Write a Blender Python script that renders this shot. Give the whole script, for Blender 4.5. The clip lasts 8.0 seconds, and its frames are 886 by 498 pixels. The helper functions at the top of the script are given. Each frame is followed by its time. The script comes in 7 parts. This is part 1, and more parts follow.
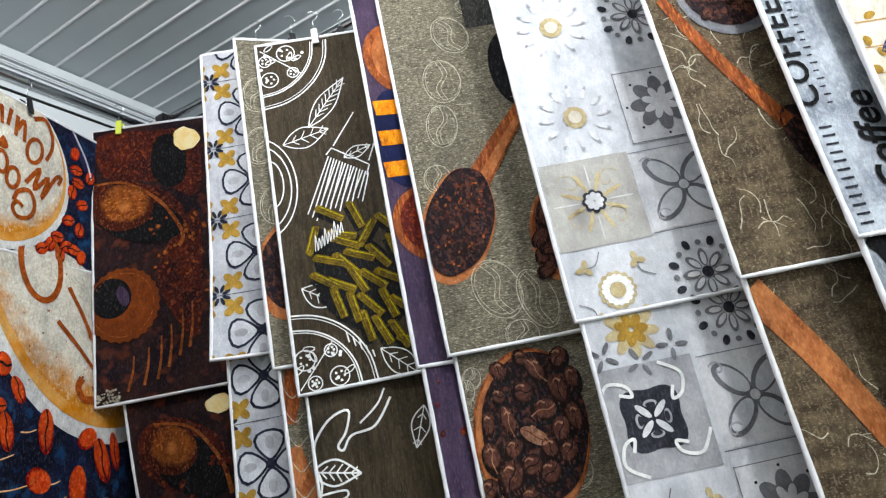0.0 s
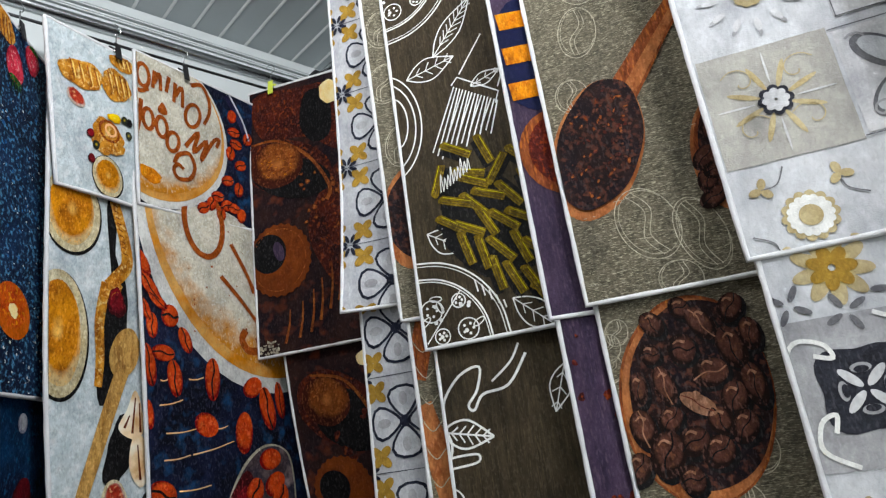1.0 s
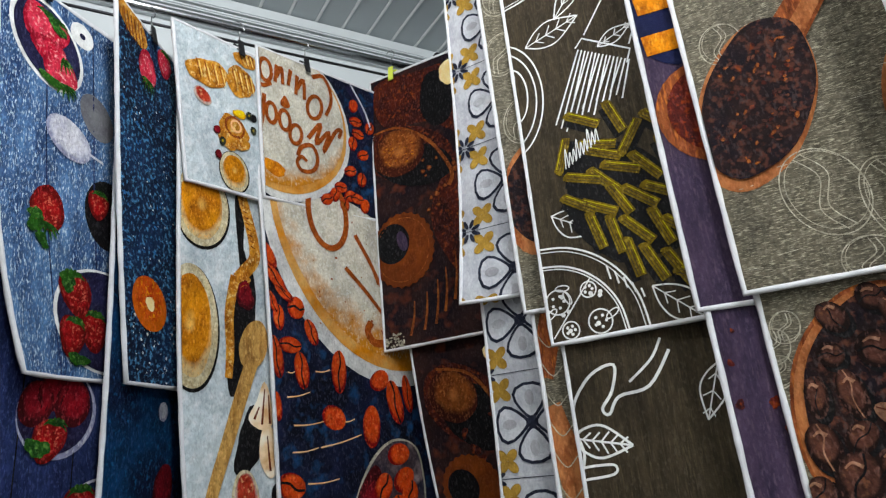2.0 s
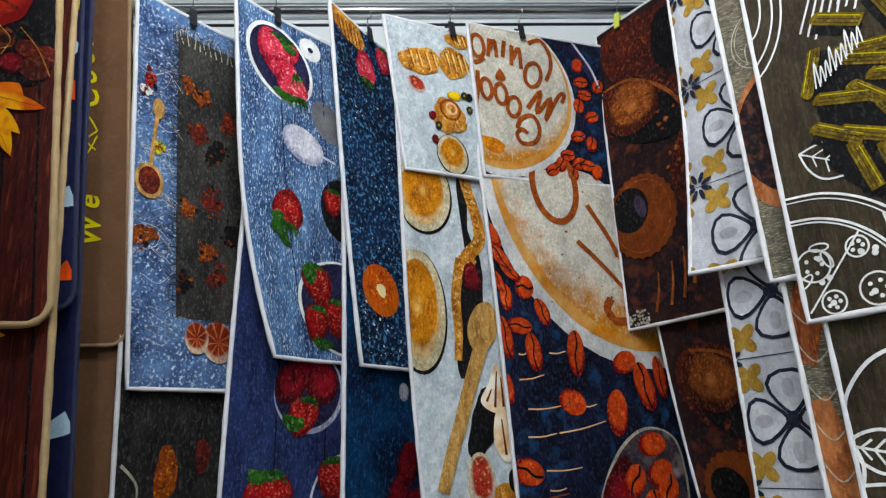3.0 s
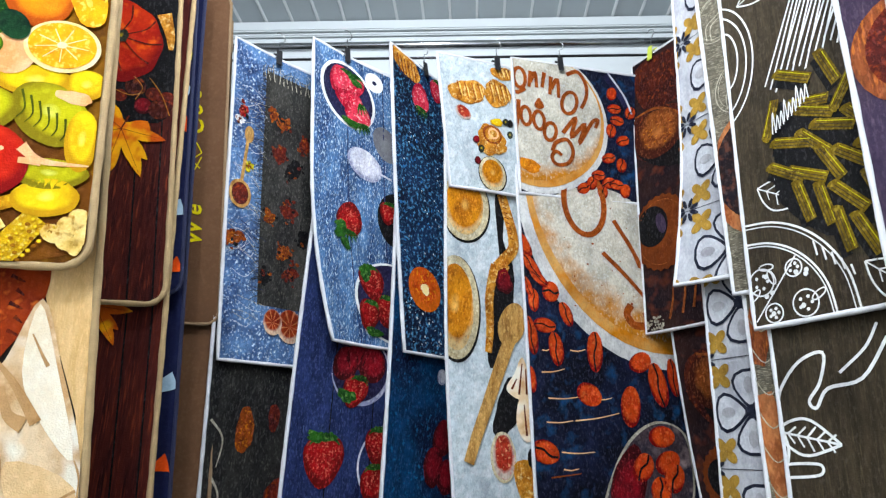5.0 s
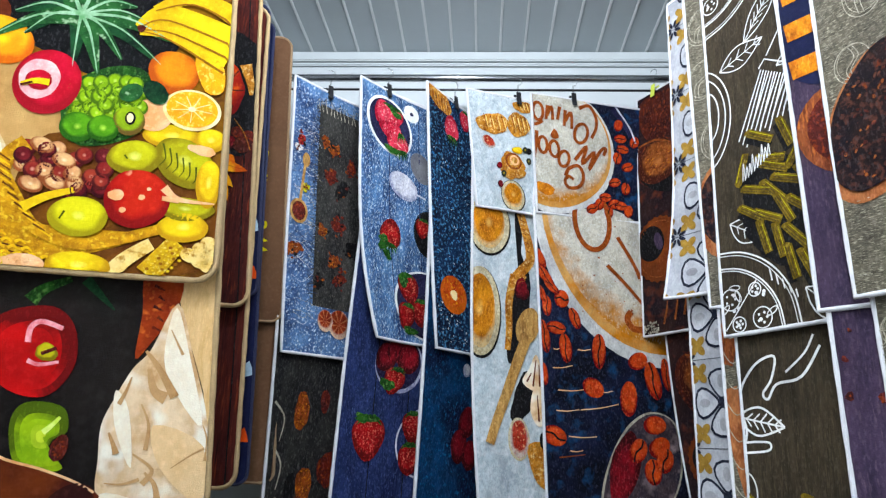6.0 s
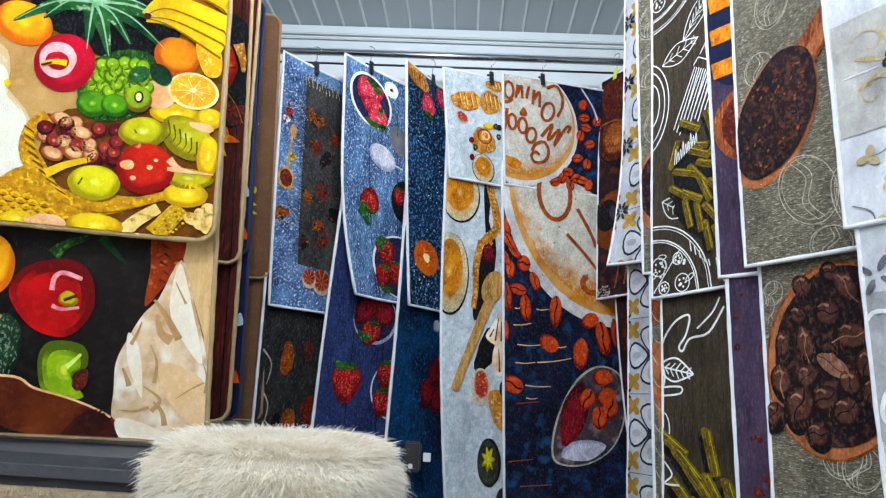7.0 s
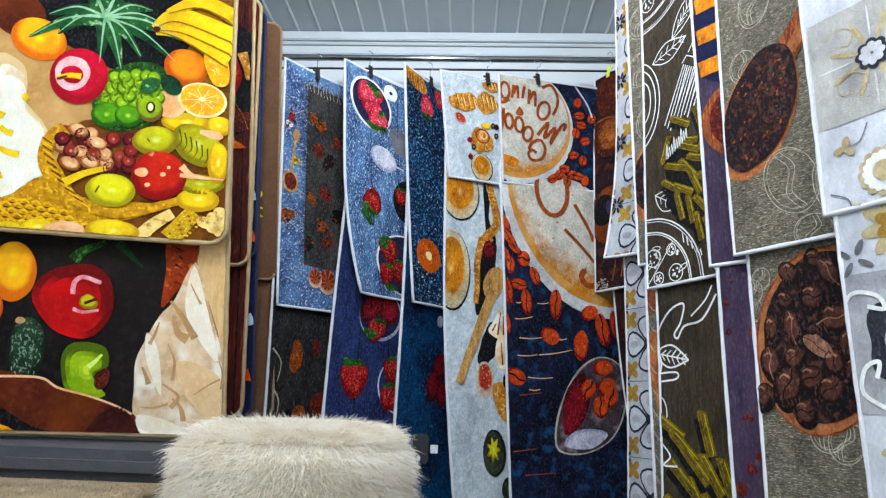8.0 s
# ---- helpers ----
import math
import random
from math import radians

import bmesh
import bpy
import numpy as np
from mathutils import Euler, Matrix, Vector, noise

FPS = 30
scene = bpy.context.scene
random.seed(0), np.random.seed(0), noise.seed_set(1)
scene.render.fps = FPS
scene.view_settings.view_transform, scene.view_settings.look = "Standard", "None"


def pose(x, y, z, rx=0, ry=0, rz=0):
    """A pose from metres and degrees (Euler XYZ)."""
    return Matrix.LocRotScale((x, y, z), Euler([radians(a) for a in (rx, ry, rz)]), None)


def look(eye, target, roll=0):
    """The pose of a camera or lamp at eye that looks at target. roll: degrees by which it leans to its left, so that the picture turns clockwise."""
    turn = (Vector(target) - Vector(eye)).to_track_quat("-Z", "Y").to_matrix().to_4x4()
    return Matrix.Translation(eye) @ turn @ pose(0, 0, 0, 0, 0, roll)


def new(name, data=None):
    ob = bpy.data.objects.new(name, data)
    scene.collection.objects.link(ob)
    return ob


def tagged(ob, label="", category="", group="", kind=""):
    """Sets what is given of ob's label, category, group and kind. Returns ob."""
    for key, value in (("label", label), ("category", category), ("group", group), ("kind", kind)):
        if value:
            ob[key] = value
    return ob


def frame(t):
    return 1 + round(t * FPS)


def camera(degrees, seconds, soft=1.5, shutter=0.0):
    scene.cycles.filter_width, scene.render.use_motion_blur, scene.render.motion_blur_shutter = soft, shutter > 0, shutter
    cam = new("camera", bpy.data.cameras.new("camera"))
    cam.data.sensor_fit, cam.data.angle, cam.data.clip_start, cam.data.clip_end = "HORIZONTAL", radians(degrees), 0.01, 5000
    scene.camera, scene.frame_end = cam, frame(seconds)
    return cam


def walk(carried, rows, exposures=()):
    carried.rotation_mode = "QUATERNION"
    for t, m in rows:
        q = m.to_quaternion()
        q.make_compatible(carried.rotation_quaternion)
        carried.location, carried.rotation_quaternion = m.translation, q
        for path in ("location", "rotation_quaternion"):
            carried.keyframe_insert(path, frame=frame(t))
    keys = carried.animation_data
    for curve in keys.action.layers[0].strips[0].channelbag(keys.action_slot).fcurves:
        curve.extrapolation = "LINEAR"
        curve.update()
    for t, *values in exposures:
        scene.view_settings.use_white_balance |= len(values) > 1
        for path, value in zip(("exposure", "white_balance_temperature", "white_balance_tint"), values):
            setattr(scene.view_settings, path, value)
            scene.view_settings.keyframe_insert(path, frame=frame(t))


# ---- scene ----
cam = camera(69.7, 8.0, soft=1.3)
PATH = [
    (0, (-0.437, 1.22, 1.011), (1.294, 2.035, 1.594), -11.9),
    (0.5, (-0.302, 1.213, 1.011), (1.168, 2.415, 1.641), -8.6),
    (1, (-0.208, 1.21, 1.0), (1.154, 2.558, 1.572), -8.8),
    (1.2, (-0.191, 1.213, 1.013), (1.123, 2.613, 1.576), -9.2),
    (2.3, (-0.072, 1.295, 1.022), (0.732, 3.027, 1.615), -4.8),
    (2.5, (-0.044, 1.307, 1.025), (0.577, 3.118, 1.605), -4.0),
    (3, (0.074, 1.316, 1.035), (0.22, 3.219, 1.633), -3.0),
    (3.5, (0.172, 1.293, 1.038), (0.039, 3.203, 1.619), -3.3),
    (4, (0.206, 1.276, 1.025), (-0.07, 3.176, 1.585), -2.8),
    (4.5, (0.204, 1.227, 1.006), (0.016, 3.134, 1.579), 0.1),
    (5, (0.168, 1.094, 0.977), (0.063, 2.997, 1.583), 1.1),
    (5.2, (0.145, 1.03, 0.964), (0.049, 2.933, 1.573), 0.9),
    (6.3, (0.128, 0.761, 0.922), (-0.005, 2.676, 1.484), 3.0),
    (6.5, (0.146, 0.722, 0.906), (0.04, 2.659, 1.395), 3.7),
    (7, (0.18, 0.641, 0.9), (0.094, 2.58, 1.38), 3.3),
    (7.5, (0.184, 0.594, 0.888), (0.112, 2.531, 1.38), 2.2),
    (8, (0.177, 0.587, 0.88), (0.091, 2.527, 1.359), 1.9),
]
walk(cam, [(t, look(eye, target, roll)) for t, eye, target, roll in PATH], [(0.0, 0.10, 6700, 10), (0.5, -0.18, 6850, 10), (1.0, -0.18, 6850, 10), (2.5, -0.22, 6750, 10), (3.0, -0.20, 6700, 10), (3.5, 0.19, 6600, 10), (4.5, 0.29, 6450, 10), (5.2, 0.26, 6300, 10), (6.3, 0.10, 6200, 10), (8.0, 0.03, 6150, 10)])

# ---- light ----
world = bpy.data.worlds.new("world")
world.use_nodes = True
world.node_tree.nodes["Background"].inputs[0].default_value = (0.8, 0.9, 1.0, 1)
world.node_tree.nodes["Background"].inputs[1].default_value = 0.15
scene.world = world
ROOM_X0, ROOM_X1, ROOM_Y0, ROOM_Y1, CEIL = -1.15, 1.22, -1.7, 2.93, 2.362
LAMPS = [(0.0, 1.75, 27.0), (0.0, 0.45, 56.0), (-0.1, -0.95, 48.0)]
for lx, ly, power in LAMPS:
    lamp = bpy.data.lights.new("bulb_light", "POINT")
    lamp.shadow_soft_size, lamp.energy, lamp.color = 0.07, power, (0.89, 0.94, 1.0)
    new("bulb_light", lamp).location = (lx, ly, CEIL - 0.12)


# ---- materials ----
MATS = {}


def nodes_of(name):
    m = bpy.data.materials.new(name)
    m.use_nodes = True
    return m, m.node_tree.nodes, m.node_tree.links, m.node_tree.nodes["Principled BSDF"]


def rgba(c):
    return (c[0], c[1], c[2], 1)


def mix(nt, a, b, fac, kind="MIX"):
    """A colour mix node; a, b and fac are sockets or values."""
    n = nt.nodes.new("ShaderNodeMix")
    n.data_type, n.blend_type = "RGBA", kind
    for sock, v in ((n.inputs[0], fac), (n.inputs[6], a), (n.inputs[7], b)):
        if isinstance(v, bpy.types.NodeSocket):
            nt.links.new(v, sock)
        elif isinstance(v, (int, float)):
            sock.default_value = v
        else:
            sock.default_value = rgba(v)
    return n.outputs[2]


def coords(nt, stretch=(1, 1, 1)):
    tc, mp = nt.nodes.new("ShaderNodeTexCoord"), nt.nodes.new("ShaderNodeMapping")
    mp.inputs["Scale"].default_value = stretch
    nt.links.new(tc.outputs["Object"], mp.inputs[0])
    return mp.outputs[0]


def noise_fac(nt, scale, lo=0.35, hi=0.65, stretch=(1, 1, 1), detail=4.0):
    n, r = nt.nodes.new("ShaderNodeTexNoise"), nt.nodes.new("ShaderNodeMapRange")
    n.inputs["Scale"].default_value, n.inputs["Detail"].default_value = scale, detail
    nt.links.new(coords(nt, stretch), n.inputs["Vector"])
    r.inputs[1].default_value, r.inputs[2].default_value = lo, hi
    nt.links.new(n.outputs[0], r.inputs[0])
    return r.outputs[0]


def fleece(nt, bsdf, relief=0.25, rough=0.72):
    """The short pile of a printed rug: fine relief and a soft sheen."""
    n, b = nt.nodes.new("ShaderNodeTexNoise"), nt.nodes.new("ShaderNodeBump")
    n.inputs["Scale"].default_value, n.inputs["Detail"].default_value = 420, 3
    nt.links.new(coords(nt), n.inputs["Vector"])
    big = nt.nodes.new("ShaderNodeTexNoise")
    big.inputs["Scale"].default_value = 16
    nt.links.new(coords(nt), big.inputs["Vector"])
    add = nt.nodes.new("ShaderNodeMath")
    add.operation = "ADD"
    nt.links.new(n.outputs[0], add.inputs[0])
    nt.links.new(big.outputs[0], add.inputs[1])
    nt.links.new(add.outputs[0], b.inputs["Height"])
    b.inputs["Strength"].default_value, b.inputs["Distance"].default_value = relief, 0.004
    nt.links.new(b.outputs[0], bsdf.inputs["Normal"])
    bsdf.inputs["Roughness"].default_value = rough
    bsdf.inputs["Specular IOR Level"].default_value = 0.08


def vivid(c):
    """Printing inks: a little deeper and purer than the plain values."""
    if c is None:
        return None
    y = 0.3 * c[0] + 0.6 * c[1] + 0.1 * c[2]
    k = 0.62 + 0.38 * min(1, y / 0.35)
    return tuple(min(0.9, max(0.002, (y + (q - y) * 1.2) * k)) for q in c)


def ink(name, a, b=None, scale=30.0, lo=0.35, hi=0.65, stretch=(1, 1, 1), fleck=None, fleck_scale=90.0, fleck_lo=0.55, fleck_hi=0.7, rim=None, rim_at=0.7, core=None, core_at=0.25, rays=0, ray_color=None, rough=0.72, pile=0.6, grain=None):
    """A printed colour: a mottled with b, flecks of a third colour; on round motifs a rim, a core and rays."""
    if name in MATS:
        return MATS[name]
    b = b or tuple(c * 0.7 for c in a)
    a, b, fleck, rim, core, ray_color = (vivid(c) for c in (a, b, fleck, rim, core, ray_color))
    m, nodes, links, bsdf = nodes_of(name)
    nt = m.node_tree
    col = mix(nt, a, b or tuple(c * 0.7 for c in a), noise_fac(nt, scale, lo, hi, stretch))
    col = mix(nt, col, tuple(min(1, c * 1.25 + 0.01) for c in a), mul(nt, noise_fac(nt, scale * 6, 0.5, 0.8, stretch, 2), 0.5))
    if fleck:
        col = mix(nt, col, fleck, noise_fac(nt, fleck_scale, fleck_lo, fleck_hi, stretch, 2))
    if rim or core or rays:
        uv, sep = nodes.new("ShaderNodeUVMap"), nodes.new("ShaderNodeSeparateXYZ")
        uv.uv_map = "round"
        links.new(uv.outputs[0], sep.inputs[0])
        wob = nodes.new("ShaderNodeMath")
        wob.operation = "MULTIPLY_ADD"
        links.new(noise_fac(nt, 28, 0.25, 0.75), wob.inputs[0])
        wob.inputs[1].default_value = 0.2
        turn, side, one, low = (nodes.new("ShaderNodeMath") for _ in range(4))
        turn.operation, turn.inputs[1].default_value = "MULTIPLY", math.tau
        side.operation = "SINE"
        one.operation, one.inputs[1].default_value, one.inputs[2].default_value = "MULTIPLY_ADD", 0.24, 0.94
        low.operation = "MULTIPLY"
        links.new(sep.outputs[1], turn.inputs[0])
        links.new(turn.outputs[0], side.inputs[0])
        links.new(side.outputs[0], one.inputs[0])
        links.new(one.outputs[0], low.inputs[0])
        links.new(sep.outputs[0], low.inputs[1])
        links.new(low.outputs[0], wob.inputs[2])
        if rays:
            w, c = nodes.new("ShaderNodeMath"), nodes.new("ShaderNodeMapRange")
            w.operation = "SINE"
            k = nodes.new("ShaderNodeMath")
            k.operation, k.inputs[1].default_value = "MULTIPLY", rays * math.tau
            links.new(sep.outputs[1], k.inputs[0])
            links.new(k.outputs[0], w.inputs[0])
            links.new(w.outputs[0], c.inputs[0])
            c.inputs[1].default_value, c.inputs[2].default_value = 0.55, 1.0
            col = mix(nt, col, ray_color, c.outputs[0])
        if core:
            r = nodes.new("ShaderNodeMapRange")
            r.inputs[1].default_value, r.inputs[2].default_value, r.inputs[3].default_value, r.inputs[4].default_value = core_at, core_at + 0.25, 1, 0
            links.new(wob.outputs[0], r.inputs[0])
            col = mix(nt, col, core, r.outputs[0])
        if rim:
            r = nodes.new("ShaderNodeMapRange")
            r.inputs[1].default_value, r.inputs[2].default_value = rim_at, rim_at + 0.22
            links.new(wob.outputs[0], r.inputs[0])
            col = mix(nt, col, rim, r.outputs[0])
    # the pile's grain: its fine glints and gaps put into the colour over soft clouds
    grain = (0.80 if pile > 0.3 else 0.10) if grain is None else grain
    col = mix(nt, col, (0.30, 0.30, 0.32), mul(nt, noise_fac(nt, 75, 0.46, 0.70, (1.0, 1.0, 0.6), 6), 0.62 * grain), "MULTIPLY")
    col = mix(nt, col, (0.42, 0.42, 0.43), mul(nt, noise_fac(nt, 260, 0.50, 0.62, (1.0, 1.0, 0.55), 2), 0.60 * grain), "MULTIPLY")
    glint = tuple(min(0.85, c * 1.5 + 0.035) for c in a)
    col = mix(nt, col, glint, mul(nt, noise_fac(nt, 210, 0.55, 0.66, (1.0, 1.0, 0.5), 3), 0.55 * grain))
    # brushed pile: its mottled sheen put into the colour as darker patches
    col = mix(nt, col, (0.42, 0.42, 0.46), mul(nt, noise_fac(nt, 13, 0.46, 0.72, (1, 1, 0.7), 6), pile), "MULTIPLY")
    links.new(col, bsdf.inputs["Base Color"])
    fleece(nt, bsdf, rough=rough)
    MATS[name] = m
    return m


def mul(nt, sock, k):
    n = nt.nodes.new("ShaderNodeMath")
    n.operation, n.inputs[1].default_value = "MULTIPLY", k
    nt.links.new(sock, n.inputs[0])
    return n.outputs[0]


def plain(name, color, rough=0.5, metal=0.0, vary=0.12, scale=12.0, bump=0.0, emit=0.0):
    if name in MATS:
        return MATS[name]
    m, nodes, links, bsdf = nodes_of(name)
    nt = m.node_tree
    col = mix(nt, color, tuple(c * (1 - vary * 2) for c in color), noise_fac(nt, scale, 0.3, 0.75))
    col = mix(nt, col, tuple(c * (1 - vary) for c in color), noise_fac(nt, scale * 9, 0.45, 0.7))
    links.new(col, bsdf.inputs["Base Color"])
    bsdf.inputs["Roughness"].default_value, bsdf.inputs["Metallic"].default_value = rough, metal
    if bump:
        n, b = nodes.new("ShaderNodeTexNoise"), nodes.new("ShaderNodeBump")
        n.inputs["Scale"].default_value = scale * 14
        links.new(coords(nt), n.inputs["Vector"])
        links.new(n.outputs[0], b.inputs["Height"])
        b.inputs["Strength"].default_value, b.inputs["Distance"].default_value = bump, 0.003
        links.new(b.outputs[0], bsdf.inputs["Normal"])
    if emit:
        bsdf.inputs["Emission Color"].default_value = rgba(color)
        bsdf.inputs["Emission Strength"].default_value = emit
    MATS[name] = m
    return m


WALL = plain("wall_paint", (0.72, 0.76, 0.77), 0.5, vary=0.05, scale=3)
PLANK = plain("ceiling_plank", (0.50, 0.55, 0.57), 0.32, vary=0.04, scale=4)
GROOVE = plain("plank_groove", (0.90, 0.92, 0.92), 0.35, vary=0.03, scale=6)
MOULD = plain("moulding_plastic", (0.66, 0.70, 0.71), 0.35, vary=0.03, scale=6)
FLOOR = plain("floor_vinyl", (0.30, 0.27, 0.24), 0.45, vary=0.15, scale=5)
CHROME = plain("chrome_tube", (0.55, 0.56, 0.57), 0.22, 1.0, vary=0.1, scale=8)
DARK_STEEL = plain("dark_steel", (0.05, 0.05, 0.055), 0.4, 0.7, vary=0.2, scale=20)
BLACK = plain("black_plastic", (0.012, 0.012, 0.013), 0.4, vary=0.2, scale=25)
CLIP_GREEN = plain("lime_plastic", (0.62, 0.70, 0.08), 0.4, vary=0.06)
CLIP_CLEAR = plain("pale_plastic", (0.62, 0.64, 0.64), 0.25, vary=0.08)
BIND_WHITE = plain("white_binding", (0.78, 0.78, 0.80), 0.8, vary=0.1, scale=60, bump=0.6)
BIND_TAN = plain("tan_binding", (0.52, 0.36, 0.17), 0.8, vary=0.14, scale=60, bump=0.7)
BIND_NAVY = plain("navy_binding", (0.012, 0.017, 0.06), 0.8, vary=0.14, scale=60, bump=0.7)
BIND_BROWN = plain("brown_binding", (0.33, 0.21, 0.11), 0.8, vary=0.14, scale=60, bump=0.7)
BACKING = plain("rug_backing", (0.06, 0.055, 0.06), 0.9, vary=0.2, scale=40, bump=0.5)


# ---- building helpers ----
def part(name, bm, material, parent, label=""):
    me = bpy.data.meshes.new(name)
    bm.normal_update()
    bm.to_mesh(me)
    bm.free()
    for mt in material if isinstance(material, (list, tuple)) else [material]:
        me.materials.append(mt)
    ob = new(name, me)
    ob.parent = parent
    if label:
        tagged(ob, label)
    return ob


def thing(name, at, label, category, group="", kind=""):
    ob = new(name)
    ob.location = at
    ob.empty_display_size = 0.05
    return tagged(ob, label, category, group, kind)


def box(bm, lo, hi, bevel=0.0):
    g = bmesh.ops.create_cube(bm, size=1)
    c = [(a + b) / 2 for a, b in zip(lo, hi)]
    s = [b - a for a, b in zip(lo, hi)]
    bmesh.ops.transform(bm, matrix=Matrix.Translation(c) @ Matrix.Diagonal((*s, 1)), verts=g["verts"])
    if bevel:
        es = list({e for v in g["verts"] for e in v.link_edges})
        bmesh.ops.bevel(bm, geom=es, offset=bevel, segments=2, affect="EDGES")
    return bm


def tube(bm, pts, r, seg=10):
    """A round bar along points."""
    rings = []
    pts = [Vector(p) for p in pts]
    up = Vector((0.31, 0.17, 0.93))
    for i, p in enumerate(pts):
        d = (pts[min(i + 1, len(pts) - 1)] - pts[max(i - 1, 0)]).normalized()
        a = d.cross(up).normalized()
        b = d.cross(a)
        rings.append([bm.verts.new(p + (a * math.cos(k * math.tau / seg) + b * math.sin(k * math.tau / seg)) * r) for k in range(seg)])
    for r0, r1 in zip(rings, rings[1:]):
        for k in range(seg):
            f = bm.faces.new((r0[k], r0[(k + 1) % seg], r1[(k + 1) % seg], r1[k]))
            f.smooth = True
    bm.faces.new(rings[0][::-1])
    bm.faces.new(rings[-1])
    return bm


# ---- the room ----
def wall(name, lo, hi, material, label, category):
    return tagged(part(name, box(bmesh.new(), lo, hi), material, None), label, category, kind="structure")


wall("floor", (ROOM_X0, ROOM_Y0, -0.1), (ROOM_X1, ROOM_Y1, 0), FLOOR, "grey-brown worn vinyl shop floor", "floor")
wall("wall_north", (ROOM_X0 - 0.1, ROOM_Y1, 0), (ROOM_X1 + 0.1, ROOM_Y1 + 0.1, CEIL + 0.1), WALL, "white painted wall behind the hanging rugs", "wall")
wall("wall_south", (ROOM_X0 - 0.1, ROOM_Y0 - 0.1, 0), (ROOM_X1 + 0.1, ROOM_Y0, CEIL + 0.1), WALL, "white painted wall of the shop", "wall")
wall("wall_west", (ROOM_X0 - 0.1, ROOM_Y0, 0), (ROOM_X0, ROOM_Y1, CEIL + 0.1), WALL, "white painted wall behind the hanging rugs", "wall")
wall("wall_east", (ROOM_X1, ROOM_Y0, 0), (ROOM_X1 + 0.1, ROOM_Y1, CEIL + 0.1), WALL, "white painted wall behind the hanging rugs", "wall")


def build_ceiling():
    """Plastic planks with a rounded pale bead at every joint, running towards the north wall."""
    bm = bmesh.new()
    box(bm, (ROOM_X0, ROOM_Y0, CEIL + 0.012), (ROOM_X1, ROOM_Y1, CEIL + 0.1))
    pitch = 0.0895
    joints = [-0.011 + pitch * k for k in range(-12, 14)]
    for x in joints:
        box(bm, (max(x + 0.004, ROOM_X0), ROOM_Y0, CEIL), (min(x + pitch - 0.004, ROOM_X1), ROOM_Y1, CEIL + 0.014), 0.002)
    for f in bm.faces:
        f.material_index = 0
    n0 = len(bm.faces)
    for x in joints[:-1]:
        box(bm, (x - 0.0045, ROOM_Y0, CEIL - 0.003), (x + 0.0045, ROOM_Y1, CEIL + 0.013), 0.002)
    bm.faces.ensure_lookup_table()
    for f in bm.faces[n0:]:
        f.material_index = 1
    ob = part("ceiling", bm, [PLANK, GROOVE], None)
    return tagged(ob, "white glossy plastic plank ceiling with pale joints", "ceiling", kind="structure")


build_ceiling()


def moulding(name, lo, hi, axis):
    """A stepped plastic crown moulding along a wall."""
    bm = bmesh.new()
    (x0, y0), (x1, y1) = lo, hi
    for drop, deep, out in ((0.0, 0.040, 0.040), (0.041, 0.014, 0.030), (0.056, 0.040, 0.022)):
        if axis == "x":
            box(bm, (x0, y0 - out, CEIL - drop - deep), (x1, y0, CEIL - drop - 0.001), 0.004)
        else:
            s = 1 if x0 < 0 else -1
            a, b = sorted((x0, x0 + s * out))
            box(bm, (a, y0, CEIL - drop - deep), (b, y1, CEIL - drop - 0.001), 0.004)
    return tagged(part(name, bm, MOULD, None), "white stepped plastic crown moulding under the ceiling", "moulding", kind="structure")


moulding("trim_1", (ROOM_X0, ROOM_Y1), (ROOM_X1, ROOM_Y1), "x")
moulding("trim_2", (ROOM_X0, ROOM_Y0), (ROOM_X0, ROOM_Y1 - 0.06), "y")
moulding("trim_3", (ROOM_X1, ROOM_Y0), (ROOM_X1, ROOM_Y1 - 0.06), "y")

for lx, ly, power in LAMPS:
    lamp_thing = thing("ceiling_lamp", (lx, ly, CEIL), "round white flush ceiling lamp, switched on", "lamp", "ceiling lamps")
    bm = bmesh.new()
    bmesh.ops.create_cone(bm, cap_ends=True, segments=40, radius1=0.17, radius2=0.175, depth=0.02, matrix=Matrix.Translation((0, 0, -0.008)))
    part("housing", bm, MOULD, lamp_thing)
    bm = bmesh.new()
    bmesh.ops.create_cone(bm, cap_ends=True, segments=40, radius1=0.145, radius2=0.15, depth=0.006, matrix=Matrix.Translation((0, 0, -0.021)))
    part("diffuser", bm, plain("lamp_diffuser", (1, 1, 1), 0.5, vary=0.0, emit=4.0), lamp_thing, "glowing white diffuser")


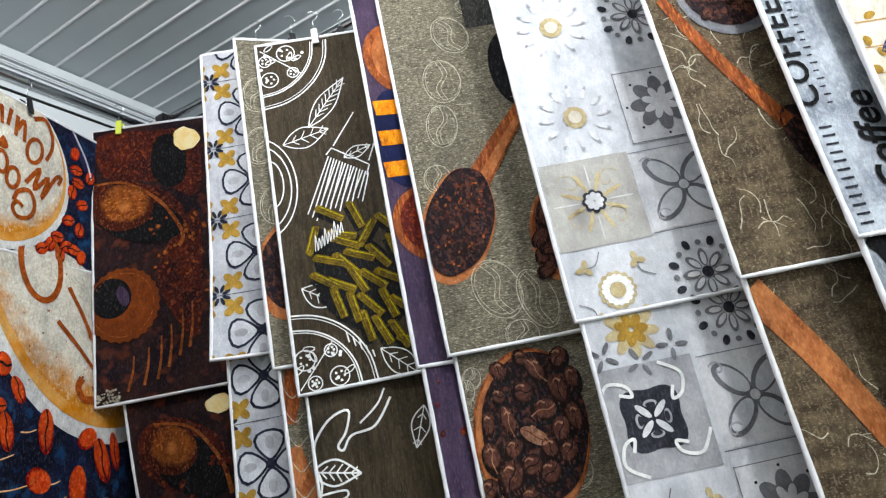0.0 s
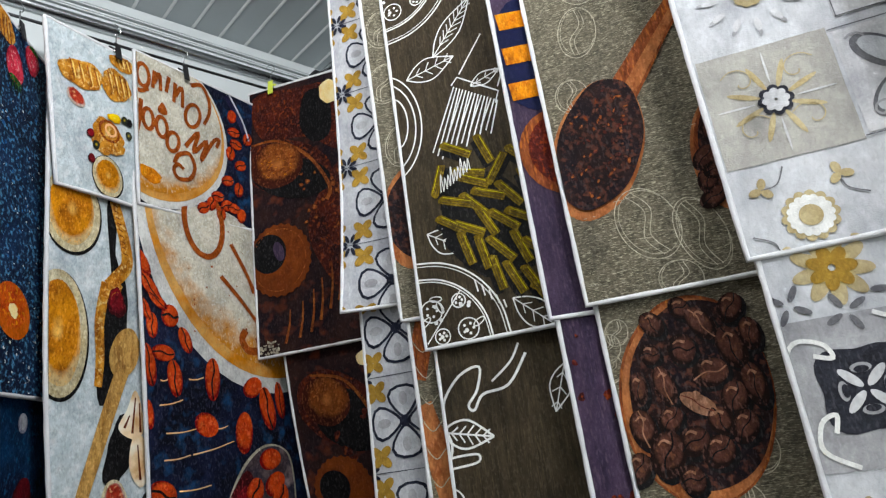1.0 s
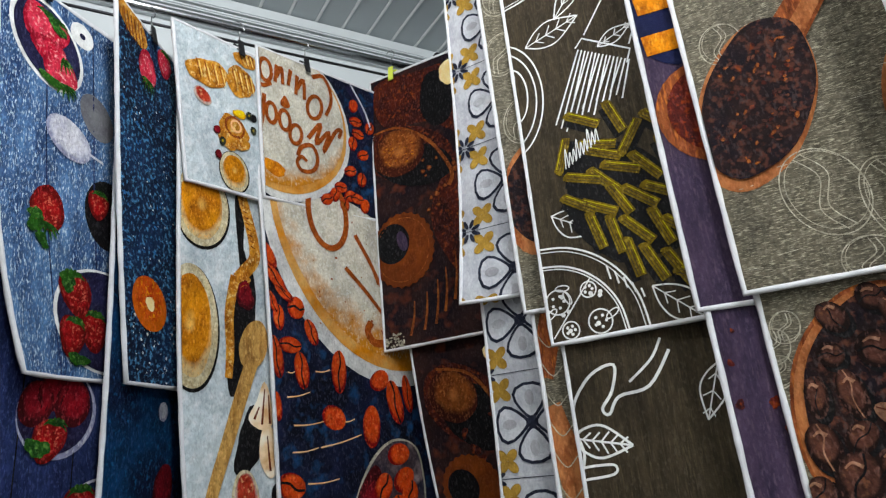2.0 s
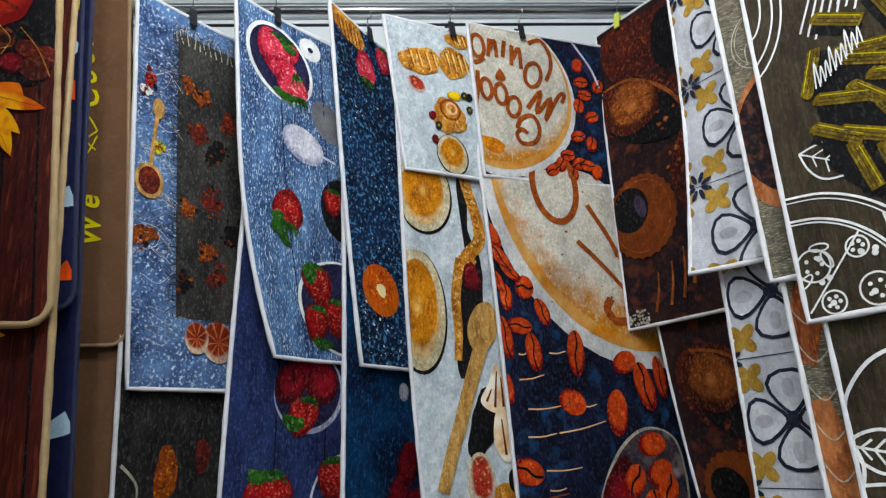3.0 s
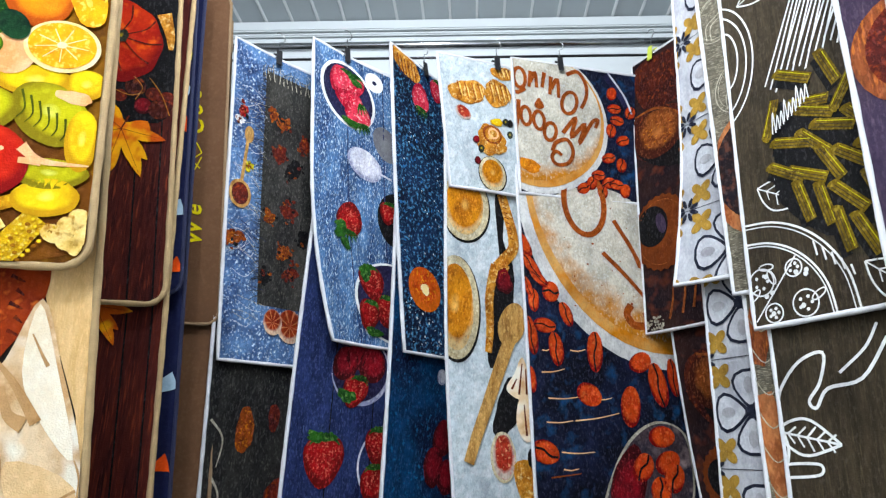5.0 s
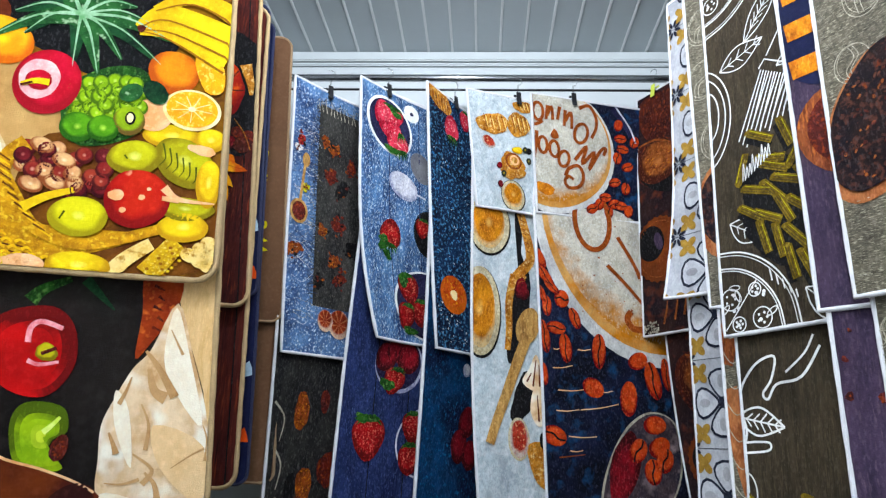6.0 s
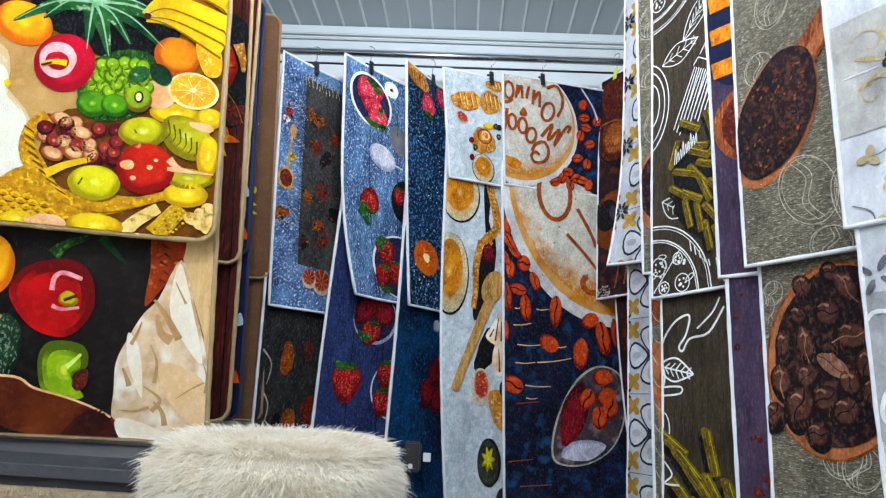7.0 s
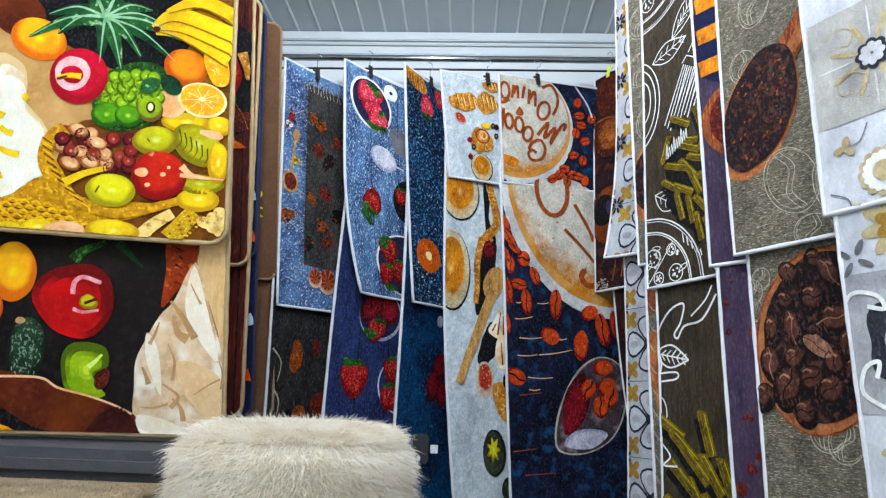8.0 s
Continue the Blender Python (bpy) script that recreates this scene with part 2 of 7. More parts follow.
# ---- rugs ----
class Rug:
    """A hanging printed rug. u runs along its top from its left edge, v down; everything printed on it follows its bends."""

    def __init__(self, name, left, d, top, bottom, width, base, binding, label, round_=0.0, lean=0.0, tip=0.0, curl=0.0, wave=0.006, bind=0.0045, flare=0.0, sag=0.0, seed=1):
        self.d = Vector((d[0], d[1], 0)).normalized()
        self.n = Vector((self.d.y, -self.d.x, 0))
        self.W, self.H = width, top - bottom
        self.o = Vector((left[0], left[1], top))
        self.lean, self.tip, self.curl, self.wave, self.flare, self.sag, self.seed = lean, tip, curl, wave, flare, sag, seed
        self.thing = thing(name, self.o, label, "rug", "hanging printed rugs")
        self.prints, self.uses = {}, {}
        self.base = base
        self._mat(base, binding, round_, bind)

    def at(self, u, v, off=0.0):
        """The place of a point of the rug, relative to its top left corner."""
        k = v / self.H
        z = -v - self.sag * math.sin(math.pi * min(max(u / self.W, 0), 1)) * (1 - k)
        bulge = self.wave * (math.sin(5.2 * v + self.seed * 1.7 + 4 * u) * 0.6 + math.sin(11 * u + self.seed) * 0.5 * (0.3 + k))
        edge = max(0.0, 1 - u / 0.16)
        bulge += self.curl * edge * edge * max(0.0, k - 0.55) ** 2 * 4.9
        along = u + self.lean * v + self.flare * max(0.0, k - 0.4) ** 2 * 2.8 * (1 - u / self.W)
        return self.d * along + self.n * (off + bulge + self.tip * v) + Vector((0, 0, z))

    def _outline(self, r, inset=0.0):
        W, H, pts = self.W, self.H, []
        a, b = inset, inset
        if r <= 0:
            cs = [(a, b), (W - a, b), (W - a, H - b), (a, H - b)]
            for (x0, y0), (x1, y1) in zip(cs, cs[1:] + cs[:1]):
                n = max(2, int(math.hypot(x1 - x0, y1 - y0) / 0.03))
                pts += [(x0 + (x1 - x0) * i / n, y0 + (y1 - y0) * i / n) for i in range(n)]
        else:
            r2 = max(r - inset, 0.004)
            cs = [(a + r2, b + r2, 180), (W - a - r2, b + r2, 270), (W - a - r2, H - b - r2, 0), (a + r2, H - b - r2, 90)]
            arcs = [[(cx + r2 * math.cos(radians(t0 + 15 * k)), cy + r2 * math.sin(radians(t0 + 15 * k))) for k in range(7)] for cx, cy, t0 in cs]
            for i, arc in enumerate(arcs):
                pts += arc
                (x0, y0), (x1, y1) = arc[-1], arcs[(i + 1) % 4][0]
                n = max(2, int(math.hypot(x1 - x0, y1 - y0) / 0.03))
                pts += [(x0 + (x1 - x0) * j / n, y0 + (y1 - y0) * j / n) for j in range(1, n)]
        return pts

    def inside(self, u, v):
        """Keeps a printed point within the binding."""
        e = 0.003
        u, v = min(max(u, e), self.W - e), min(max(v, e), self.H - e)
        r = self.r
        if r > 0:
            cx, cy = min(max(u, r), self.W - r), min(max(v, r), self.H - r)
            q = math.hypot(u - cx, v - cy)
            if q > r - e:
                u, v = cx + (u - cx) * (r - e) / q, cy + (v - cy) * (r - e) / q
        return u, v

    def _mat(self, base, binding, r, bind):
        self.r = r
        bm = bmesh.new()
        nu, nv = max(6, int(self.W / 0.02)), max(8, int(self.H / 0.02))
        for off, flip, mi in ((0.0, False, 0), (-0.006, True, 1)):
            grid = [[bm.verts.new(self.at(*self.inside(self.W * i / nu, self.H * j / nv), off)) for i in range(nu + 1)] for j in range(nv + 1)]
            for j in range(nv):
                for i in range(nu):
                    q = (grid[j][i], grid[j + 1][i], grid[j + 1][i + 1], grid[j][i + 1])
                    f = bm.faces.new(q[::-1] if flip else q)
                    f.smooth, f.material_index = True, mi
        part("mat", bm, [base, BACKING], self.thing)
        bm = bmesh.new()
        pts = [self.at(u, v, -0.003) for u, v in self._outline(r, 0.0)]
        nrm, rings, seg = self.n, [], 8
        m = len(pts)
        for i in range(m):
            t = (pts[(i + 1) % m] - pts[i - 1]).normalized()
            s = t.cross(nrm).normalized()
            w = bind * (1 + 0.12 * math.sin(i * 2.3))
            rings.append([bm.verts.new(pts[i] + s * (math.cos(k * math.tau / seg) * w) + nrm * (math.sin(k * math.tau / seg) * w * 1.15)) for k in range(seg)])
        for i in range(m):
            r0, r1 = rings[i], rings[(i + 1) % m]
            for k in range(seg):
                f = bm.faces.new((r0[k], r0[(k + 1) % seg], r1[(k + 1) % seg], r1[k]))
                f.smooth = True
        part("binding", bm, binding, self.thing)

    # -- printed motifs; each name becomes one printed part
    def _sheet(self, name, mat, solo=False):
        key = (name, mat.name, len(self.prints) if solo else -1)
        if key not in self.prints:
            bm = bmesh.new()
            self.prints[key] = (bm, bm.loops.layers.uv.new("round"), mat)
            self.uses[key] = 0
        self.uses[key] += 1
        return self.prints[key]

    def blob(self, name, u, v, ru, rv, mat, layer=1, rot=0.0, wob=0.0, n=26, rings=3, lobes=0, lobe=0.0, taper=0.0):
        bm, uvl, _ = self._sheet(name, mat, max(ru, rv) > 0.011 and rings > 1)
        c, s = math.cos(radians(rot)), math.sin(radians(rot))
        ph = (u * 37 + v * 53) % 6.28
        off = 0.0009 * layer + 0.0004

        def spot(q, k):
            a = k * math.tau / n
            rr = q * (1 + wob * (math.sin(2 * a + ph) * 0.5 + math.sin(3 * a + 2 * ph) * 0.4 + math.sin(7 * a + ph) * 0.25) + lobe * math.cos(lobes * a))
            x, y = ru * rr * math.cos(a), rv * rr * math.sin(a)
            x *= 1 - taper * y / rv * 0.5
            return bm.verts.new(self.at(*self.inside(u + x * c - y * s, v + x * s + y * c), off))

        mid = spot(0, 0)
        prev = None
        for q in range(1, rings + 1):
            ring = [spot(q / rings, k) for k in range(n)]
            for k in range(n):
                k2 = (k + 1) % n
                if prev is None:
                    f = bm.faces.new((mid, ring[k2], ring[k]))
                    uvs = ((0, (k + 0.5) / n), (1 / rings, (k + 1) / n), (1 / rings, k / n))
                else:
                    f = bm.faces.new((prev[k], prev[k2], ring[k2], ring[k]))
                    a, b = (q - 1) / rings, q / rings
                    uvs = ((a, k / n), (a, (k + 1) / n), (b, (k + 1) / n), (b, k / n))
                f.smooth = True
                for lp, w in zip(f.loops, uvs):
                    lp[uvl].uv = w
            prev = ring

    def jagged(self, name, u, v, size, tips, mat, layer=1, rot=0.0):
        """A leaf or other pointed outline: (angle, reach) pairs round a centre."""
        bm, uvl, _ = self._sheet(name, mat, True)
        off, rim = 0.0009 * layer + 0.0004, []
        for (a0, q0), (a1, q1) in zip(tips, tips[1:] + [(tips[0][0] + 360, tips[0][1])]):
            for k in range(3):
                rim.append((radians(a0 + (a1 - a0) * k / 3 + rot), size * (q0 + (q1 - q0) * k / 3)))
        mid = bm.verts.new(self.at(*self.inside(u, v), off))
        inner, outer = ([bm.verts.new(self.at(*self.inside(u + q * f * math.cos(a), v + q * f * math.sin(a)), off)) for a, q in rim] for f in (0.5, 1.0))
        n = len(rim)
        for k in range(n):
            k2 = (k + 1) % n
            for f in (bm.faces.new((mid, inner[k2], inner[k])), bm.faces.new((inner[k], inner[k2], outer[k2], outer[k]))):
                for lp in f.loops:
                    lp[uvl].uv = (0.5, k / n)

    def patch(self, name, pts, mat, layer=1, rings=6):
        """A printed area with a soft-cornered outline."""
        bm, uvl, _ = self._sheet(name, mat, True)
        m, rim = len(pts), []
        for i in range(m):
            p0, p1, p2, p3 = (Vector(pts[(i + k) % m]) for k in (-1, 0, 1, 2))
            for t in (0.0, 0.25, 0.5, 0.75):
                rim.append(p1 + ((p2 - p0) * t + (2 * p0 - 5 * p1 + 4 * p2 - p3) * t * t + (3 * p1 - p0 - 3 * p2 + p3) * t ** 3) * 0.5)
        c = sum(rim, Vector((0, 0))) / len(rim)
        off, n = 0.0009 * layer + 0.0004, len(rim)
        sheet = [[bm.verts.new(self.at(*self.inside(*(c + (q - c) * (k / rings))), off)) for q in rim] for k in range(1, rings + 1)]
        mid = bm.verts.new(self.at(*self.inside(*c), off))
        for k in range(n):
            k2 = (k + 1) % n
            faces = [(bm.faces.new((mid, sheet[0][k2], sheet[0][k])), 0.5 / rings)]
            faces += [(bm.faces.new((a[k], a[k2], b[k2], b[k])), (i + 1.5) / rings) for i, (a, b) in enumerate(zip(sheet, sheet[1:]))]
            for f, q in faces:
                f.smooth = True
                for lp in f.loops:
                    lp[uvl].uv = (q, k / n)

    def band(self, name, pts, w, mat, layer=1, w2=None, smooth=True, step=0.012):
        """A printed line or strip along points (u, v)."""
        bm, uvl, _ = self._sheet(name, mat, max(w, w2 or 0) > 0.0125)
        if smooth and len(pts) > 2:
            out = []
            for i in range(len(pts) - 1):
                p0, p1, p2, p3 = (Vector(pts[max(0, min(len(pts) - 1, i + k))]) for k in (-1, 0, 1, 2))
                for j in range(5):
                    t = j / 5
                    out.append(0.5 * ((2 * p1) + (p2 - p0) * t + (2 * p0 - 5 * p1 + 4 * p2 - p3) * t * t + (3 * p1 - p0 - 3 * p2 + p3) * t ** 3))
            pts = out + [Vector(pts[-1])]
        else:
            out = []
            for a, b in zip(pts, pts[1:]):
                k = max(1, int(math.hypot(b[0] - a[0], b[1] - a[1]) / step))
                out += [Vector(a).lerp(Vector(b), j / k) for j in range(k)]
            pts = out + [Vector(pts[-1])]
        off, rows, m = 0.0009 * layer + 0.0004, [], len(pts)
        for i, p in enumerate(pts):
            t = pts[min(i + 1, m - 1)] - pts[max(i - 1, 0)]
            t = t.normalized() if t.length > 1e-9 else Vector((1, 0))
            ww = (w if w2 is None else w + (w2 - w) * i / max(1, m - 1)) / 2
            rows.append([bm.verts.new(self.at(*self.inside(p.x + t.y * ww * q, p.y - t.x * ww * q), off)) for q in (-1, 0, 1)])
        for r0, r1 in zip(rows, rows[1:]):
            for q in (0, 1):
                f = bm.faces.new((r0[q], r1[q], r1[q + 1], r0[q + 1]))
                f.smooth = True
                for lp in f.loops:
                    lp[uvl].uv = (0.5, 0.5)

    def ring(self, name, u, v, ru, rv, w, mat, layer=1, a0=0, a1=360, rot=0.0):
        c, s = math.cos(radians(rot)), math.sin(radians(rot))
        k = max(5, int((a1 - a0) / 18))
        pts = []
        for i in range(k + 1):
            a = radians(a0 + (a1 - a0) * i / k)
            x, y = ru * math.cos(a), rv * math.sin(a)
            pts.append((u + x * c - y * s, v + x * s + y * c))
        self.band(name, pts, w, mat, layer)

    def field(self, name, u0, v0, u1, v1, mat, layer=1, skew=0.0):
        """A rectangular area of print."""
        bm, uvl, _ = self._sheet(name, mat)
        off = 0.0009 * layer + 0.0004
        nu, nv = max(1, int((u1 - u0) / 0.03)), max(1, int((v1 - v0) / 0.03))
        g = [[bm.verts.new(self.at(*self.inside(u0 + (u1 - u0) * i / nu, v0 + (v1 - v0) * j / nv + skew * i / nu), off)) for i in range(nu + 1)] for j in range(nv + 1)]
        for j in range(nv):
            for i in range(nu):
                f = bm.faces.new((g[j][i], g[j + 1][i], g[j + 1][i + 1], g[j][i + 1]))
                f.smooth = True
                for lp in f.loops:
                    lp[uvl].uv = (0.5, 0.5)

    def words(self, name, text, u, v, size, mat, layer=3, rot=0.0, shear=0.0, spread=1.0, bold=0.0):
        """Lettering in the built-in font, its baseline starting at (u, v)."""
        bm, uvl, _ = self._sheet(name, mat)
        cu = bpy.data.curves.new("lettering", "FONT")
        cu.body, cu.size, cu.shear, cu.space_character, cu.offset, cu.resolution_u = text, size, shear, spread, bold, 3
        ob = bpy.data.objects.new("lettering", cu)
        scene.collection.objects.link(ob)
        me = ob.evaluated_get(bpy.context.evaluated_depsgraph_get()).to_mesh()
        c, s, off = math.cos(radians(rot)), math.sin(radians(rot)), 0.0009 * layer + 0.0004
        vs = [bm.verts.new(self.at(*self.inside(u + p.co.x * c + p.co.y * s, v + p.co.x * s - p.co.y * c), off)) for p in me.vertices]
        for f in me.polygons:
            try:
                nf = bm.faces.new([vs[i] for i in f.vertices])
                for lp in nf.loops:
                    lp[uvl].uv = (0.5, 0.5)
            except ValueError:
                pass
        ob.to_mesh_clear()
        bpy.data.objects.remove(ob)
        bpy.data.curves.remove(cu)

    def done(self):
        for key, (bm, _, mat) in self.prints.items():
            ob = part(key[0], bm, mat, self.thing)
            if self.uses[key] > 1:
                tagged(ob, kind="stuff")
        self.prints = {}

# ---- base prints ----
DENIM = ink("print_blue_wood", (0.11, 0.21, 0.38), (0.022, 0.052, 0.15), 9, 0.38, 0.64, (2, 2, 0.6), (0.62, 0.72, 0.80), 190, 0.55, 0.70)
DENIM_DARK = ink("print_dark_blue_wood", (0.032, 0.05, 0.15), (0.010, 0.014, 0.055), 8, 0.3, 0.7, (3, 3, 0.7), (0.11, 0.16, 0.32), 150, 0.60, 0.8)
SPICE_BLUE = ink("print_blue_plaster", (0.12, 0.21, 0.38), (0.022, 0.048, 0.15), 8, 0.40, 0.62, (1, 1, 1), (0.62, 0.70, 0.78), 170, 0.56, 0.72)
SLATE = ink("print_slate", (0.060, 0.058, 0.052), (0.022, 0.021, 0.022), 10, 0.35, 0.65, (2, 2, 0.8), (0.15, 0.145, 0.12), 150, 0.60, 0.75)
SLATE_DARK = ink("print_dark_slate", (0.035, 0.033, 0.03), (0.012, 0.012, 0.014), 12, 0.3, 0.7, (2, 2, 0.8), (0.10, 0.10, 0.085), 90, 0.6, 0.75)
NIGHT = ink("print_night_blue", (0.014, 0.036, 0.10), (0.005, 0.008, 0.028), 10, 0.35, 0.6, (1, 1, 1), (0.13, 0.33, 0.52), 120, 0.53, 0.70)
NIGHT_TEAL = ink("print_teal_night", (0.008, 0.06, 0.16), (0.006, 0.012, 0.04), 7, 0.4, 0.6, (1, 1, 1), (0.03, 0.16, 0.32), 90, 0.58, 0.75)
PALE = ink("print_pale_stone", (0.50, 0.55, 0.57), (0.40, 0.46, 0.49), 22, 0.3, 0.7, (1, 1, 1), (0.62, 0.65, 0.66), 60, 0.5, 0.7, grain=0.5)
BEAN_NIGHT = ink("print_bean_blue", (0.011, 0.015, 0.045), (0.004, 0.005, 0.012), 12, 0.35, 0.62, (1, 1, 1), (0.02, 0.075, 0.18), 30, 0.54, 0.72)
CHOCO = ink("print_dark_cocoa", (0.035, 0.016, 0.014), (0.010, 0.007, 0.012), 12, 0.35, 0.62, (1, 1, 1), (0.12, 0.035, 0.02), 24, 0.56, 0.72, grain=0.45)
TILE_PALE = ink("print_tile_ground", (0.42, 0.42, 0.44), (0.35, 0.36, 0.38), 12, 0.3, 0.7, grain=0.3)
BURLAP = ink("print_burlap", (0.17, 0.152, 0.115), (0.075, 0.066, 0.048), 40, 0.3, 0.7, (1, 1, 6), (0.42, 0.39, 0.30), 120, 0.53, 0.74, grain=0.6)
BURLAP_BROWN = ink("print_brown_burlap", (0.15, 0.115, 0.075), (0.06, 0.042, 0.028), 16, 0.3, 0.7, (1, 1, 3), (0.27, 0.23, 0.16), 150, 0.58, 0.74)
WOOD = ink("print_brown_wood", (0.065, 0.05, 0.032), (0.035, 0.026, 0.018), 18, 0.3, 0.7, (5, 5, 0.5), (0.10, 0.08, 0.05), 60, 0.55, 0.75, grain=0.45)
PURPLE = ink("print_purple_slate", (0.075, 0.05, 0.085), (0.04, 0.028, 0.055), 14, 0.3, 0.7, (3, 3, 0.7), (0.12, 0.085, 0.115), 70, 0.58, 0.75, grain=0.45)
GREY = ink("print_grey_tile", (0.56, 0.57, 0.59), (0.47, 0.48, 0.50), 10, 0.3, 0.7, grain=0.22)
NEWS = ink("print_news_grey", (0.42, 0.45, 0.48), (0.22, 0.24, 0.27), 14, 0.35, 0.65, grain=0.4)
CREAM_TILE = ink("print_cream_tile", (0.62, 0.57, 0.48), (0.52, 0.47, 0.40), 10, 0.3, 0.7, grain=0.3)
NAVY = ink("print_navy", (0.010, 0.014, 0.055), (0.007, 0.010, 0.040), 20, 0.3, 0.7, pile=0.15)
COOK = ink("print_brown_plain", (0.155, 0.085, 0.05), (0.135, 0.072, 0.042), 18, 0.3, 0.7, pile=0.15)
PUMP_WOOD = ink("print_wine_wood", (0.10, 0.020, 0.014), (0.026, 0.006, 0.007), 16, 0.3, 0.7, (6, 6, 0.35), (0.20, 0.045, 0.025), 40, 0.56, 0.75, pile=0.15)
FRUIT_BASE = ink("print_fruit_ground", (0.34, 0.16, 0.02), (0.12, 0.045, 0.010), 10, 0.35, 0.65, pile=0.15)
FRUIT_DARK = ink("print_dark_fruit_ground", (0.018, 0.014, 0.012), (0.008, 0.006, 0.006), 8, 0.35, 0.65, pile=0.15)

BACK = (0.75, 0.66)
RIGHT = (0.5, -0.87)
LEFT = (0.98, 0.2)


def rug_pair(left, d, top, mid, low, base, base2, binding, what, w=0.48, up={}, down={}, gap=0.012, left2=None):
    """The short rug and the long rug of one set; the long one hangs behind the short one."""
    dv = Vector((d[0], d[1], 0)).normalized()
    nv = Vector((dv.y, -dv.x, 0))
    a = Rug("printed_rug", left, d, top, mid, w, base, binding, "short rug printed with " + what, **up)
    l2 = Vector((left[0], left[1], 0)) - nv * gap + dv * 0.012
    b = Rug("runner_rug", left2 or (l2.x, l2.y), d, top - 0.01, low, w, base2, binding, "long runner printed with " + what, **down)
    return a, b


# back row
spice, spice2 = rug_pair((-0.447, 2.451), BACK, 1.975, 1.165, 0.45, SPICE_BLUE, SLATE_DARK, BIND_WHITE, "spices on blue boards and slate", up=dict(seed=1, sag=0.02, lean=0.074, tip=-0.015), down=dict(seed=2, lean=0.05, tip=-0.03))
straw, straw2 = rug_pair((-0.252, 2.481), BACK, 1.995, 1.217, 0.40, DENIM, DENIM_DARK, BIND_WHITE, "strawberries on blue boards", up=dict(seed=3, sag=0.02, curl=0.02, flare=0.055, lean=0.064), down=dict(seed=4, lean=-0.03, tip=-0.01), left2=(-0.212, 2.53))
dark, dark2 = rug_pair((-0.058, 2.515), (0.6, 0.8), 1.998, 1.202, 0.40, NIGHT, NIGHT_TEAL, BIND_WHITE, "red fruit on night blue", up=dict(seed=5, sag=0.02, lean=0.127), down=dict(seed=6, lean=-0.01), left2=(-0.031, 2.60))
pale, pale2 = rug_pair((0.061, 2.574), (0.93, 0.36), 2.010, 1.636, 0.35, PALE, PALE, BIND_WHITE, "croissants and cups on pale stone", up=dict(seed=7, lean=0.14, tip=-0.085), down=dict(seed=8, lean=0.025, flare=0.06), left2=(0.078, 2.625))
morning, morning2 = rug_pair((0.264, 2.637), (0.97, 0.25), 2.031, 1.640, 0.35, BEAN_NIGHT, BEAN_NIGHT, BIND_WHITE, "a coffee cup and red beans", up=dict(seed=9, lean=0.077, tip=-0.073), down=dict(seed=10, lean=0.043), left2=(0.262, 2.675))
# right row
choco, choco2 = rug_pair((0.623, 2.744), (0.55, -0.83), 2.069, 1.276, 0.45, CHOCO, CHOCO, BIND_WHITE, "chocolates on dark cocoa", up=dict(seed=11, lean=-0.02, tip=0.018), down=dict(seed=12, lean=0.04, flare=0.10))
tile, tile2 = rug_pair((0.590, 2.258), RIGHT, 2.066, 1.280, 0.40, TILE_PALE, TILE_PALE, BIND_WHITE, "grey and mustard floor tiles", up=dict(seed=13, curl=0.04, lean=-0.04), down=dict(seed=14, lean=-0.03))
beige, beige2 = rug_pair((0.595, 2.148), (0.75, -0.66), 2.06, 1.236, 0.40, BURLAP, BURLAP, BIND_WHITE, "a coffee spoon on burlap", up=dict(seed=15), down=dict(seed=16))
pasta, pasta2 = rug_pair((0.618, 2.105), RIGHT, 2.03, 1.167, 0.38, WOOD, WOOD, BIND_WHITE, "white drawings and penne on brown", up=dict(seed=17, tip=0.024), down=dict(seed=18, tip=0.024))
honey, honey2 = rug_pair((0.651, 1.836), (0.75, -0.66), 2.05, 1.167, 0.38, PURPLE, PURPLE, BIND_WHITE, "wooden spoons on purple slate", up=dict(seed=19), down=dict(seed=20))
coffee, coffee2 = rug_pair((0.682, 1.782), RIGHT, 2.05, 1.176, 0.36, BURLAP, BURLAP, BIND_WHITE, "ground coffee and beans on burlap", up=dict(seed=21), down=dict(seed=22))
grey, grey2 = rug_pair((0.706, 1.525), RIGHT, 2.05, 1.178, 0.36, GREY, GREY, BIND_WHITE, "grey patchwork tiles", up=dict(seed=23), down=dict(seed=24))
root, root2 = rug_pair((0.735, 1.24), RIGHT, 2.05, 1.18, 0.36, BURLAP_BROWN, BURLAP_BROWN, BIND_WHITE, "a wooden spoon on brown burlap", up=dict(seed=25), down=dict(seed=26))
news, news2 = rug_pair((0.752, 1.06), RIGHT, 2.05, 1.195, 0.36, NEWS, NEWS, BIND_WHITE, "black coffee lettering on grey", up=dict(seed=27), down=dict(seed=28))
brick, brick2 = rug_pair((0.768, 0.945), RIGHT, 2.05, 1.18, 0.36, CREAM_TILE, CREAM_TILE, BIND_WHITE, "cream tiles and a blue chevron", up=dict(seed=29), down=dict(seed=30))
# left row: each set shows its right edge


def hung_right(ref, z, top, w, lean, tip):
    """The top left corner of a rug whose right edge passes a place at height z."""
    dv = Vector((LEFT[0], LEFT[1], 0)).normalized()
    nv = Vector((dv.y, -dv.x, 0))
    p = Vector((ref[0], ref[1], 0)) - dv * w - (dv * lean + nv * tip) * (top - z)
    return (p.x, p.y)


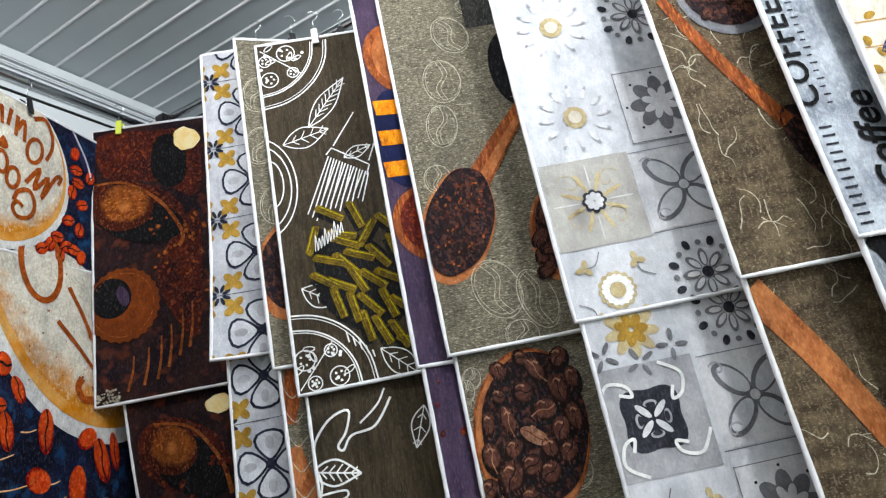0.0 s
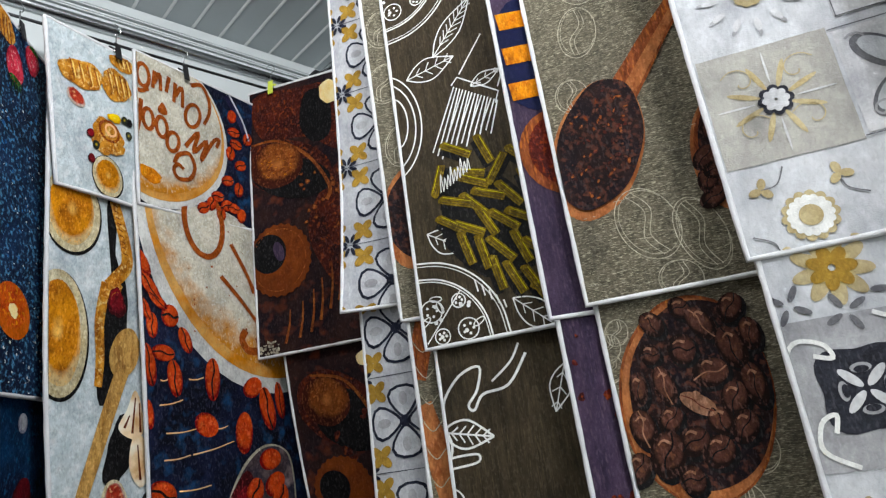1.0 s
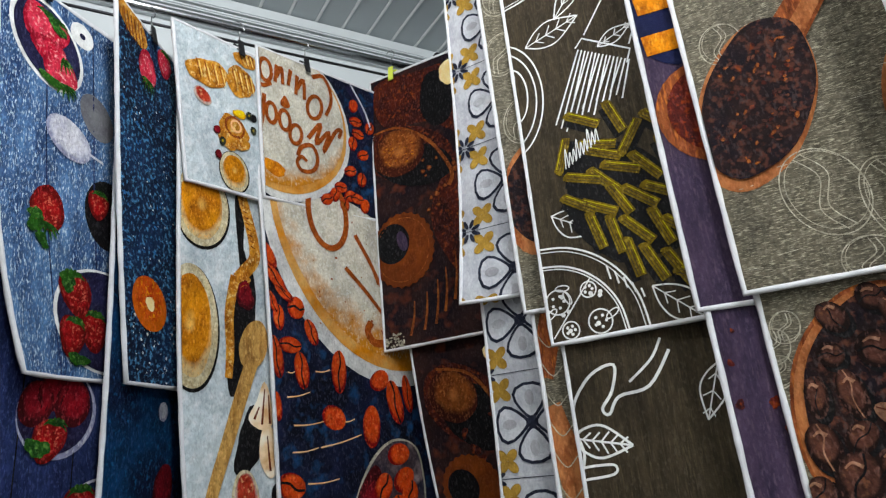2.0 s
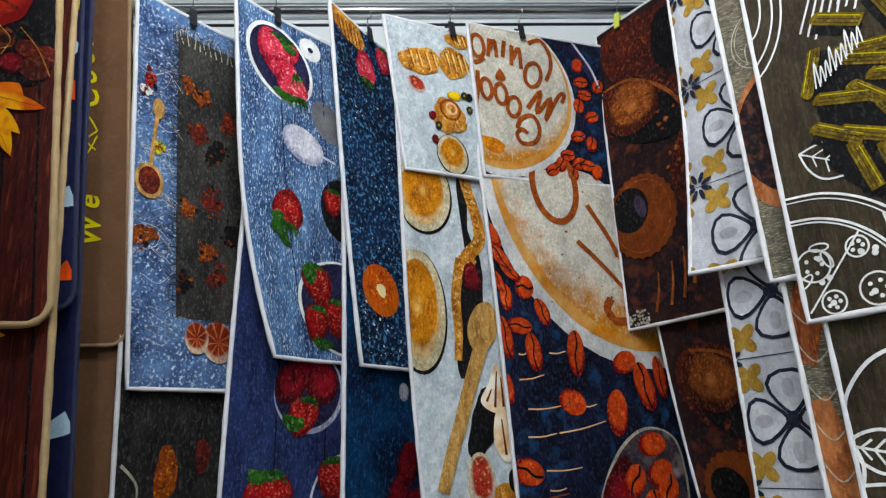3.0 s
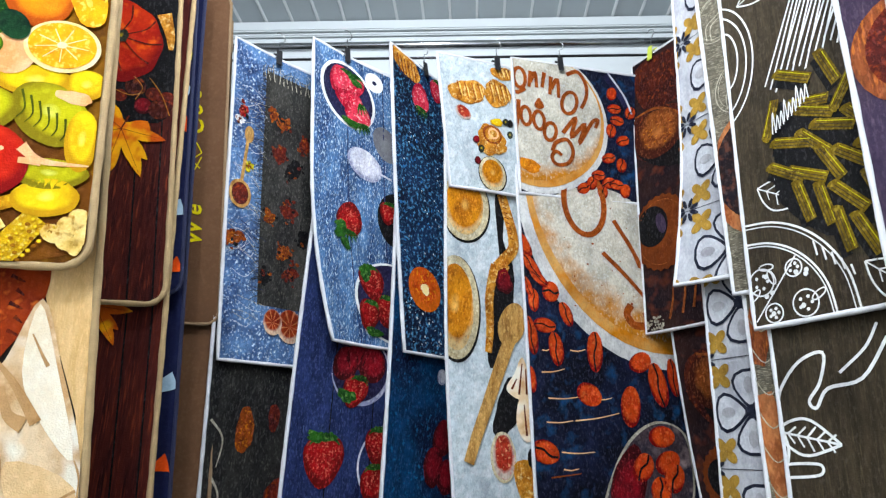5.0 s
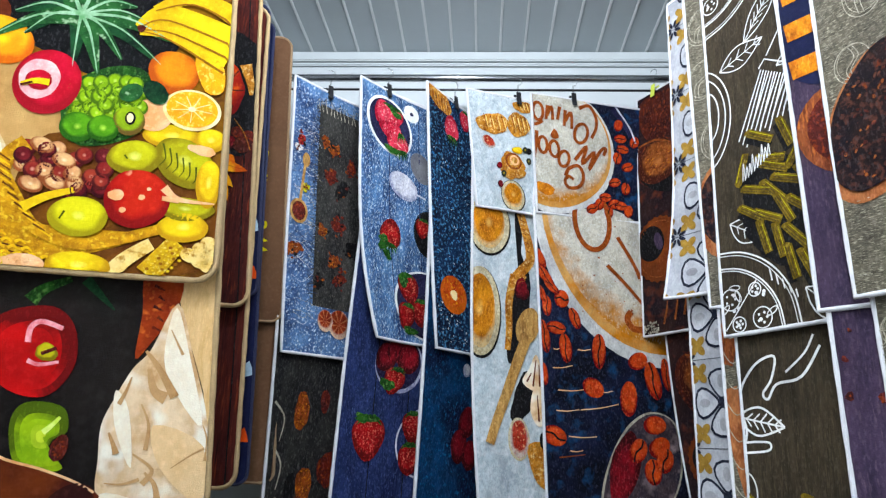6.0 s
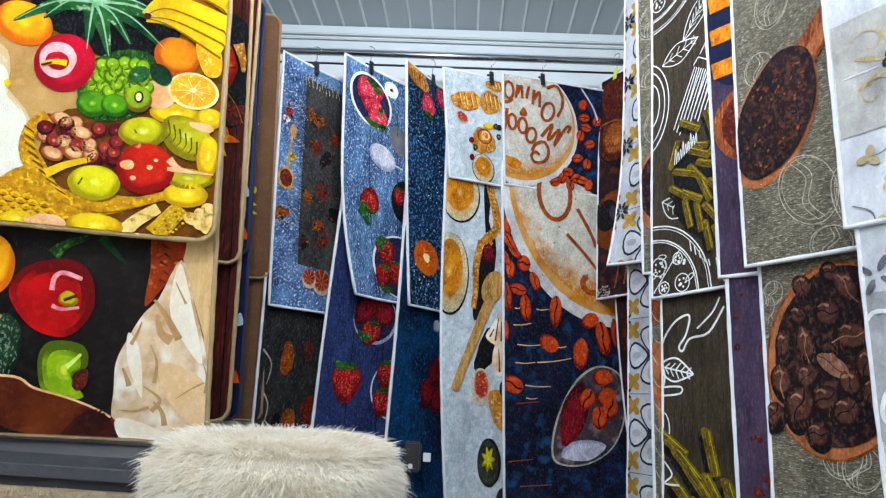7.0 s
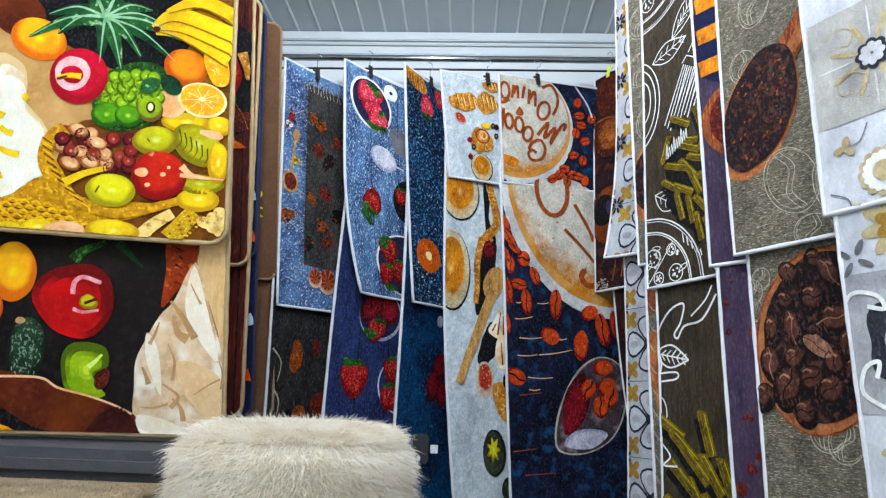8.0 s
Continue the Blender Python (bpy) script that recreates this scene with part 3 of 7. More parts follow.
def left_pair(short, long, top, mid, low, base, base2, binding, what, w=0.6, **kw):
    """Each set shows its right edge; short and long give (x, y, z, lean, tip) of that edge."""
    (x, y, z, lean, tip), (x2, y2, z2, lean2, tip2) = short, long
    return rug_pair(hung_right((x, y), z, top, w, lean, tip), LEFT, top, mid, low, base, base2, binding, what, w, up=dict(kw, seed=y * 10, lean=lean, tip=tip), down=dict(kw, seed=y * 10 + 1, lean=lean2, tip=tip2), left2=hung_right((x2, y2), z2, top - 0.01, w, lean2, tip2))


cook, cook2 = left_pair((-0.421, 2.502, 1.246, 0.066, -0.077), (-0.428, 2.528, 1.2, 0.069, -0.033), 2.085, 1.244, 0.83, COOK, COOK, BIND_BROWN, "yellow lettering on plain brown", round_=0.03, bind=0.004)
wedge, wedge2 = left_pair((-0.427, 2.318, 1.25, 0.069, -0.072), (-0.430, 2.345, 1.2, 0.06, -0.03), 2.07, 1.27, 0.835, NAVY, NAVY, BIND_NAVY, "coloured wedges on navy", round_=0.03, bind=0.004)
pump, pump2 = left_pair((-0.419, 2.238, 1.235, 0.068, -0.10), (-0.424, 2.259, 1.2, 0.054, -0.015), 2.06, 1.230, 0.833, PUMP_WOOD, PUMP_WOOD, BIND_TAN, "a pumpkin on wine-red boards", round_=0.035, bind=0.0055)
fruit, fruit2 = left_pair((-0.338, 1.867, 1.197, 0.059, -0.074), (-0.350, 1.913, 1.2, 0.062, -0.12), 2.03, 1.196, 0.802, FRUIT_BASE, FRUIT_DARK, BIND_TAN, "a basket of ripe fruit", round_=0.035, bind=0.0055)


# ---- printed motifs ----
WHITE_LINE = ink("print_white", (0.80, 0.80, 0.78), (0.66, 0.66, 0.64), 60, grain=0.2)
CREAM_LINE = ink("print_cream_line", (0.46, 0.43, 0.35), (0.34, 0.31, 0.24), 60)
BERRY = ink("print_strawberry", (0.42, 0.020, 0.028), (0.20, 0.006, 0.012), 22, fleck=(0.66, 0.20, 0.14), fleck_scale=190, rim=(0.14, 0.004, 0.010), rim_at=0.70)
BERRY_PINK = ink("print_pink_berry", (0.70, 0.08, 0.12), (0.48, 0.02, 0.05), 30, fleck=(0.85, 0.45, 0.42), fleck_scale=150, rim=(0.36, 0.015, 0.04), rim_at=0.75)
LEAF_GREEN = ink("print_leaf_green", (0.035, 0.13, 0.022), (0.012, 0.05, 0.012), 50, fleck=(0.14, 0.28, 0.08), fleck_scale=120)
GLASS_BLUE = ink("print_bowl_shade", (0.028, 0.03, 0.085), (0.015, 0.012, 0.04), 20)
SPOON_PALE = ink("print_pale_spoon", (0.62, 0.62, 0.66), (0.42, 0.42, 0.50), 40, rim=(0.30, 0.31, 0.42), rim_at=0.8)
ORANGE_RED = ink("print_red_orange", (0.60, 0.12, 0.012), (0.42, 0.05, 0.010), 40, fleck=(0.80, 0.35, 0.06), fleck_scale=110, rim=(0.55, 0.14, 0.03), core=(0.92, 0.78, 0.55), core_at=0.0)
CITRUS = ink("print_blood_orange", (0.30, 0.05, 0.02), (0.20, 0.02, 0.012), 40, rim=(0.55, 0.42, 0.32), rim_at=0.78, rays=9, ray_color=(0.5, 0.2, 0.1))
SPICE = ink("print_orange_spice", (0.30, 0.075, 0.014), (0.12, 0.025, 0.012), 40, fleck=(0.52, 0.20, 0.03), fleck_scale=160)
SPICE_DARK = ink("print_red_spice", (0.16, 0.022, 0.014), (0.05, 0.012, 0.012), 40, fleck=(0.30, 0.06, 0.02), fleck_scale=130)
CHAR = ink("print_black", (0.010, 0.009, 0.010), (0.005, 0.005, 0.006), 30)
TAN_WOOD = ink("print_tan_wood", (0.50, 0.31, 0.13), (0.34, 0.18, 0.065), 30, stretch=(3, 3, 0.6))
RED_WOOD = ink("print_red_wood", (0.31, 0.10, 0.045), (0.16, 0.042, 0.02), 26, stretch=(3, 3, 0.6), fleck=(0.48, 0.17, 0.06), fleck_scale=80, grain=0.6)
ORANGE_WOOD = ink("print_orange_wood", (0.42, 0.18, 0.085), (0.27, 0.09, 0.04), 26, stretch=(2, 2, 1), grain=0.5)
GROUND_COFFEE = ink("print_ground_coffee", (0.024, 0.011, 0.010), (0.007, 0.005, 0.010), 22, fleck=(0.11, 0.042, 0.028), fleck_scale=90, fleck_lo=0.52, fleck_hi=0.66)
BEAN_BROWN = ink("print_brown_bean", (0.115, 0.045, 0.032), (0.06, 0.024, 0.018), 60, fleck=(0.16, 0.07, 0.04), fleck_scale=120, rim=(0.014, 0.006, 0.005), rim_at=0.66, core=(0.22, 0.105, 0.08), core_at=0.02)
BEAN_RED = ink("print_red_bean", (0.58, 0.095, 0.028), (0.42, 0.045, 0.016), 50, fleck=(0.64, 0.16, 0.07), fleck_scale=100, rim=(0.22, 0.014, 0.010), rim_at=0.82)
CREMA_EDGE = ink("print_crema_edge", (0.50, 0.20, 0.045), (0.54, 0.33, 0.14), 18, grain=0.4)
CREMA_RIM = ink("print_crema_rim", (0.58, 0.55, 0.47), (0.46, 0.43, 0.36), 24, fleck=(0.66, 0.65, 0.60), fleck_scale=150, rim=(0.48, 0.21, 0.055), rim_at=1.0, grain=0.5)
CUP_WHITE = ink("print_cup_white", (0.60, 0.60, 0.58), (0.48, 0.48, 0.47), 20, grain=0.5)
COCOA_LINE = ink("print_cocoa_letters", (0.36, 0.10, 0.035), (0.26, 0.06, 0.02), 70)
CUP_COFFEE = ink("print_cup_coffee", (0.54, 0.23, 0.045), (0.36, 0.13, 0.025), 26, rim=(0.60, 0.44, 0.24), rim_at=0.9, core=(0.66, 0.40, 0.15), core_at=0.1)
CROISSANT = ink("print_croissant", (0.54, 0.26, 0.07), (0.32, 0.11, 0.022), 40, fleck=(0.76, 0.54, 0.26), fleck_scale=110)
TRUFFLE = ink("print_truffle", (0.30, 0.10, 0.036), (0.15, 0.035, 0.014), 40, fleck=(0.42, 0.17, 0.07), fleck_scale=140, rim=(0.06, 0.014, 0.009), rim_at=0.68, core=(0.46, 0.19, 0.075), core_at=0.1, grain=0.6)
CARAMEL = ink("print_caramel", (0.22, 0.062, 0.022), (0.14, 0.034, 0.014), 30, rim=(0.17, 0.045, 0.018), grain=0.35)
COCOA_RED = ink("print_red_cocoa", (0.095, 0.018, 0.011), (0.022, 0.007, 0.008), 22, fleck=(0.24, 0.06, 0.025), fleck_scale=90)
NAVY_LINE = ink("print_navy_line", (0.022, 0.026, 0.045), (0.014, 0.016, 0.03), 60)
MUSTARD = ink("print_mustard", (0.36, 0.23, 0.07), (0.28, 0.17, 0.05), 40, grain=0.4)
MID_GREY = ink("print_mid_grey", (0.20, 0.20, 0.21), (0.15, 0.15, 0.165), 30, grain=0.3)
SOFT_GREY = ink("print_soft_grey", (0.36, 0.36, 0.37), (0.30, 0.30, 0.31), 20, grain=0.25)
TAUPE = ink("print_taupe", (0.40, 0.39, 0.36), (0.33, 0.32, 0.30), 16, grain=0.22)
DARK_GREY = ink("print_dark_grey", (0.045, 0.047, 0.06), (0.03, 0.03, 0.04), 40)
LIGHT_PETAL = ink("print_light_petal", (0.60, 0.60, 0.61), (0.52, 0.52, 0.53), 30, grain=0.2)
GOLD = ink("print_pale_gold", (0.46, 0.39, 0.25), (0.38, 0.31, 0.18), 40, grain=0.3)
PENNE = ink("print_penne", (0.21, 0.145, 0.022), (0.12, 0.078, 0.012), 50, fleck=(0.32, 0.24, 0.06), fleck_scale=150)
HONEY_BAR = ink("print_honey", (0.62, 0.25, 0.05), (0.46, 0.15, 0.03), 40)
MAPLE = ink("print_maple", (0.62, 0.17, 0.015), (0.48, 0.07, 0.012), 18, fleck=(0.72, 0.36, 0.05), fleck_scale=26, fleck_lo=0.5, fleck_hi=0.62, pile=0.15)
PUMPKIN = ink("print_pumpkin", (0.50, 0.055, 0.016), (0.36, 0.03, 0.010), 26, fleck=(0.62, 0.12, 0.03), fleck_scale=50, rim=(0.20, 0.012, 0.008), rim_at=0.8, pile=0.15)
LETTER_YELLOW = ink("print_yellow_letters", (0.68, 0.60, 0.04), (0.58, 0.50, 0.03), 60, pile=0.15)
WEDGE_BLUE = ink("print_pale_blue", (0.42, 0.54, 0.62), (0.36, 0.48, 0.56), 40, pile=0.15)
WEDGE_RED = ink("print_coral", (0.70, 0.12, 0.045), (0.62, 0.09, 0.035), 40, pile=0.15)
WEDGE_LIME = ink("print_lime", (0.62, 0.64, 0.04), (0.55, 0.56, 0.03), 40, pile=0.15)
APPLE_RED = ink("print_red_apple", (0.55, 0.015, 0.020), (0.38, 0.006, 0.012), 14, rim=(0.16, 0.004, 0.008), rim_at=0.7, pile=0.15)
APPLE_PINK = ink("print_pink_apple", (0.60, 0.03, 0.06), (0.48, 0.015, 0.04), 24, core=(0.85, 0.72, 0.45), core_at=0.12, rim=(0.36, 0.01, 0.03), rim_at=0.75, pile=0.15)
APPLE_GREEN = ink("print_green_apple", (0.34, 0.48, 0.018), (0.22, 0.36, 0.012), 14, rim=(0.09, 0.14, 0.010), rim_at=0.68, core=(0.56, 0.66, 0.12), core_at=0.15, pile=0.15)
AVOCADO = ink("print_avocado", (0.028, 0.065, 0.030), (0.012, 0.030, 0.016), 40, fleck=(0.22, 0.30, 0.20), fleck_scale=150, rim=(0.008, 0.016, 0.010), rim_at=0.72, pile=0.15)
YELLOW_FRUIT = ink("print_yellow_fruit", (0.74, 0.56, 0.025), (0.60, 0.38, 0.015), 18, rim=(0.48, 0.27, 0.012), rim_at=0.72, core=(0.85, 0.74, 0.20), core_at=0.12, pile=0.15)
GREEN_YELLOW = ink("print_green_pear", (0.52, 0.50, 0.03), (0.38, 0.34, 0.02), 18, rim=(0.24, 0.19, 0.012), rim_at=0.7, core=(0.72, 0.72, 0.22), core_at=0.1, pile=0.15)
PEACH = ink("print_peach", (0.72, 0.28, 0.04), (0.60, 0.14, 0.025), 18, rim=(0.46, 0.10, 0.02), rim_at=0.72, pile=0.15)
TOMATO = ink("print_tomato", (0.58, 0.055, 0.022), (0.42, 0.02, 0.012), 16, rim=(0.26, 0.010, 0.010), rim_at=0.74, fleck=(0.80, 0.40, 0.25), fleck_scale=30, fleck_lo=0.66, fleck_hi=0.74, pile=0.15)
GRAPE = ink("print_green_grape", (0.30, 0.46, 0.04), (0.20, 0.34, 0.025), 40, rim=(0.08, 0.16, 0.012), rim_at=0.66, core=(0.56, 0.68, 0.2), core_at=0.1, pile=0.15)
GRAPE_RED = ink("print_red_grape", (0.36, 0.06, 0.04), (0.24, 0.025, 0.025), 40, rim=(0.09, 0.012, 0.012), rim_at=0.66, core=(0.62, 0.30, 0.22), core_at=0.08, pile=0.15)
KIWI = ink("print_kiwi", (0.30, 0.42, 0.05), (0.22, 0.32, 0.03), 40, rim=(0.16, 0.10, 0.03), rim_at=0.76, core=(0.72, 0.74, 0.45), core_at=0.05, pile=0.15)
PINE_LEAF = ink("print_pineapple_leaf", (0.045, 0.16, 0.045), (0.015, 0.06, 0.02), 40, fleck=(0.30, 0.42, 0.26), fleck_scale=70, fleck_lo=0.6, fleck_hi=0.7, pile=0.15)
BASKET = ink("print_basket", (0.56, 0.30, 0.03), (0.36, 0.16, 0.015), 70, fleck=(0.72, 0.48, 0.10), fleck_scale=120, pile=0.15)
BASKET_DARK = ink("print_basket_weave", (0.36, 0.17, 0.02), (0.28, 0.11, 0.012), 60, pile=0.15)
PALE_CREAM = ink("print_milk", (0.80, 0.78, 0.68), (0.72, 0.68, 0.55), 10, rim=(0.62, 0.46, 0.26), rim_at=0.74, pile=0.15)
CORN = ink("print_corn", (0.60, 0.40, 0.06), (0.44, 0.24, 0.03), 120, fleck=(0.75, 0.60, 0.20), fleck_scale=160, pile=0.15)
PAPER = ink("print_paper_bag", (0.74, 0.58, 0.40), (0.52, 0.33, 0.18), 13, 0.42, 0.6, fleck=(0.84, 0.79, 0.68), fleck_scale=15, fleck_lo=0.5, fleck_hi=0.62, pile=0.15)
PAPER_SHADE = ink("print_paper_fold", (0.50, 0.32, 0.17), (0.40, 0.23, 0.11), 20, pile=0.15)
LEATHER = ink("print_brown_cloth", (0.17, 0.04, 0.016), (0.085, 0.016, 0.010), 14, pile=0.15)
TABLE = ink("print_pale_boards", (0.70, 0.50, 0.28), (0.60, 0.40, 0.20), 20, stretch=(4, 4, 0.6), pile=0.08)
FIG = ink("print_fig", (0.42, 0.06, 0.04), (0.28, 0.025, 0.02), 70, rim=(0.50, 0.42, 0.36), rim_at=0.76, fleck=(0.62, 0.32, 0.18), fleck_scale=140)
OLIVE = ink("print_dark_squash", (0.05, 0.055, 0.035), (0.022, 0.026, 0.02), 40, core=(0.36, 0.28, 0.03), core_at=0.2)
SMOKE = ink("print_smoke_glass", (0.085, 0.06, 0.065), (0.03, 0.03, 0.05), 16, fleck=(0.28, 0.22, 0.22), fleck_scale=22, fleck_lo=0.55, fleck_hi=0.7)
SKY_SPECK = ink("print_blue_speck", (0.05, 0.20, 0.42), (0.03, 0.12, 0.30), 50)
TILE_PETAL = ink("print_tile_petal", (0.48, 0.48, 0.50), (0.40, 0.41, 0.43), 30, grain=0.3)
WHEAT = ink("print_wheat_haze", (0.52, 0.33, 0.15), (0.34, 0.17, 0.06), 7, pile=0.08)
BASKET_SHADE = ink("print_basket_shade", (0.20, 0.075, 0.008), (0.10, 0.03, 0.006), 20, pile=0.08)
BASKET_LIGHT = ink("print_basket_light", (0.76, 0.50, 0.06), (0.62, 0.34, 0.03), 60, pile=0.08)
YELLOW_PEACH = ink("print_yellow_peach", (0.82, 0.46, 0.02), (0.74, 0.24, 0.012), 8, rim=(0.62, 0.16, 0.012), rim_at=0.72, core=(0.90, 0.66, 0.06), core_at=0.1, pile=0.08)
PEACH_PALE = ink("print_pale_peach", (0.80, 0.52, 0.32), (0.70, 0.34, 0.16), 20, pile=0.08)
MILK_PINK = ink("print_pale_pink", (0.86, 0.66, 0.62), (0.76, 0.36, 0.36), 30, pile=0.08)
PINE_DARK = ink("print_dark_leaf", (0.020, 0.085, 0.030), (0.006, 0.024, 0.012), 26, pile=0.08)
PINE_PALE = ink("print_pale_leaf", (0.36, 0.52, 0.36), (0.16, 0.34, 0.16), 40, pile=0.08)
ORANGE_FLESH = ink("print_orange_flesh", (0.86, 0.42, 0.04), (0.80, 0.30, 0.02), 40, fleck=(0.92, 0.62, 0.20), fleck_scale=120, core=(0.92, 0.66, 0.24), core_at=0.05, pile=0.08)
RIND = ink("print_pale_rind", (0.88, 0.74, 0.46), (0.82, 0.60, 0.28), 40, pile=0.08)
LIME = ink("print_lime_fruit", (0.15, 0.36, 0.02), (0.07, 0.22, 0.012), 20, rim=(0.03, 0.11, 0.008), rim_at=0.7, core=(0.40, 0.58, 0.12), core_at=0.08, pile=0.08)
OLIVE_LINE = ink("print_olive_line", (0.10, 0.12, 0.012), (0.06, 0.07, 0.008), 40, pile=0.08)
GRAPE_DARK = ink("print_dark_grape", (0.20, 0.02, 0.025), (0.10, 0.010, 0.014), 40, rim=(0.05, 0.006, 0.008), rim_at=0.7, core=(0.46, 0.14, 0.12), core_at=0.05, pile=0.08)
GRAPE_PALE = ink("print_amber_grape", (0.66, 0.42, 0.22), (0.52, 0.24, 0.12), 40, rim=(0.30, 0.09, 0.04), rim_at=0.7, core=(0.82, 0.66, 0.44), core_at=0.08, pile=0.08)
GREEN_APPLE_PALE = ink("print_yellow_apple", (0.66, 0.60, 0.03), (0.52, 0.48, 0.02), 12, rim=(0.34, 0.28, 0.012), rim_at=0.72, core=(0.82, 0.80, 0.22), core_at=0.1, pile=0.08)
CORN_PALE = ink("print_pale_corn", (0.78, 0.60, 0.28), (0.66, 0.44, 0.15), 40, fleck=(0.42, 0.22, 0.06), fleck_scale=90, pile=0.08)
RED_CLOTH = ink("print_red_cloth", (0.34, 0.06, 0.018), (0.18, 0.022, 0.010), 30, fleck=(0.50, 0.14, 0.05), fleck_scale=60, pile=0.15)
APPLE_GLOSS = ink("print_apple_gloss", (0.82, 0.42, 0.44), (0.66, 0.16, 0.18), 60, pile=0.05)
APPLE_GREEN_LIGHT = ink("print_apple_shine", (0.70, 0.80, 0.30), (0.52, 0.66, 0.10), 50, pile=0.05)
AVOCADO_PALE = ink("print_avocado_skin", (0.22, 0.32, 0.24), (0.12, 0.20, 0.14), 60, pile=0.08)
LEATHER_DARK = ink("print_dark_cloth", (0.075, 0.016, 0.010), (0.035, 0.008, 0.007), 14, pile=0.08)
PAPER_LIGHT = ink("print_paper_light", (0.86, 0.80, 0.68), (0.78, 0.68, 0.52), 14, pile=0.05)
PAPER_MID = ink("print_paper_mid", (0.74, 0.55, 0.34), (0.66, 0.45, 0.25), 14, pile=0.05)
BERRY_DARK = ink("print_dark_berry", (0.26, 0.016, 0.024), (0.12, 0.008, 0.014), 30, rim=(0.06, 0.005, 0.008), rim_at=0.7)
CUP_RIM = ink("print_cup_rim", (0.56, 0.50, 0.36), (0.44, 0.36, 0.22), 40)
BURLAP_SHADE = ink("print_burlap_shade", (0.085, 0.072, 0.052), (0.05, 0.042, 0.03), 40, stretch=(1, 1, 6))
BEAN_LIT = ink("print_lit_bean", (0.34, 0.19, 0.13), (0.20, 0.10, 0.06), 60)
RND = random.Random(11)


def strawberry(r, u, v, s, rot=0, pink=False):
    r.blob("printed_strawberry", u, v, s * 0.8, s, BERRY_PINK if pink else BERRY, 3, rot, 0.05, taper=0.5)
    c, q = math.cos(radians(rot)), math.sin(radians(rot))
    for k in range(7):
        a = radians(rot + 180 + k * 30)
        x, y = s * 0.62 * math.cos(a), s * 0.45 * math.sin(a)
        b0 = (u + s * 0.78 * q, v - s * 0.78 * c)
        r.band("printed_stalk", [b0, (b0[0] + x * 0.6, b0[1] + y * 0.5), (b0[0] + x, b0[1] + y + 0.2 * s)], s * 0.22, LEAF_GREEN, 4, s * 0.04)


def bean(r, u, v, a, b, rot, mat=BEAN_RED, line=CHAR, layer=2):
    r.blob("printed_bean", u, v, a, b, mat, layer, rot, 0.03, n=18)
    if mat is BEAN_RED and int(u * 1000 + v * 1730) % 7 < 2:
        return
    c, s = math.cos(radians(rot)), math.sin(radians(rot))
    pts = [(u - y * s + x * c, v + y * c + x * s) for x, y in ((0.0, -b * 0.95), (a * 0.16, -b * 0.4), (-a * 0.14, b * 0.2), (a * 0.05, b * 0.95))]
    r.band("printed_crease", pts, a * (0.2 if mat is BEAN_RED else 0.1), line, layer + 1)


def outline_bean(r, u, v, a, b, rot, mat=CREAM_LINE):
    r.ring("printed_drawing", u, v, a, b, 0.0016, mat, 1, rot=rot)
    r.ring("printed_drawing", u + 0.002, v - 0.002, a * 0.92, b * 0.9, 0.001, mat, 1, 20, 330, rot)
    c, s = math.cos(radians(rot)), math.sin(radians(rot))
    for k in (-0.12, 0.12):
        pts = [(u - y * s + x * c, v + y * c + x * s) for x, y in ((k * a, -b * 0.9), (a * (0.25 + k), -b * 0.3), (a * (k - 0.25), b * 0.3), (k * a, b * 0.9))]
        r.band("printed_drawing", pts, 0.0014, mat, 1)


def leaf_drawing(r, p, q, w, mat=WHITE_LINE, veins=4, lw=0.0026):
    p, q = Vector(p), Vector(q)
    t = q - p
    s = Vector((-t.y, t.x)).normalized() * w
    for k in (1, -1):
        r.band("printed_drawing", [p, p + t * 0.25 + s * k * 0.8, p + t * 0.55 + s * k, q], lw, mat, 1)
    r.band("printed_drawing", [p, q], lw * 0.8, mat, 1)
    for i in range(veins):
        f = 0.2 + 0.6 * i / max(1, veins - 1)
        for k in (1, -1):
            r.band("printed_drawing", [p + t * f, p + t * (f + 0.12) + s * k * 0.7 * (1 - abs(f - 0.5))], lw * 0.7, mat, 1, smooth=False)


def pizza_drawing(r, u, v, R, a0, a1, mat=WHITE_LINE):
    """A pizza quarter in white lines round a corner point."""
    def pt(q, a):
        return (u + q * R * math.cos(radians(a)), v + q * R * math.sin(radians(a)))
    for q, w in ((1.0, 0.0032), (0.96, 0.0016), (0.80, 0.0032), (0.77, 0.002)):
        r.ring("printed_drawing", u, v, R * q, R * q, w, mat, 1, a0, a1)
    r.band("printed_drawing", [pt(0.05, (a0 + a1) / 2 - 4), pt(0.77, (a0 + a1) / 2 - 4)], 0.0024, mat, 1, smooth=False)
    for q, f, s in ((0.42, 0.2, 0.16), (0.55, 0.85, 0.15), (0.24, 0.75, 0.11), (0.66, 0.50, 0.10)):
        a = a0 + (a1 - a0) * f
        r.ring("printed_drawing", *pt(q, a), R * s * 0.8, R * s * 0.8, 0.0024, mat, 1)
        for k in range(5):
            x, y = pt(q, a)
            r.blob("printed_dot", x + R * s * 0.4 * math.cos(k * 1.3), y + R * s * 0.4 * math.sin(k * 1.3), 0.0028, 0.0028, mat, 1, n=8, rings=1)
    for k in range(12):
        x, y = pt(0.15 + 0.58 * RND.random(), a0 + (a1 - a0) * RND.random())
        if k % 3:
            r.blob("printed_dot", x, y, 0.004, 0.004, mat, 1, n=10, rings=1)
        else:
            r.ring("printed_drawing", x, y, 0.012, 0.005, 0.0022, mat, 1, rot=RND.uniform(0, 180))


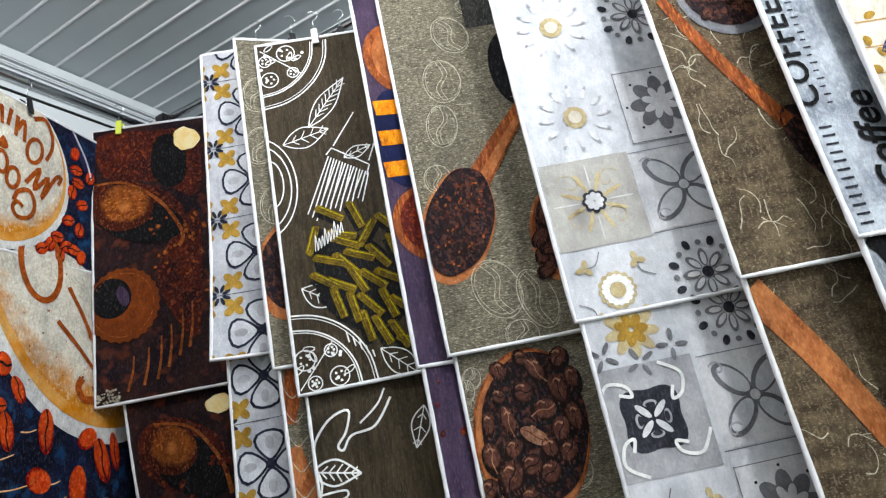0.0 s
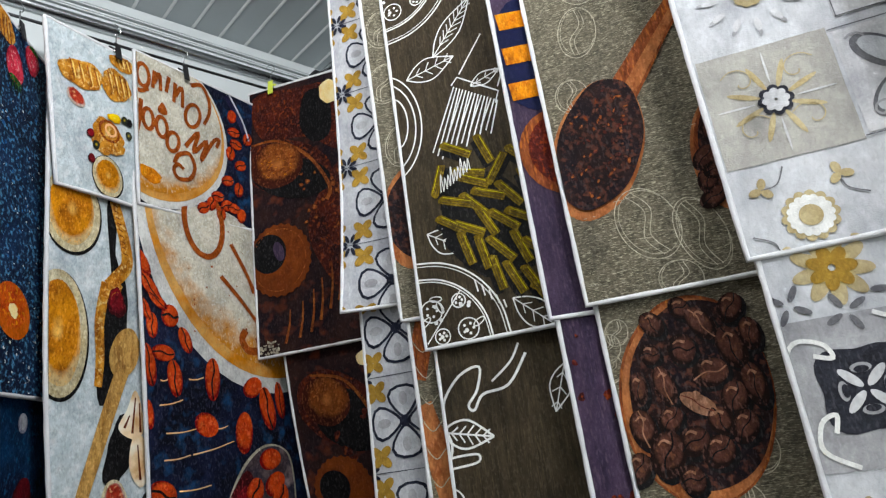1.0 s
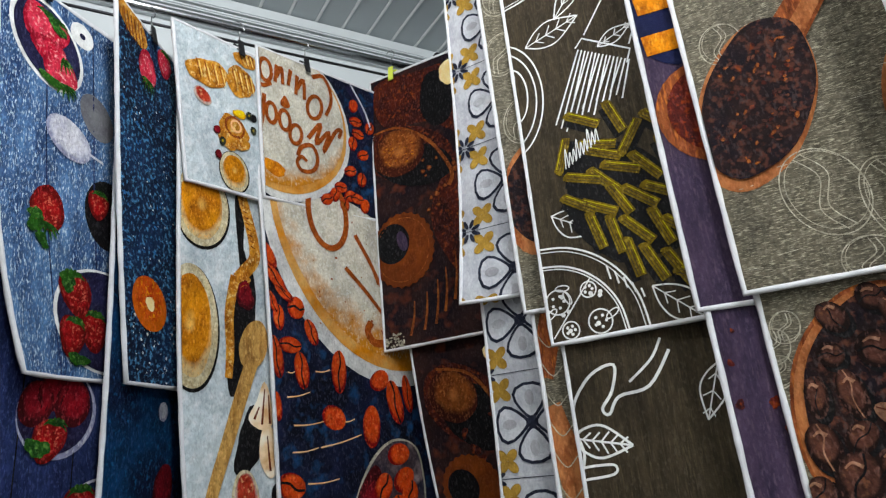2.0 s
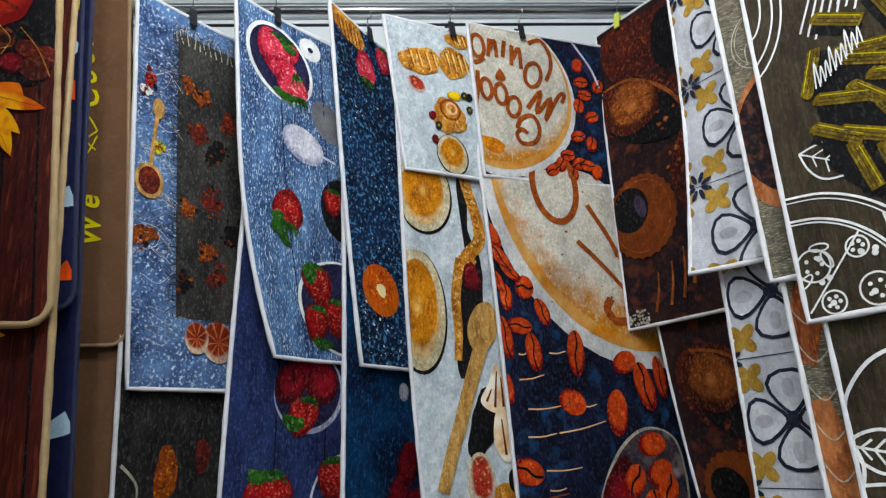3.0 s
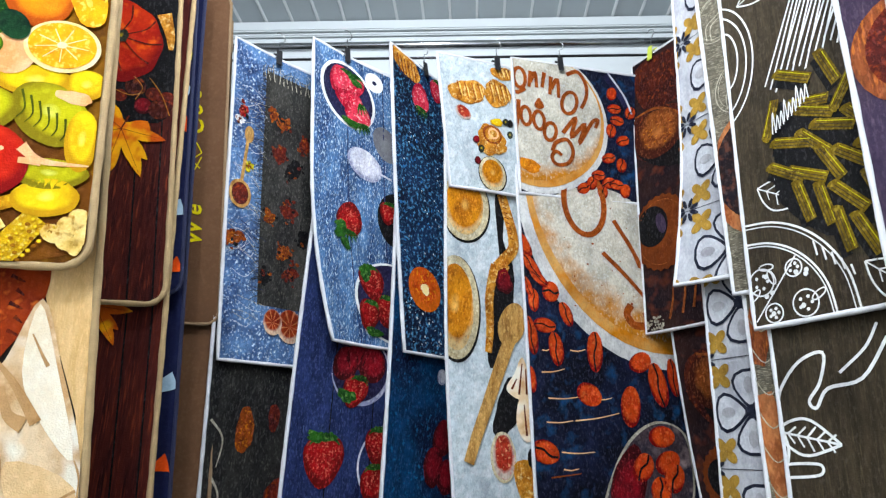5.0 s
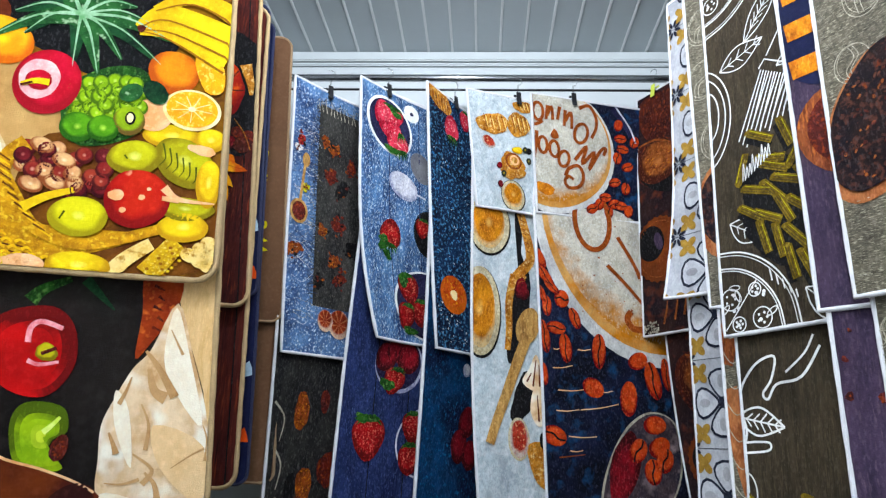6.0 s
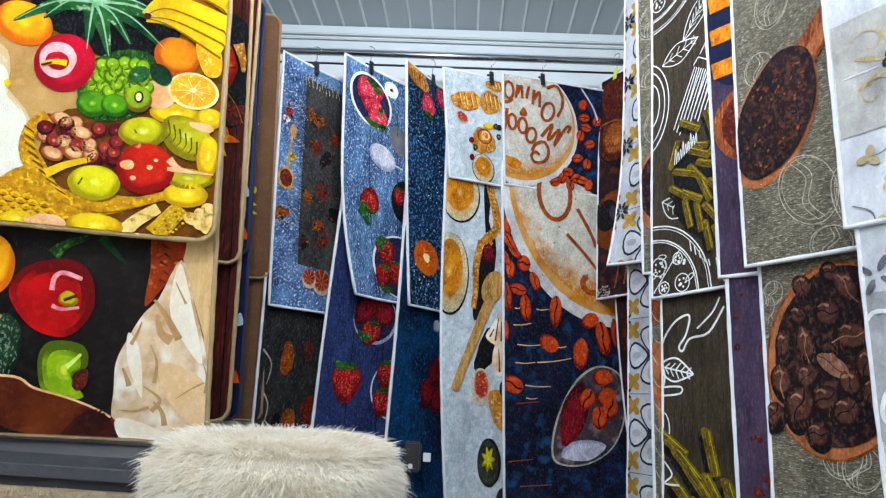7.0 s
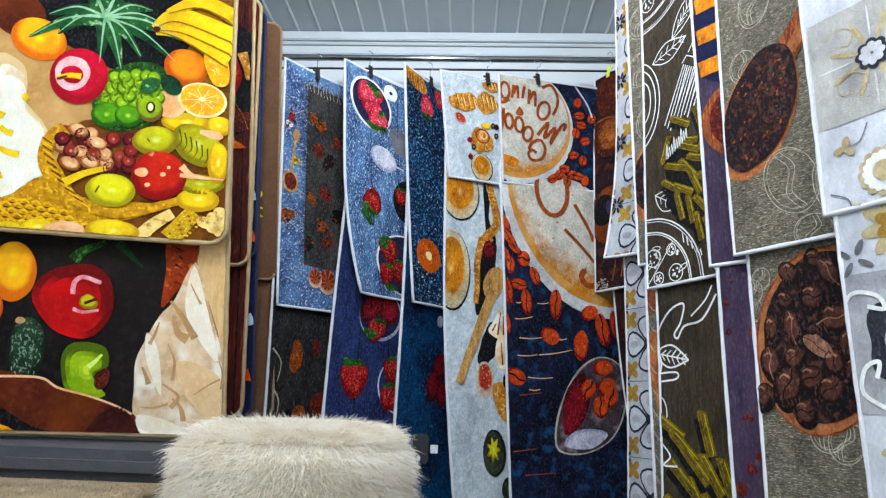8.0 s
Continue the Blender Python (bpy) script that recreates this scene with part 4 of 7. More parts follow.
def penne(r, u, v, L, w, rot, layer=2):
    a = radians(rot)
    d, s = Vector((math.cos(a), math.sin(a))), Vector((-math.sin(a), math.cos(a)))
    c = Vector((u, v))
    r.band("printed_shadow", [c - d * L / 2 + s * w * 0.5 + Vector((0, w * 0.3)), c + d * L / 2 + s * w * 0.5 + Vector((0, w * 0.3))], w * 0.9, CHAR, layer - 1, smooth=False)
    r.band("printed_penne", [c - d * L / 2, c + d * L / 2], w, PENNE, layer, smooth=False)
    for k in (-0.28, 0.0, 0.28):
        r.band("printed_ridge", [c - d * L * 0.46 + s * w * k, c + d * L * 0.46 + s * w * k], w * 0.06, GREEN_YELLOW if k < 0 else WOOD, layer + 1, smooth=False)
    r.blob("printed_penne_end", c.x - d.x * L / 2, c.y - d.y * L / 2, w * 0.25, w * 0.5, PENNE, layer + 1, rot + 25, n=12, rings=2)


def petals(r, name, u, v, n, r0, r1, w, mat, layer=1, turn=0.0, taper=0.0):
    for k in range(n):
        a = radians(turn) + k * math.tau / n
        m = (r0 + r1) / 2
        r.blob(name, u + m * math.cos(a), v + m * math.sin(a), w, (r1 - r0) / 2, mat, layer, math.degrees(a) - 90, n=14, rings=2, taper=taper)


def scatter(r, name, mat, n, u0, v0, u1, v1, s0, s1, layer=1, wob=0.2):
    for _ in range(n):
        q = RND.uniform(s0, s1)
        r.blob(name, RND.uniform(u0, u1), RND.uniform(v0, v1), q, q * RND.uniform(0.6, 1.2), mat, layer, RND.uniform(0, 180), wob, n=10, rings=1)


# spices
for r, top in ((spice, 0.05), (spice2, 0.0)):
    r.field("printed_slate", 0.085, top, 0.47, r.H * 0.83 if r is spice else r.H, SLATE if r is spice else SLATE_DARK, 1)
for k in range(60):
    x = 0.075 + 0.0042 * k
    spice.band("printed_fringe", [(x, 0.075), (x + RND.uniform(-0.008, 0.008), 0.045), (x + RND.uniform(-0.016, 0.016), 0.022 + 0.022 * RND.random())], 0.0026, (SLATE, SLATE_DARK, CREAM_LINE)[k % 3], 2, 0.0008)
for k in range(90):
    y = 0.06 + 0.0068 * k
    spice.band("printed_fringe", [(0.095, y), (0.080, y + RND.uniform(-0.008, 0.008)), (0.058 + 0.020 * RND.random(), y + RND.uniform(-0.014, 0.014))], 0.0024, (SLATE, SLATE, SLATE_DARK)[k % 3], 2, 0.0008)
for k in range(60):
    y = RND.uniform(0.12, 0.72)
    x = RND.uniform(0.0, 0.04)
    spice.band("printed_straw", [(x, y), (x + 0.03, y + RND.uniform(-0.02, 0.02)), (x + RND.uniform(0.04, 0.08), y + RND.uniform(-0.03, 0.03))], RND.uniform(0.0006, 0.0013), (CREAM_LINE, SPOON_PALE, DENIM_DARK)[k % 3], 2)
spice.blob("printed_fold", 0.04, 0.74, 0.06, 0.05, SPICE_BLUE, 1, 20, 0.2)
for u, v, s, m in ((0.02, 0.52, 0.035, SPICE), (0.03, 0.19, 0.02, BERRY), (0.11, 0.17, 0.02, SPICE), (0.14, 0.18, 0.025, SPICE), (0.13, 0.27, 0.035, SPICE_DARK), (0.17, 0.30, 0.04, CHAR), (0.11, 0.45, 0.024, SPICE), (0.16, 0.42, 0.035, SPICE_DARK), (0.15, 0.53, 0.03, SPICE), (0.17, 0.58, 0.03, SPICE_DARK), (0.10, 0.60, 0.02, CHAR), (0.20, 0.22, 0.03, SPICE_DARK), (0.21, 0.48, 0.04, CHAR), (0.05, 0.33, 0.014, GREEN_YELLOW), (0.02, 0.22, 0.012, WHITE_LINE)):
    spice.blob("printed_spice", u, v, s * 0.5, s * 0.7, m, 2, RND.uniform(0, 90), 0.3)
    for k in range(16):
        a, q = RND.uniform(0, 6.28), s * RND.uniform(0.2, 1.15)
        spice.blob("printed_spice_grain", u + 0.75 * q * math.cos(a), v + q * math.sin(a), RND.uniform(0.003, 0.008), RND.uniform(0.002, 0.006), m if k % 3 else (SPICE, SPICE_DARK, CHAR)[k // 3 % 3], 3, RND.uniform(0, 180), 0.3, n=8, rings=1)
spice.band("printed_spoon", [(0.045, 0.24), (0.04, 0.30), (0.032, 0.38)], 0.008, TAN_WOOD, 4)
spice.blob("printed_spoon", 0.046, 0.25, 0.012, 0.022, TAN_WOOD, 4)
spice.blob("printed_spoon", 0.03, 0.41, 0.028, 0.036, TAN_WOOD, 4)
spice.blob("printed_pepper", 0.03, 0.41, 0.021, 0.028, SPICE_DARK, 5)
spice.blob("printed_citrus", 0.17, 0.715, 0.034, 0.042, CITRUS, 3)
spice.blob("printed_citrus", 0.125, 0.71, 0.024, 0.032, CITRUS, 4)
for u, v, a, b, m in ((0.09, 0.95, 0.022, 0.05, SPICE), (0.11, 1.14, 0.022, 0.05, SPICE), (0.10, 1.24, 0.04, 0.07, SPICE_DARK), (0.07, 1.17, 0.015, 0.07, CHAR), (0.16, 0.92, 0.015, 0.03, SPICE_DARK), (0.18, 1.10, 0.03, 0.05, SPICE_DARK)):
    spice2.blob("printed_spice", u, v, a, b, m, 2, 0, 0.15)
for k in range(4):
    spice2.band("printed_root", [(0.01 + 0.01 * k, 0.93 + 0.12 * k), (0.04, 0.97 + 0.12 * k), (0.03, 1.03 + 0.12 * k)], 0.006, CREAM_LINE, 2, 0.002)
# strawberries
for r in (straw, straw2):
    for x in (0.10, 0.21, 0.33):
        r.band("printed_board_joint", [(x, 0.0), (x + 0.002, r.H)], 0.003, DENIM_DARK if r is straw else CHAR, 1, smooth=False)
straw.blob("printed_bowl", 0.102, 0.118, 0.0801, 0.0956, WHITE_LINE, 1, -25, n=34)
straw.blob("printed_bowl", 0.102, 0.118, 0.0718, 0.0864, GLASS_BLUE, 2, -25, n=34)
for u, v, s, rot in ((0.080, 0.086, 0.044, 30), (0.127, 0.158, 0.046, 160), (0.103, 0.133, 0.040, 100), (0.121, 0.083, 0.034, 10)):
    strawberry(straw, u, v, s, rot, True)
straw.blob("printed_leaf", 0.121, 0.071, 0.0206, 0.0126, LEAF_GREEN, 5, 30, 0.3)
straw.blob("printed_leaf", 0.107, 0.197, 0.0229, 0.0120, LEAF_GREEN, 5, 10, 0.3)
straw.blob("printed_tag", 0.183, 0.044, 0.0289, 0.0293, WHITE_LINE, 1)
straw.blob("printed_tag_hole", 0.183, 0.045, 0.0072, 0.0065, GLASS_BLUE, 2)
straw.blob("printed_spoon", 0.151, 0.302, 0.0543, 0.0414, SPOON_PALE, 2, 25)
straw.band("printed_spoon", [(0.195, 0.313), (0.233, 0.321)], 0.006, SPOON_PALE, 2)
straw.blob("printed_spoon", 0.219, 0.222, 0.0389, 0.0529, MID_GREY, 1, -25)
strawberry(straw, 0.101, 0.464, 0.046, 190)
for u, v in ((0.068, 0.508), (0.084, 0.531), (0.074, 0.486)):
    straw.blob("printed_leaf", u, v, 0.016, 0.012, LEAF_GREEN, 4, 30, 0.35)
straw.blob("printed_bowl", 0.220, 0.662, 0.1211, 0.1051, WHITE_LINE, 1, n=34)
straw.blob("printed_bowl", 0.222, 0.662, 0.1149, 0.0998, GLASS_BLUE, 2, n=34)
straw.blob("printed_bowl", 0.245, 0.435, 0.0580, 0.0763, CHAR, 1)
strawberry(straw, 0.219, 0.420, 0.032, 10)
for u, v, s, rot in ((0.156, 0.618, 0.046, -10), (0.137, 0.701, 0.040, 20), (0.194, 0.685, 0.042, 10)):
    strawberry(straw, u, v, s, rot)
straw.blob("printed_leaf", 0.136, 0.597, 0.0212, 0.0160, LEAF_GREEN, 5, 30, 0.35)
straw.blob("printed_leaf", 0.147, 0.742, 0.0237, 0.0127, LEAF_GREEN, 5, 0, 0.35)
straw2.blob("printed_bowl", 0.173, 0.828, 0.0803, 0.0817, SPOON_PALE, 1, n=34)
straw2.blob("printed_bowl", 0.169, 0.823, 0.0759, 0.0768, GLASS_BLUE, 2, n=34)
for u, v, s in ((0.127, 0.813, 0.040), (0.200, 0.811, 0.044), (0.158, 0.791, 0.036)):
    straw2.blob("printed_strawberry", u, v, s * 0.85, s, BERRY_DARK, 3, 10, 0.05)
strawberry(straw2, 0.157, 0.877, 0.040, 20)
straw2.blob("printed_leaf", 0.136, 0.888, 0.0220, 0.0167, LEAF_GREEN, 5, 20, 0.35)
strawberry(straw2, 0.092, 1.033, 0.060, 0)
straw2.blob("printed_leaf", 0.070, 0.982, 0.0305, 0.0101, LEAF_GREEN, 5, 15, 0.4)
straw2.ring("printed_bowl_rim", 0.280, 1.042, 0.0984, 0.0949, 0.005, SPOON_PALE, 1, 100, 265)
strawberry(straw2, 0.231, 0.999, 0.044, 0)
strawberry(straw2, 0.225, 1.084, 0.044, 0)
# night blue
scatter(dark, "printed_speck", SKY_SPECK, 70, 0.01, 0.16, 0.2, 0.7, 0.0015, 0.005)
scatter(dark, "printed_speck", WHITE_LINE, 60, 0.005, 0.1, 0.22, 0.77, 0.0008, 0.0025, 2)
dark.blob("printed_waffle", 0.054, 0.027, 0.0577, 0.0353, CROISSANT, 1, 20, 0.1)
for k in range(6):
    q = (0.020, 0.017)
    dark.band("printed_waffle", [(q[0] + 0.013 * k, q[1]), (q[0] + 0.010 + 0.013 * k, q[1] + 0.05)], 0.003, SPICE_DARK, 2)
strawberry(dark, 0.106, 0.097, 0.042, 180, True)
strawberry(dark, 0.179, 0.042, 0.036, 10, True)
dark.blob("printed_orange", 0.082, 0.632, 0.0579, 0.0567, ORANGE_RED, 2, n=34)
dark.blob("printed_orange", 0.082, 0.632, 0.0160, 0.0135, RIND, 3, 0, 0.2)
scatter(dark, "printed_sugar", WHITE_LINE, 50, 0.02, 0.66, 0.22, 0.79, 0.001, 0.003, 2, 0.3)
dark2.blob("printed_glow", 0.101, 0.875, 0.0813, 0.0743, NIGHT_TEAL, 1, 0, 0.2)
for u, v, s in ((0.199, 0.980, 0.046), (0.165, 1.047, 0.046), (0.217, 1.071, 0.044)):
    dark2.blob("printed_raspberry", u, v, s * 0.8, s, BERRY_DARK, 2, 10, 0.08)
dark2.blob("printed_petal", 0.187, 0.831, 0.0183, 0.0197, SPOON_PALE, 2)
# pale stone
for u, v, a, b, rot in ((0.076, 0.101, 0.0519, 0.0360, -10), (0.164, 0.091, 0.0403, 0.0390, 30), (0.185, 0.027, 0.0317, 0.0210, 0)):
    pale.blob("printed_croissant", u, v, a, b, CROISSANT, 2, rot, 0.16, n=30)
    for k in (-0.55, -0.15, 0.25, 0.6):
        pale.band("printed_croissant", [(u + a * k, v - b * 0.75), (u + a * k + 0.008, v + b * 0.7)], 0.003, SPICE, 3, 0.001)
        pale.band("printed_croissant", [(u + a * k + 0.006, v - b * 0.6), (u + a * k + 0.012, v + b * 0.5)], 0.004, CORN_PALE, 3, 0.002)
pale.blob("printed_fig", 0.056, 0.164, 0.0242, 0.0177, FIG, 2, 40, 0.05)
pale.blob("printed_roll", 0.128, 0.230, 0.0432, 0.0411, CROISSANT, 2, 20, 0.22, n=30)
pale.ring("printed_roll", 0.134, 0.215, 0.0246, 0.0236, 0.006, SPICE, 3)
pale.ring("printed_roll", 0.137, 0.212, 0.0130, 0.0133, 0.005, PEACH_PALE, 4)
pale.blob("printed_roll", 0.150, 0.253, 0.0231, 0.0146, CROISSANT, 3, -30, 0.15)
pale.blob("printed_flower", 0.151, 0.177, 0.0175, 0.0119, YELLOW_FRUIT, 3, 0, 0.2)
for u, v, m in ((0.085, 0.236, BERRY_DARK), (0.083, 0.295, BERRY_DARK), (0.097, 0.260, OLIVE), (0.178, 0.172, OLIVE), (0.187, 0.207, OLIVE), (0.191, 0.174, CHAR)):
    pale.blob("printed_berry", u, v, 0.009, 0.011, m, 3, 20, 0.1)
pale.blob("printed_cup", 0.123, 0.327, 0.0412, 0.0501, CHAR, 1)
pale.blob("printed_cup", 0.122, 0.326, 0.0383, 0.0472, CUP_RIM, 2)
pale.blob("printed_cup", 0.122, 0.326, 0.0312, 0.0386, CUP_COFFEE, 3, 0, 0.03)
for u, v, a, b in ((0.053, 0.411, 0.0680, 0.0934), (0.024, 0.679, 0.0637, 0.1314)):
    pale2.blob("printed_cup", u + 0.002, v + 0.004, a * 1.04, b * 1.03, CHAR, 1, n=36)
    pale2.blob("printed_cup", u, v, a, b, CUP_RIM, 2, n=36)
    pale2.blob("printed_cup", u - 0.002, v, a * 0.80, b * 0.82, CUP_COFFEE, 3, 0, 0.03, n=36)
pale2.patch("printed_shade", [(0.143, 0.356), (0.169, 0.353), (0.160, 0.501), (0.186, 0.556), (0.189, 0.720), (0.157, 0.787), (0.111, 0.826), (0.109, 0.724), (0.130, 0.602), (0.172, 0.543), (0.142, 0.431)], CHAR, 1)
pale2.band("printed_twist", [(0.158, 0.362), (0.173, 0.413), (0.187, 0.470), (0.187, 0.513), (0.159, 0.547), (0.142, 0.567)], 0.026, CROISSANT, 3, 0.034)
pale2.band("printed_twist", [(0.135, 0.560), (0.116, 0.644), (0.115, 0.724), (0.108, 0.788)], 0.026, CROISSANT, 3, 0.018)
for k in range(9):
    q = (0.154, 0.370)
    pale2.band("printed_crack", [(q[0] + 0.003 * k, q[1] + 0.014 * k), (q[0] + 0.012 + 0.003 * k, q[1] + 0.004 + 0.014 * k)], 0.002, SPICE_DARK, 4)
pale2.blob("printed_flower", 0.158, 0.603, 0.0231, 0.0332, BERRY_DARK, 4, 10, 0.25)
pale2.blob("printed_flower", 0.151, 0.570, 0.0232, 0.0168, CROISSANT, 4, 0, 0.25)
pale2.blob("printed_spice", 0.157, 0.661, 0.0200, 0.0271, CHAR, 4, 0, 0.2)
pale2.band("printed_cloth", [(0.205, 0.554), (0.196, 0.639), (0.197, 0.703)], 0.022, PALE, 5, 0.030)
pale2.blob("printed_shade", 0.155, 0.918, 0.0352, 0.0733, CHAR, 2, 20, 0.2)
pale2.band("printed_spoon", [(0.166, 0.754), (0.130, 0.838), (0.096, 0.919), (0.064, 0.991), (0.041, 1.048)], 0.034, TAN_WOOD, 6, 0.026)
pale2.blob("printed_spoon", 0.174, 0.714, 0.0355, 0.0585, TAN_WOOD, 6, 22, 0.03, n=30)
pale2.patch("printed_garlic", [(0.198, 0.795), (0.213, 0.836), (0.212, 0.886), (0.184, 0.899), (0.151, 0.875), (0.174, 0.837)], PAPER, 4)
pale2.patch("printed_garlic", [(0.184, 0.899), (0.214, 0.899), (0.222, 0.972), (0.197, 0.999), (0.173, 0.960)], PAPER, 4)
for a, b in (((0.197, 0.811), (0.184, 0.887)), ((0.206, 0.823), (0.205, 0.886)), ((0.196, 0.911), (0.198, 0.984)), ((0.180, 0.849), (0.165, 0.875))):
    pale2.band("printed_fold", [a, b], 0.003, LEATHER, 5, 0.006)
pale2.blob("printed_fig", 0.132, 1.034, 0.0341, 0.0580, CUP_RIM, 3, 0, 0.03)
pale2.blob("printed_fig", 0.133, 1.034, 0.0289, 0.0510, FIG, 4, 0, 0.04)
pale2.patch("printed_croissant", [(0.157, 1.052), (0.214, 1.044), (0.228, 1.113), (0.211, 1.164), (0.174, 1.135)], CROISSANT, 4)
pale2.patch("printed_shade", [(0.199, 1.020), (0.223, 1.008), (0.226, 1.056), (0.199, 1.053)], CHAR, 5)
pale2.blob("printed_squash", 0.155, 1.259, 0.0427, 0.0713, CHAR, 3, 0, 0.04)
pale2.blob("printed_squash", 0.151, 1.259, 0.0368, 0.0645, OLIVE, 4, 0, 0.04)
pale2.blob("printed_squash_star", 0.151, 1.249, 0.0194, 0.0306, GREEN_YELLOW, 5, 0, 0.1, lobes=7, lobe=0.3, n=36)
pale2.blob("printed_squash", 0.206, 1.373, 0.0311, 0.0433, OLIVE, 3, 0, 0.05)
# coffee cup
morning.blob("printed_cup", 0.052, 0.168, 0.2217, 0.2220, CUP_WHITE, 1, n=44, rings=5)
morning.blob("printed_crema", 0.053, 0.162, 0.2107, 0.2073, CREMA_EDGE, 2, 0, 0.01, n=48, rings=8)
morning.blob("printed_foam", 0.049, 0.153, 0.2052, 0.1987, CREMA_RIM, 3, 0, 0.02, n=48, rings=8)
morning.blob("printed_crema", 0.029, 0.313, 0.0357, 0.0173, HONEY_BAR, 4, 15, 0.2)
for u, v, a, b, rot in ((0.018, 0.060, 0.0170, 0.0292, 0), (0.162, 0.115, 0.0213, 0.0339, 20), (0.029, 0.171, 0.0142, 0.0262, 0), (0.067, 0.179, 0.0156, 0.0262, 0), (0.098, 0.208, 0.0170, 0.0262, 15)):
    morning.ring("printed_letters", u, v, a, b, 0.0105, COCOA_LINE, 5, rot=rot)
for pts in ([(0.004, 0.039), (-0.006, 0.091), (0.008, 0.105), (0.033, 0.090)], [(0.052, 0.035), (0.044, 0.084)], [(0.048, 0.069), (0.065, 0.038), (0.067, 0.083)], [(0.093, 0.034), (0.083, 0.080)], [(0.112, 0.043), (0.105, 0.098)], [(0.110, 0.080), (0.131, 0.049), (0.131, 0.104)], [(0.160, 0.030), (0.194, 0.017), (0.215, 0.047), (0.216, 0.087), (0.197, 0.127)], [(0.135, 0.208), (0.178, 0.157), (0.159, 0.217), (0.204, 0.172), (0.181, 0.234), (0.225, 0.166), (0.244, 0.157), (0.234, 0.181)], [(0.011, 0.126), (0.004, 0.186), (-0.008, 0.230)], [(0.100, 0.264), (0.113, 0.238), (0.146, 0.226), (0.161, 0.258), (0.145, 0.293), (0.110, 0.301), (0.097, 0.281), (0.111, 0.264), (0.127, 0.273)]):
    morning.band("printed_letters", pts, 0.0120, COCOA_LINE, 5, 0.010)
morning.blob("printed_heart", 0.071, 0.129, 0.0127, 0.0167, COCOA_LINE, 5, 0, 0.05, taper=-1.0)
for u, v, rot in ((0.295, 0.069, 20), (0.298, 0.115, 80), (0.303, 0.150, 95), (0.282, 0.183, 10), (0.314, 0.210, 60), (0.266, 0.266, 70), (0.302, 0.284, 10), (0.230, 0.319, 80), (0.209, 0.344, 20), (0.258, 0.339, 60), (0.238, 0.366, 0), (0.183, 0.361, 60), (0.280, 0.342, 90), (0.346, 0.122, 30), (0.304, 0.359, 20)):
    bean(morning, u, v, 0.015, 0.021, rot)
morning.band("printed_handle", [(0.280, 0.012), (0.326, 0.076), (0.345, 0.130)], 0.022, GLASS_BLUE, 1)
morning.band("printed_handle", [(0.290, 0.005), (0.333, 0.070), (0.351, 0.125)], 0.006, SPOON_PALE, 2)
m2 = morning2
m2.blob("printed_cup", 0.377, 0.339, 0.3863, 0.4955, CUP_WHITE, 1, n=52, rings=6)
m2.blob("printed_crema", 0.385, 0.329, 0.3655, 0.4688, CREMA_EDGE, 2, 0, 0.01, n=56, rings=10)
m2.blob("printed_foam", 0.391, 0.319, 0.3539, 0.4514, CREMA_RIM, 3, 0, 0.02, n=56, rings=10)
scatter(m2, "printed_bubble", COCOA_LINE, 34, 0.12, 0.40, 0.42, 0.70, 0.0012, 0.0035, 4)
m2.ring("printed_swirl", 0.185, 0.390, 0.0569, 0.0951, 0.016, COCOA_LINE, 5)
for a, b in (((0.265, 0.438), (0.345, 0.595)), ((0.224, 0.532), (0.336, 0.652)), ((0.294, 0.488), (0.327, 0.567))):
    m2.band("printed_stick", [a, ((a[0] + b[0]) / 2 + 0.004, (a[1] + b[1]) / 2), b], 0.013, COCOA_LINE, 5, 0.010)
m2.band("printed_swirl", [(0.290, 0.670), (0.276, 0.695), (0.293, 0.722), (0.325, 0.724)], 0.020, COCOA_LINE, 5)
for u, v, a, b, rot in ((0.023, 0.673, 0.0151, 0.0298, 0), (0.071, 0.648, 0.0275, 0.0230, 90), (0.109, 0.704, 0.0165, 0.0325, -20), (0.048, 0.736, 0.0192, 0.0298, 95), (0.011, 0.764, 0.0165, 0.0488, -8), (0.075, 0.794, 0.0192, 0.0434, -5), (0.179, 0.796, 0.0220, 0.0515, 4), (0.154, 0.903, 0.0275, 0.0339, 115), (0.300, 0.818, 0.0247, 0.0325, 60), (0.262, 0.929, 0.0261, 0.0515, 6), (0.344, 0.873, 0.0247, 0.0569, -10), (0.389, 0.853, 0.0165, 0.0488, -5), (0.029, 1.041, 0.0275, 0.0366, 110), (0.009, 0.526, 0.0137, 0.0352, -25), (0.022, 0.581, 0.0151, 0.0406, -35), (0.042, 0.615, 0.0124, 0.0298, -50), (0.009, 0.637, 0.0110, 0.0271, -20), (0.005, 0.872, 0.0124, 0.0325, -5)):
    bean(m2, u, v, a, b, rot)
for a, b in (((0.038, 0.798), (0.059, 0.795)), ((0.113, 0.796), (0.154, 0.792)), ((0.033, 0.853), (0.094, 0.843)), ((0.046, 0.915), (0.127, 0.910)), ((0.177, 0.913), (0.214, 0.909)), ((0.038, 0.972), (0.107, 0.967)), ((0.113, 0.967), (0.230, 0.946)), ((0.072, 1.041), (0.157, 1.039)), ((0.074, 1.080), (0.113, 1.078))):
    m2.band("printed_mark", [a, ((a[0] + b[0]) / 2, (a[1] + b[1]) / 2 + 0.003), b], 0.0035, PEACH_PALE, 1, 0.002)
for a, b in (((0.011, 1.274), (0.091, 1.264)), ((0.041, 1.099), (0.118, 1.089)), ((0.050, 1.344), (0.154, 1.336))):
    m2.band("printed_mark", [a, b], 0.004, COCOA_LINE, 1, 0.002)
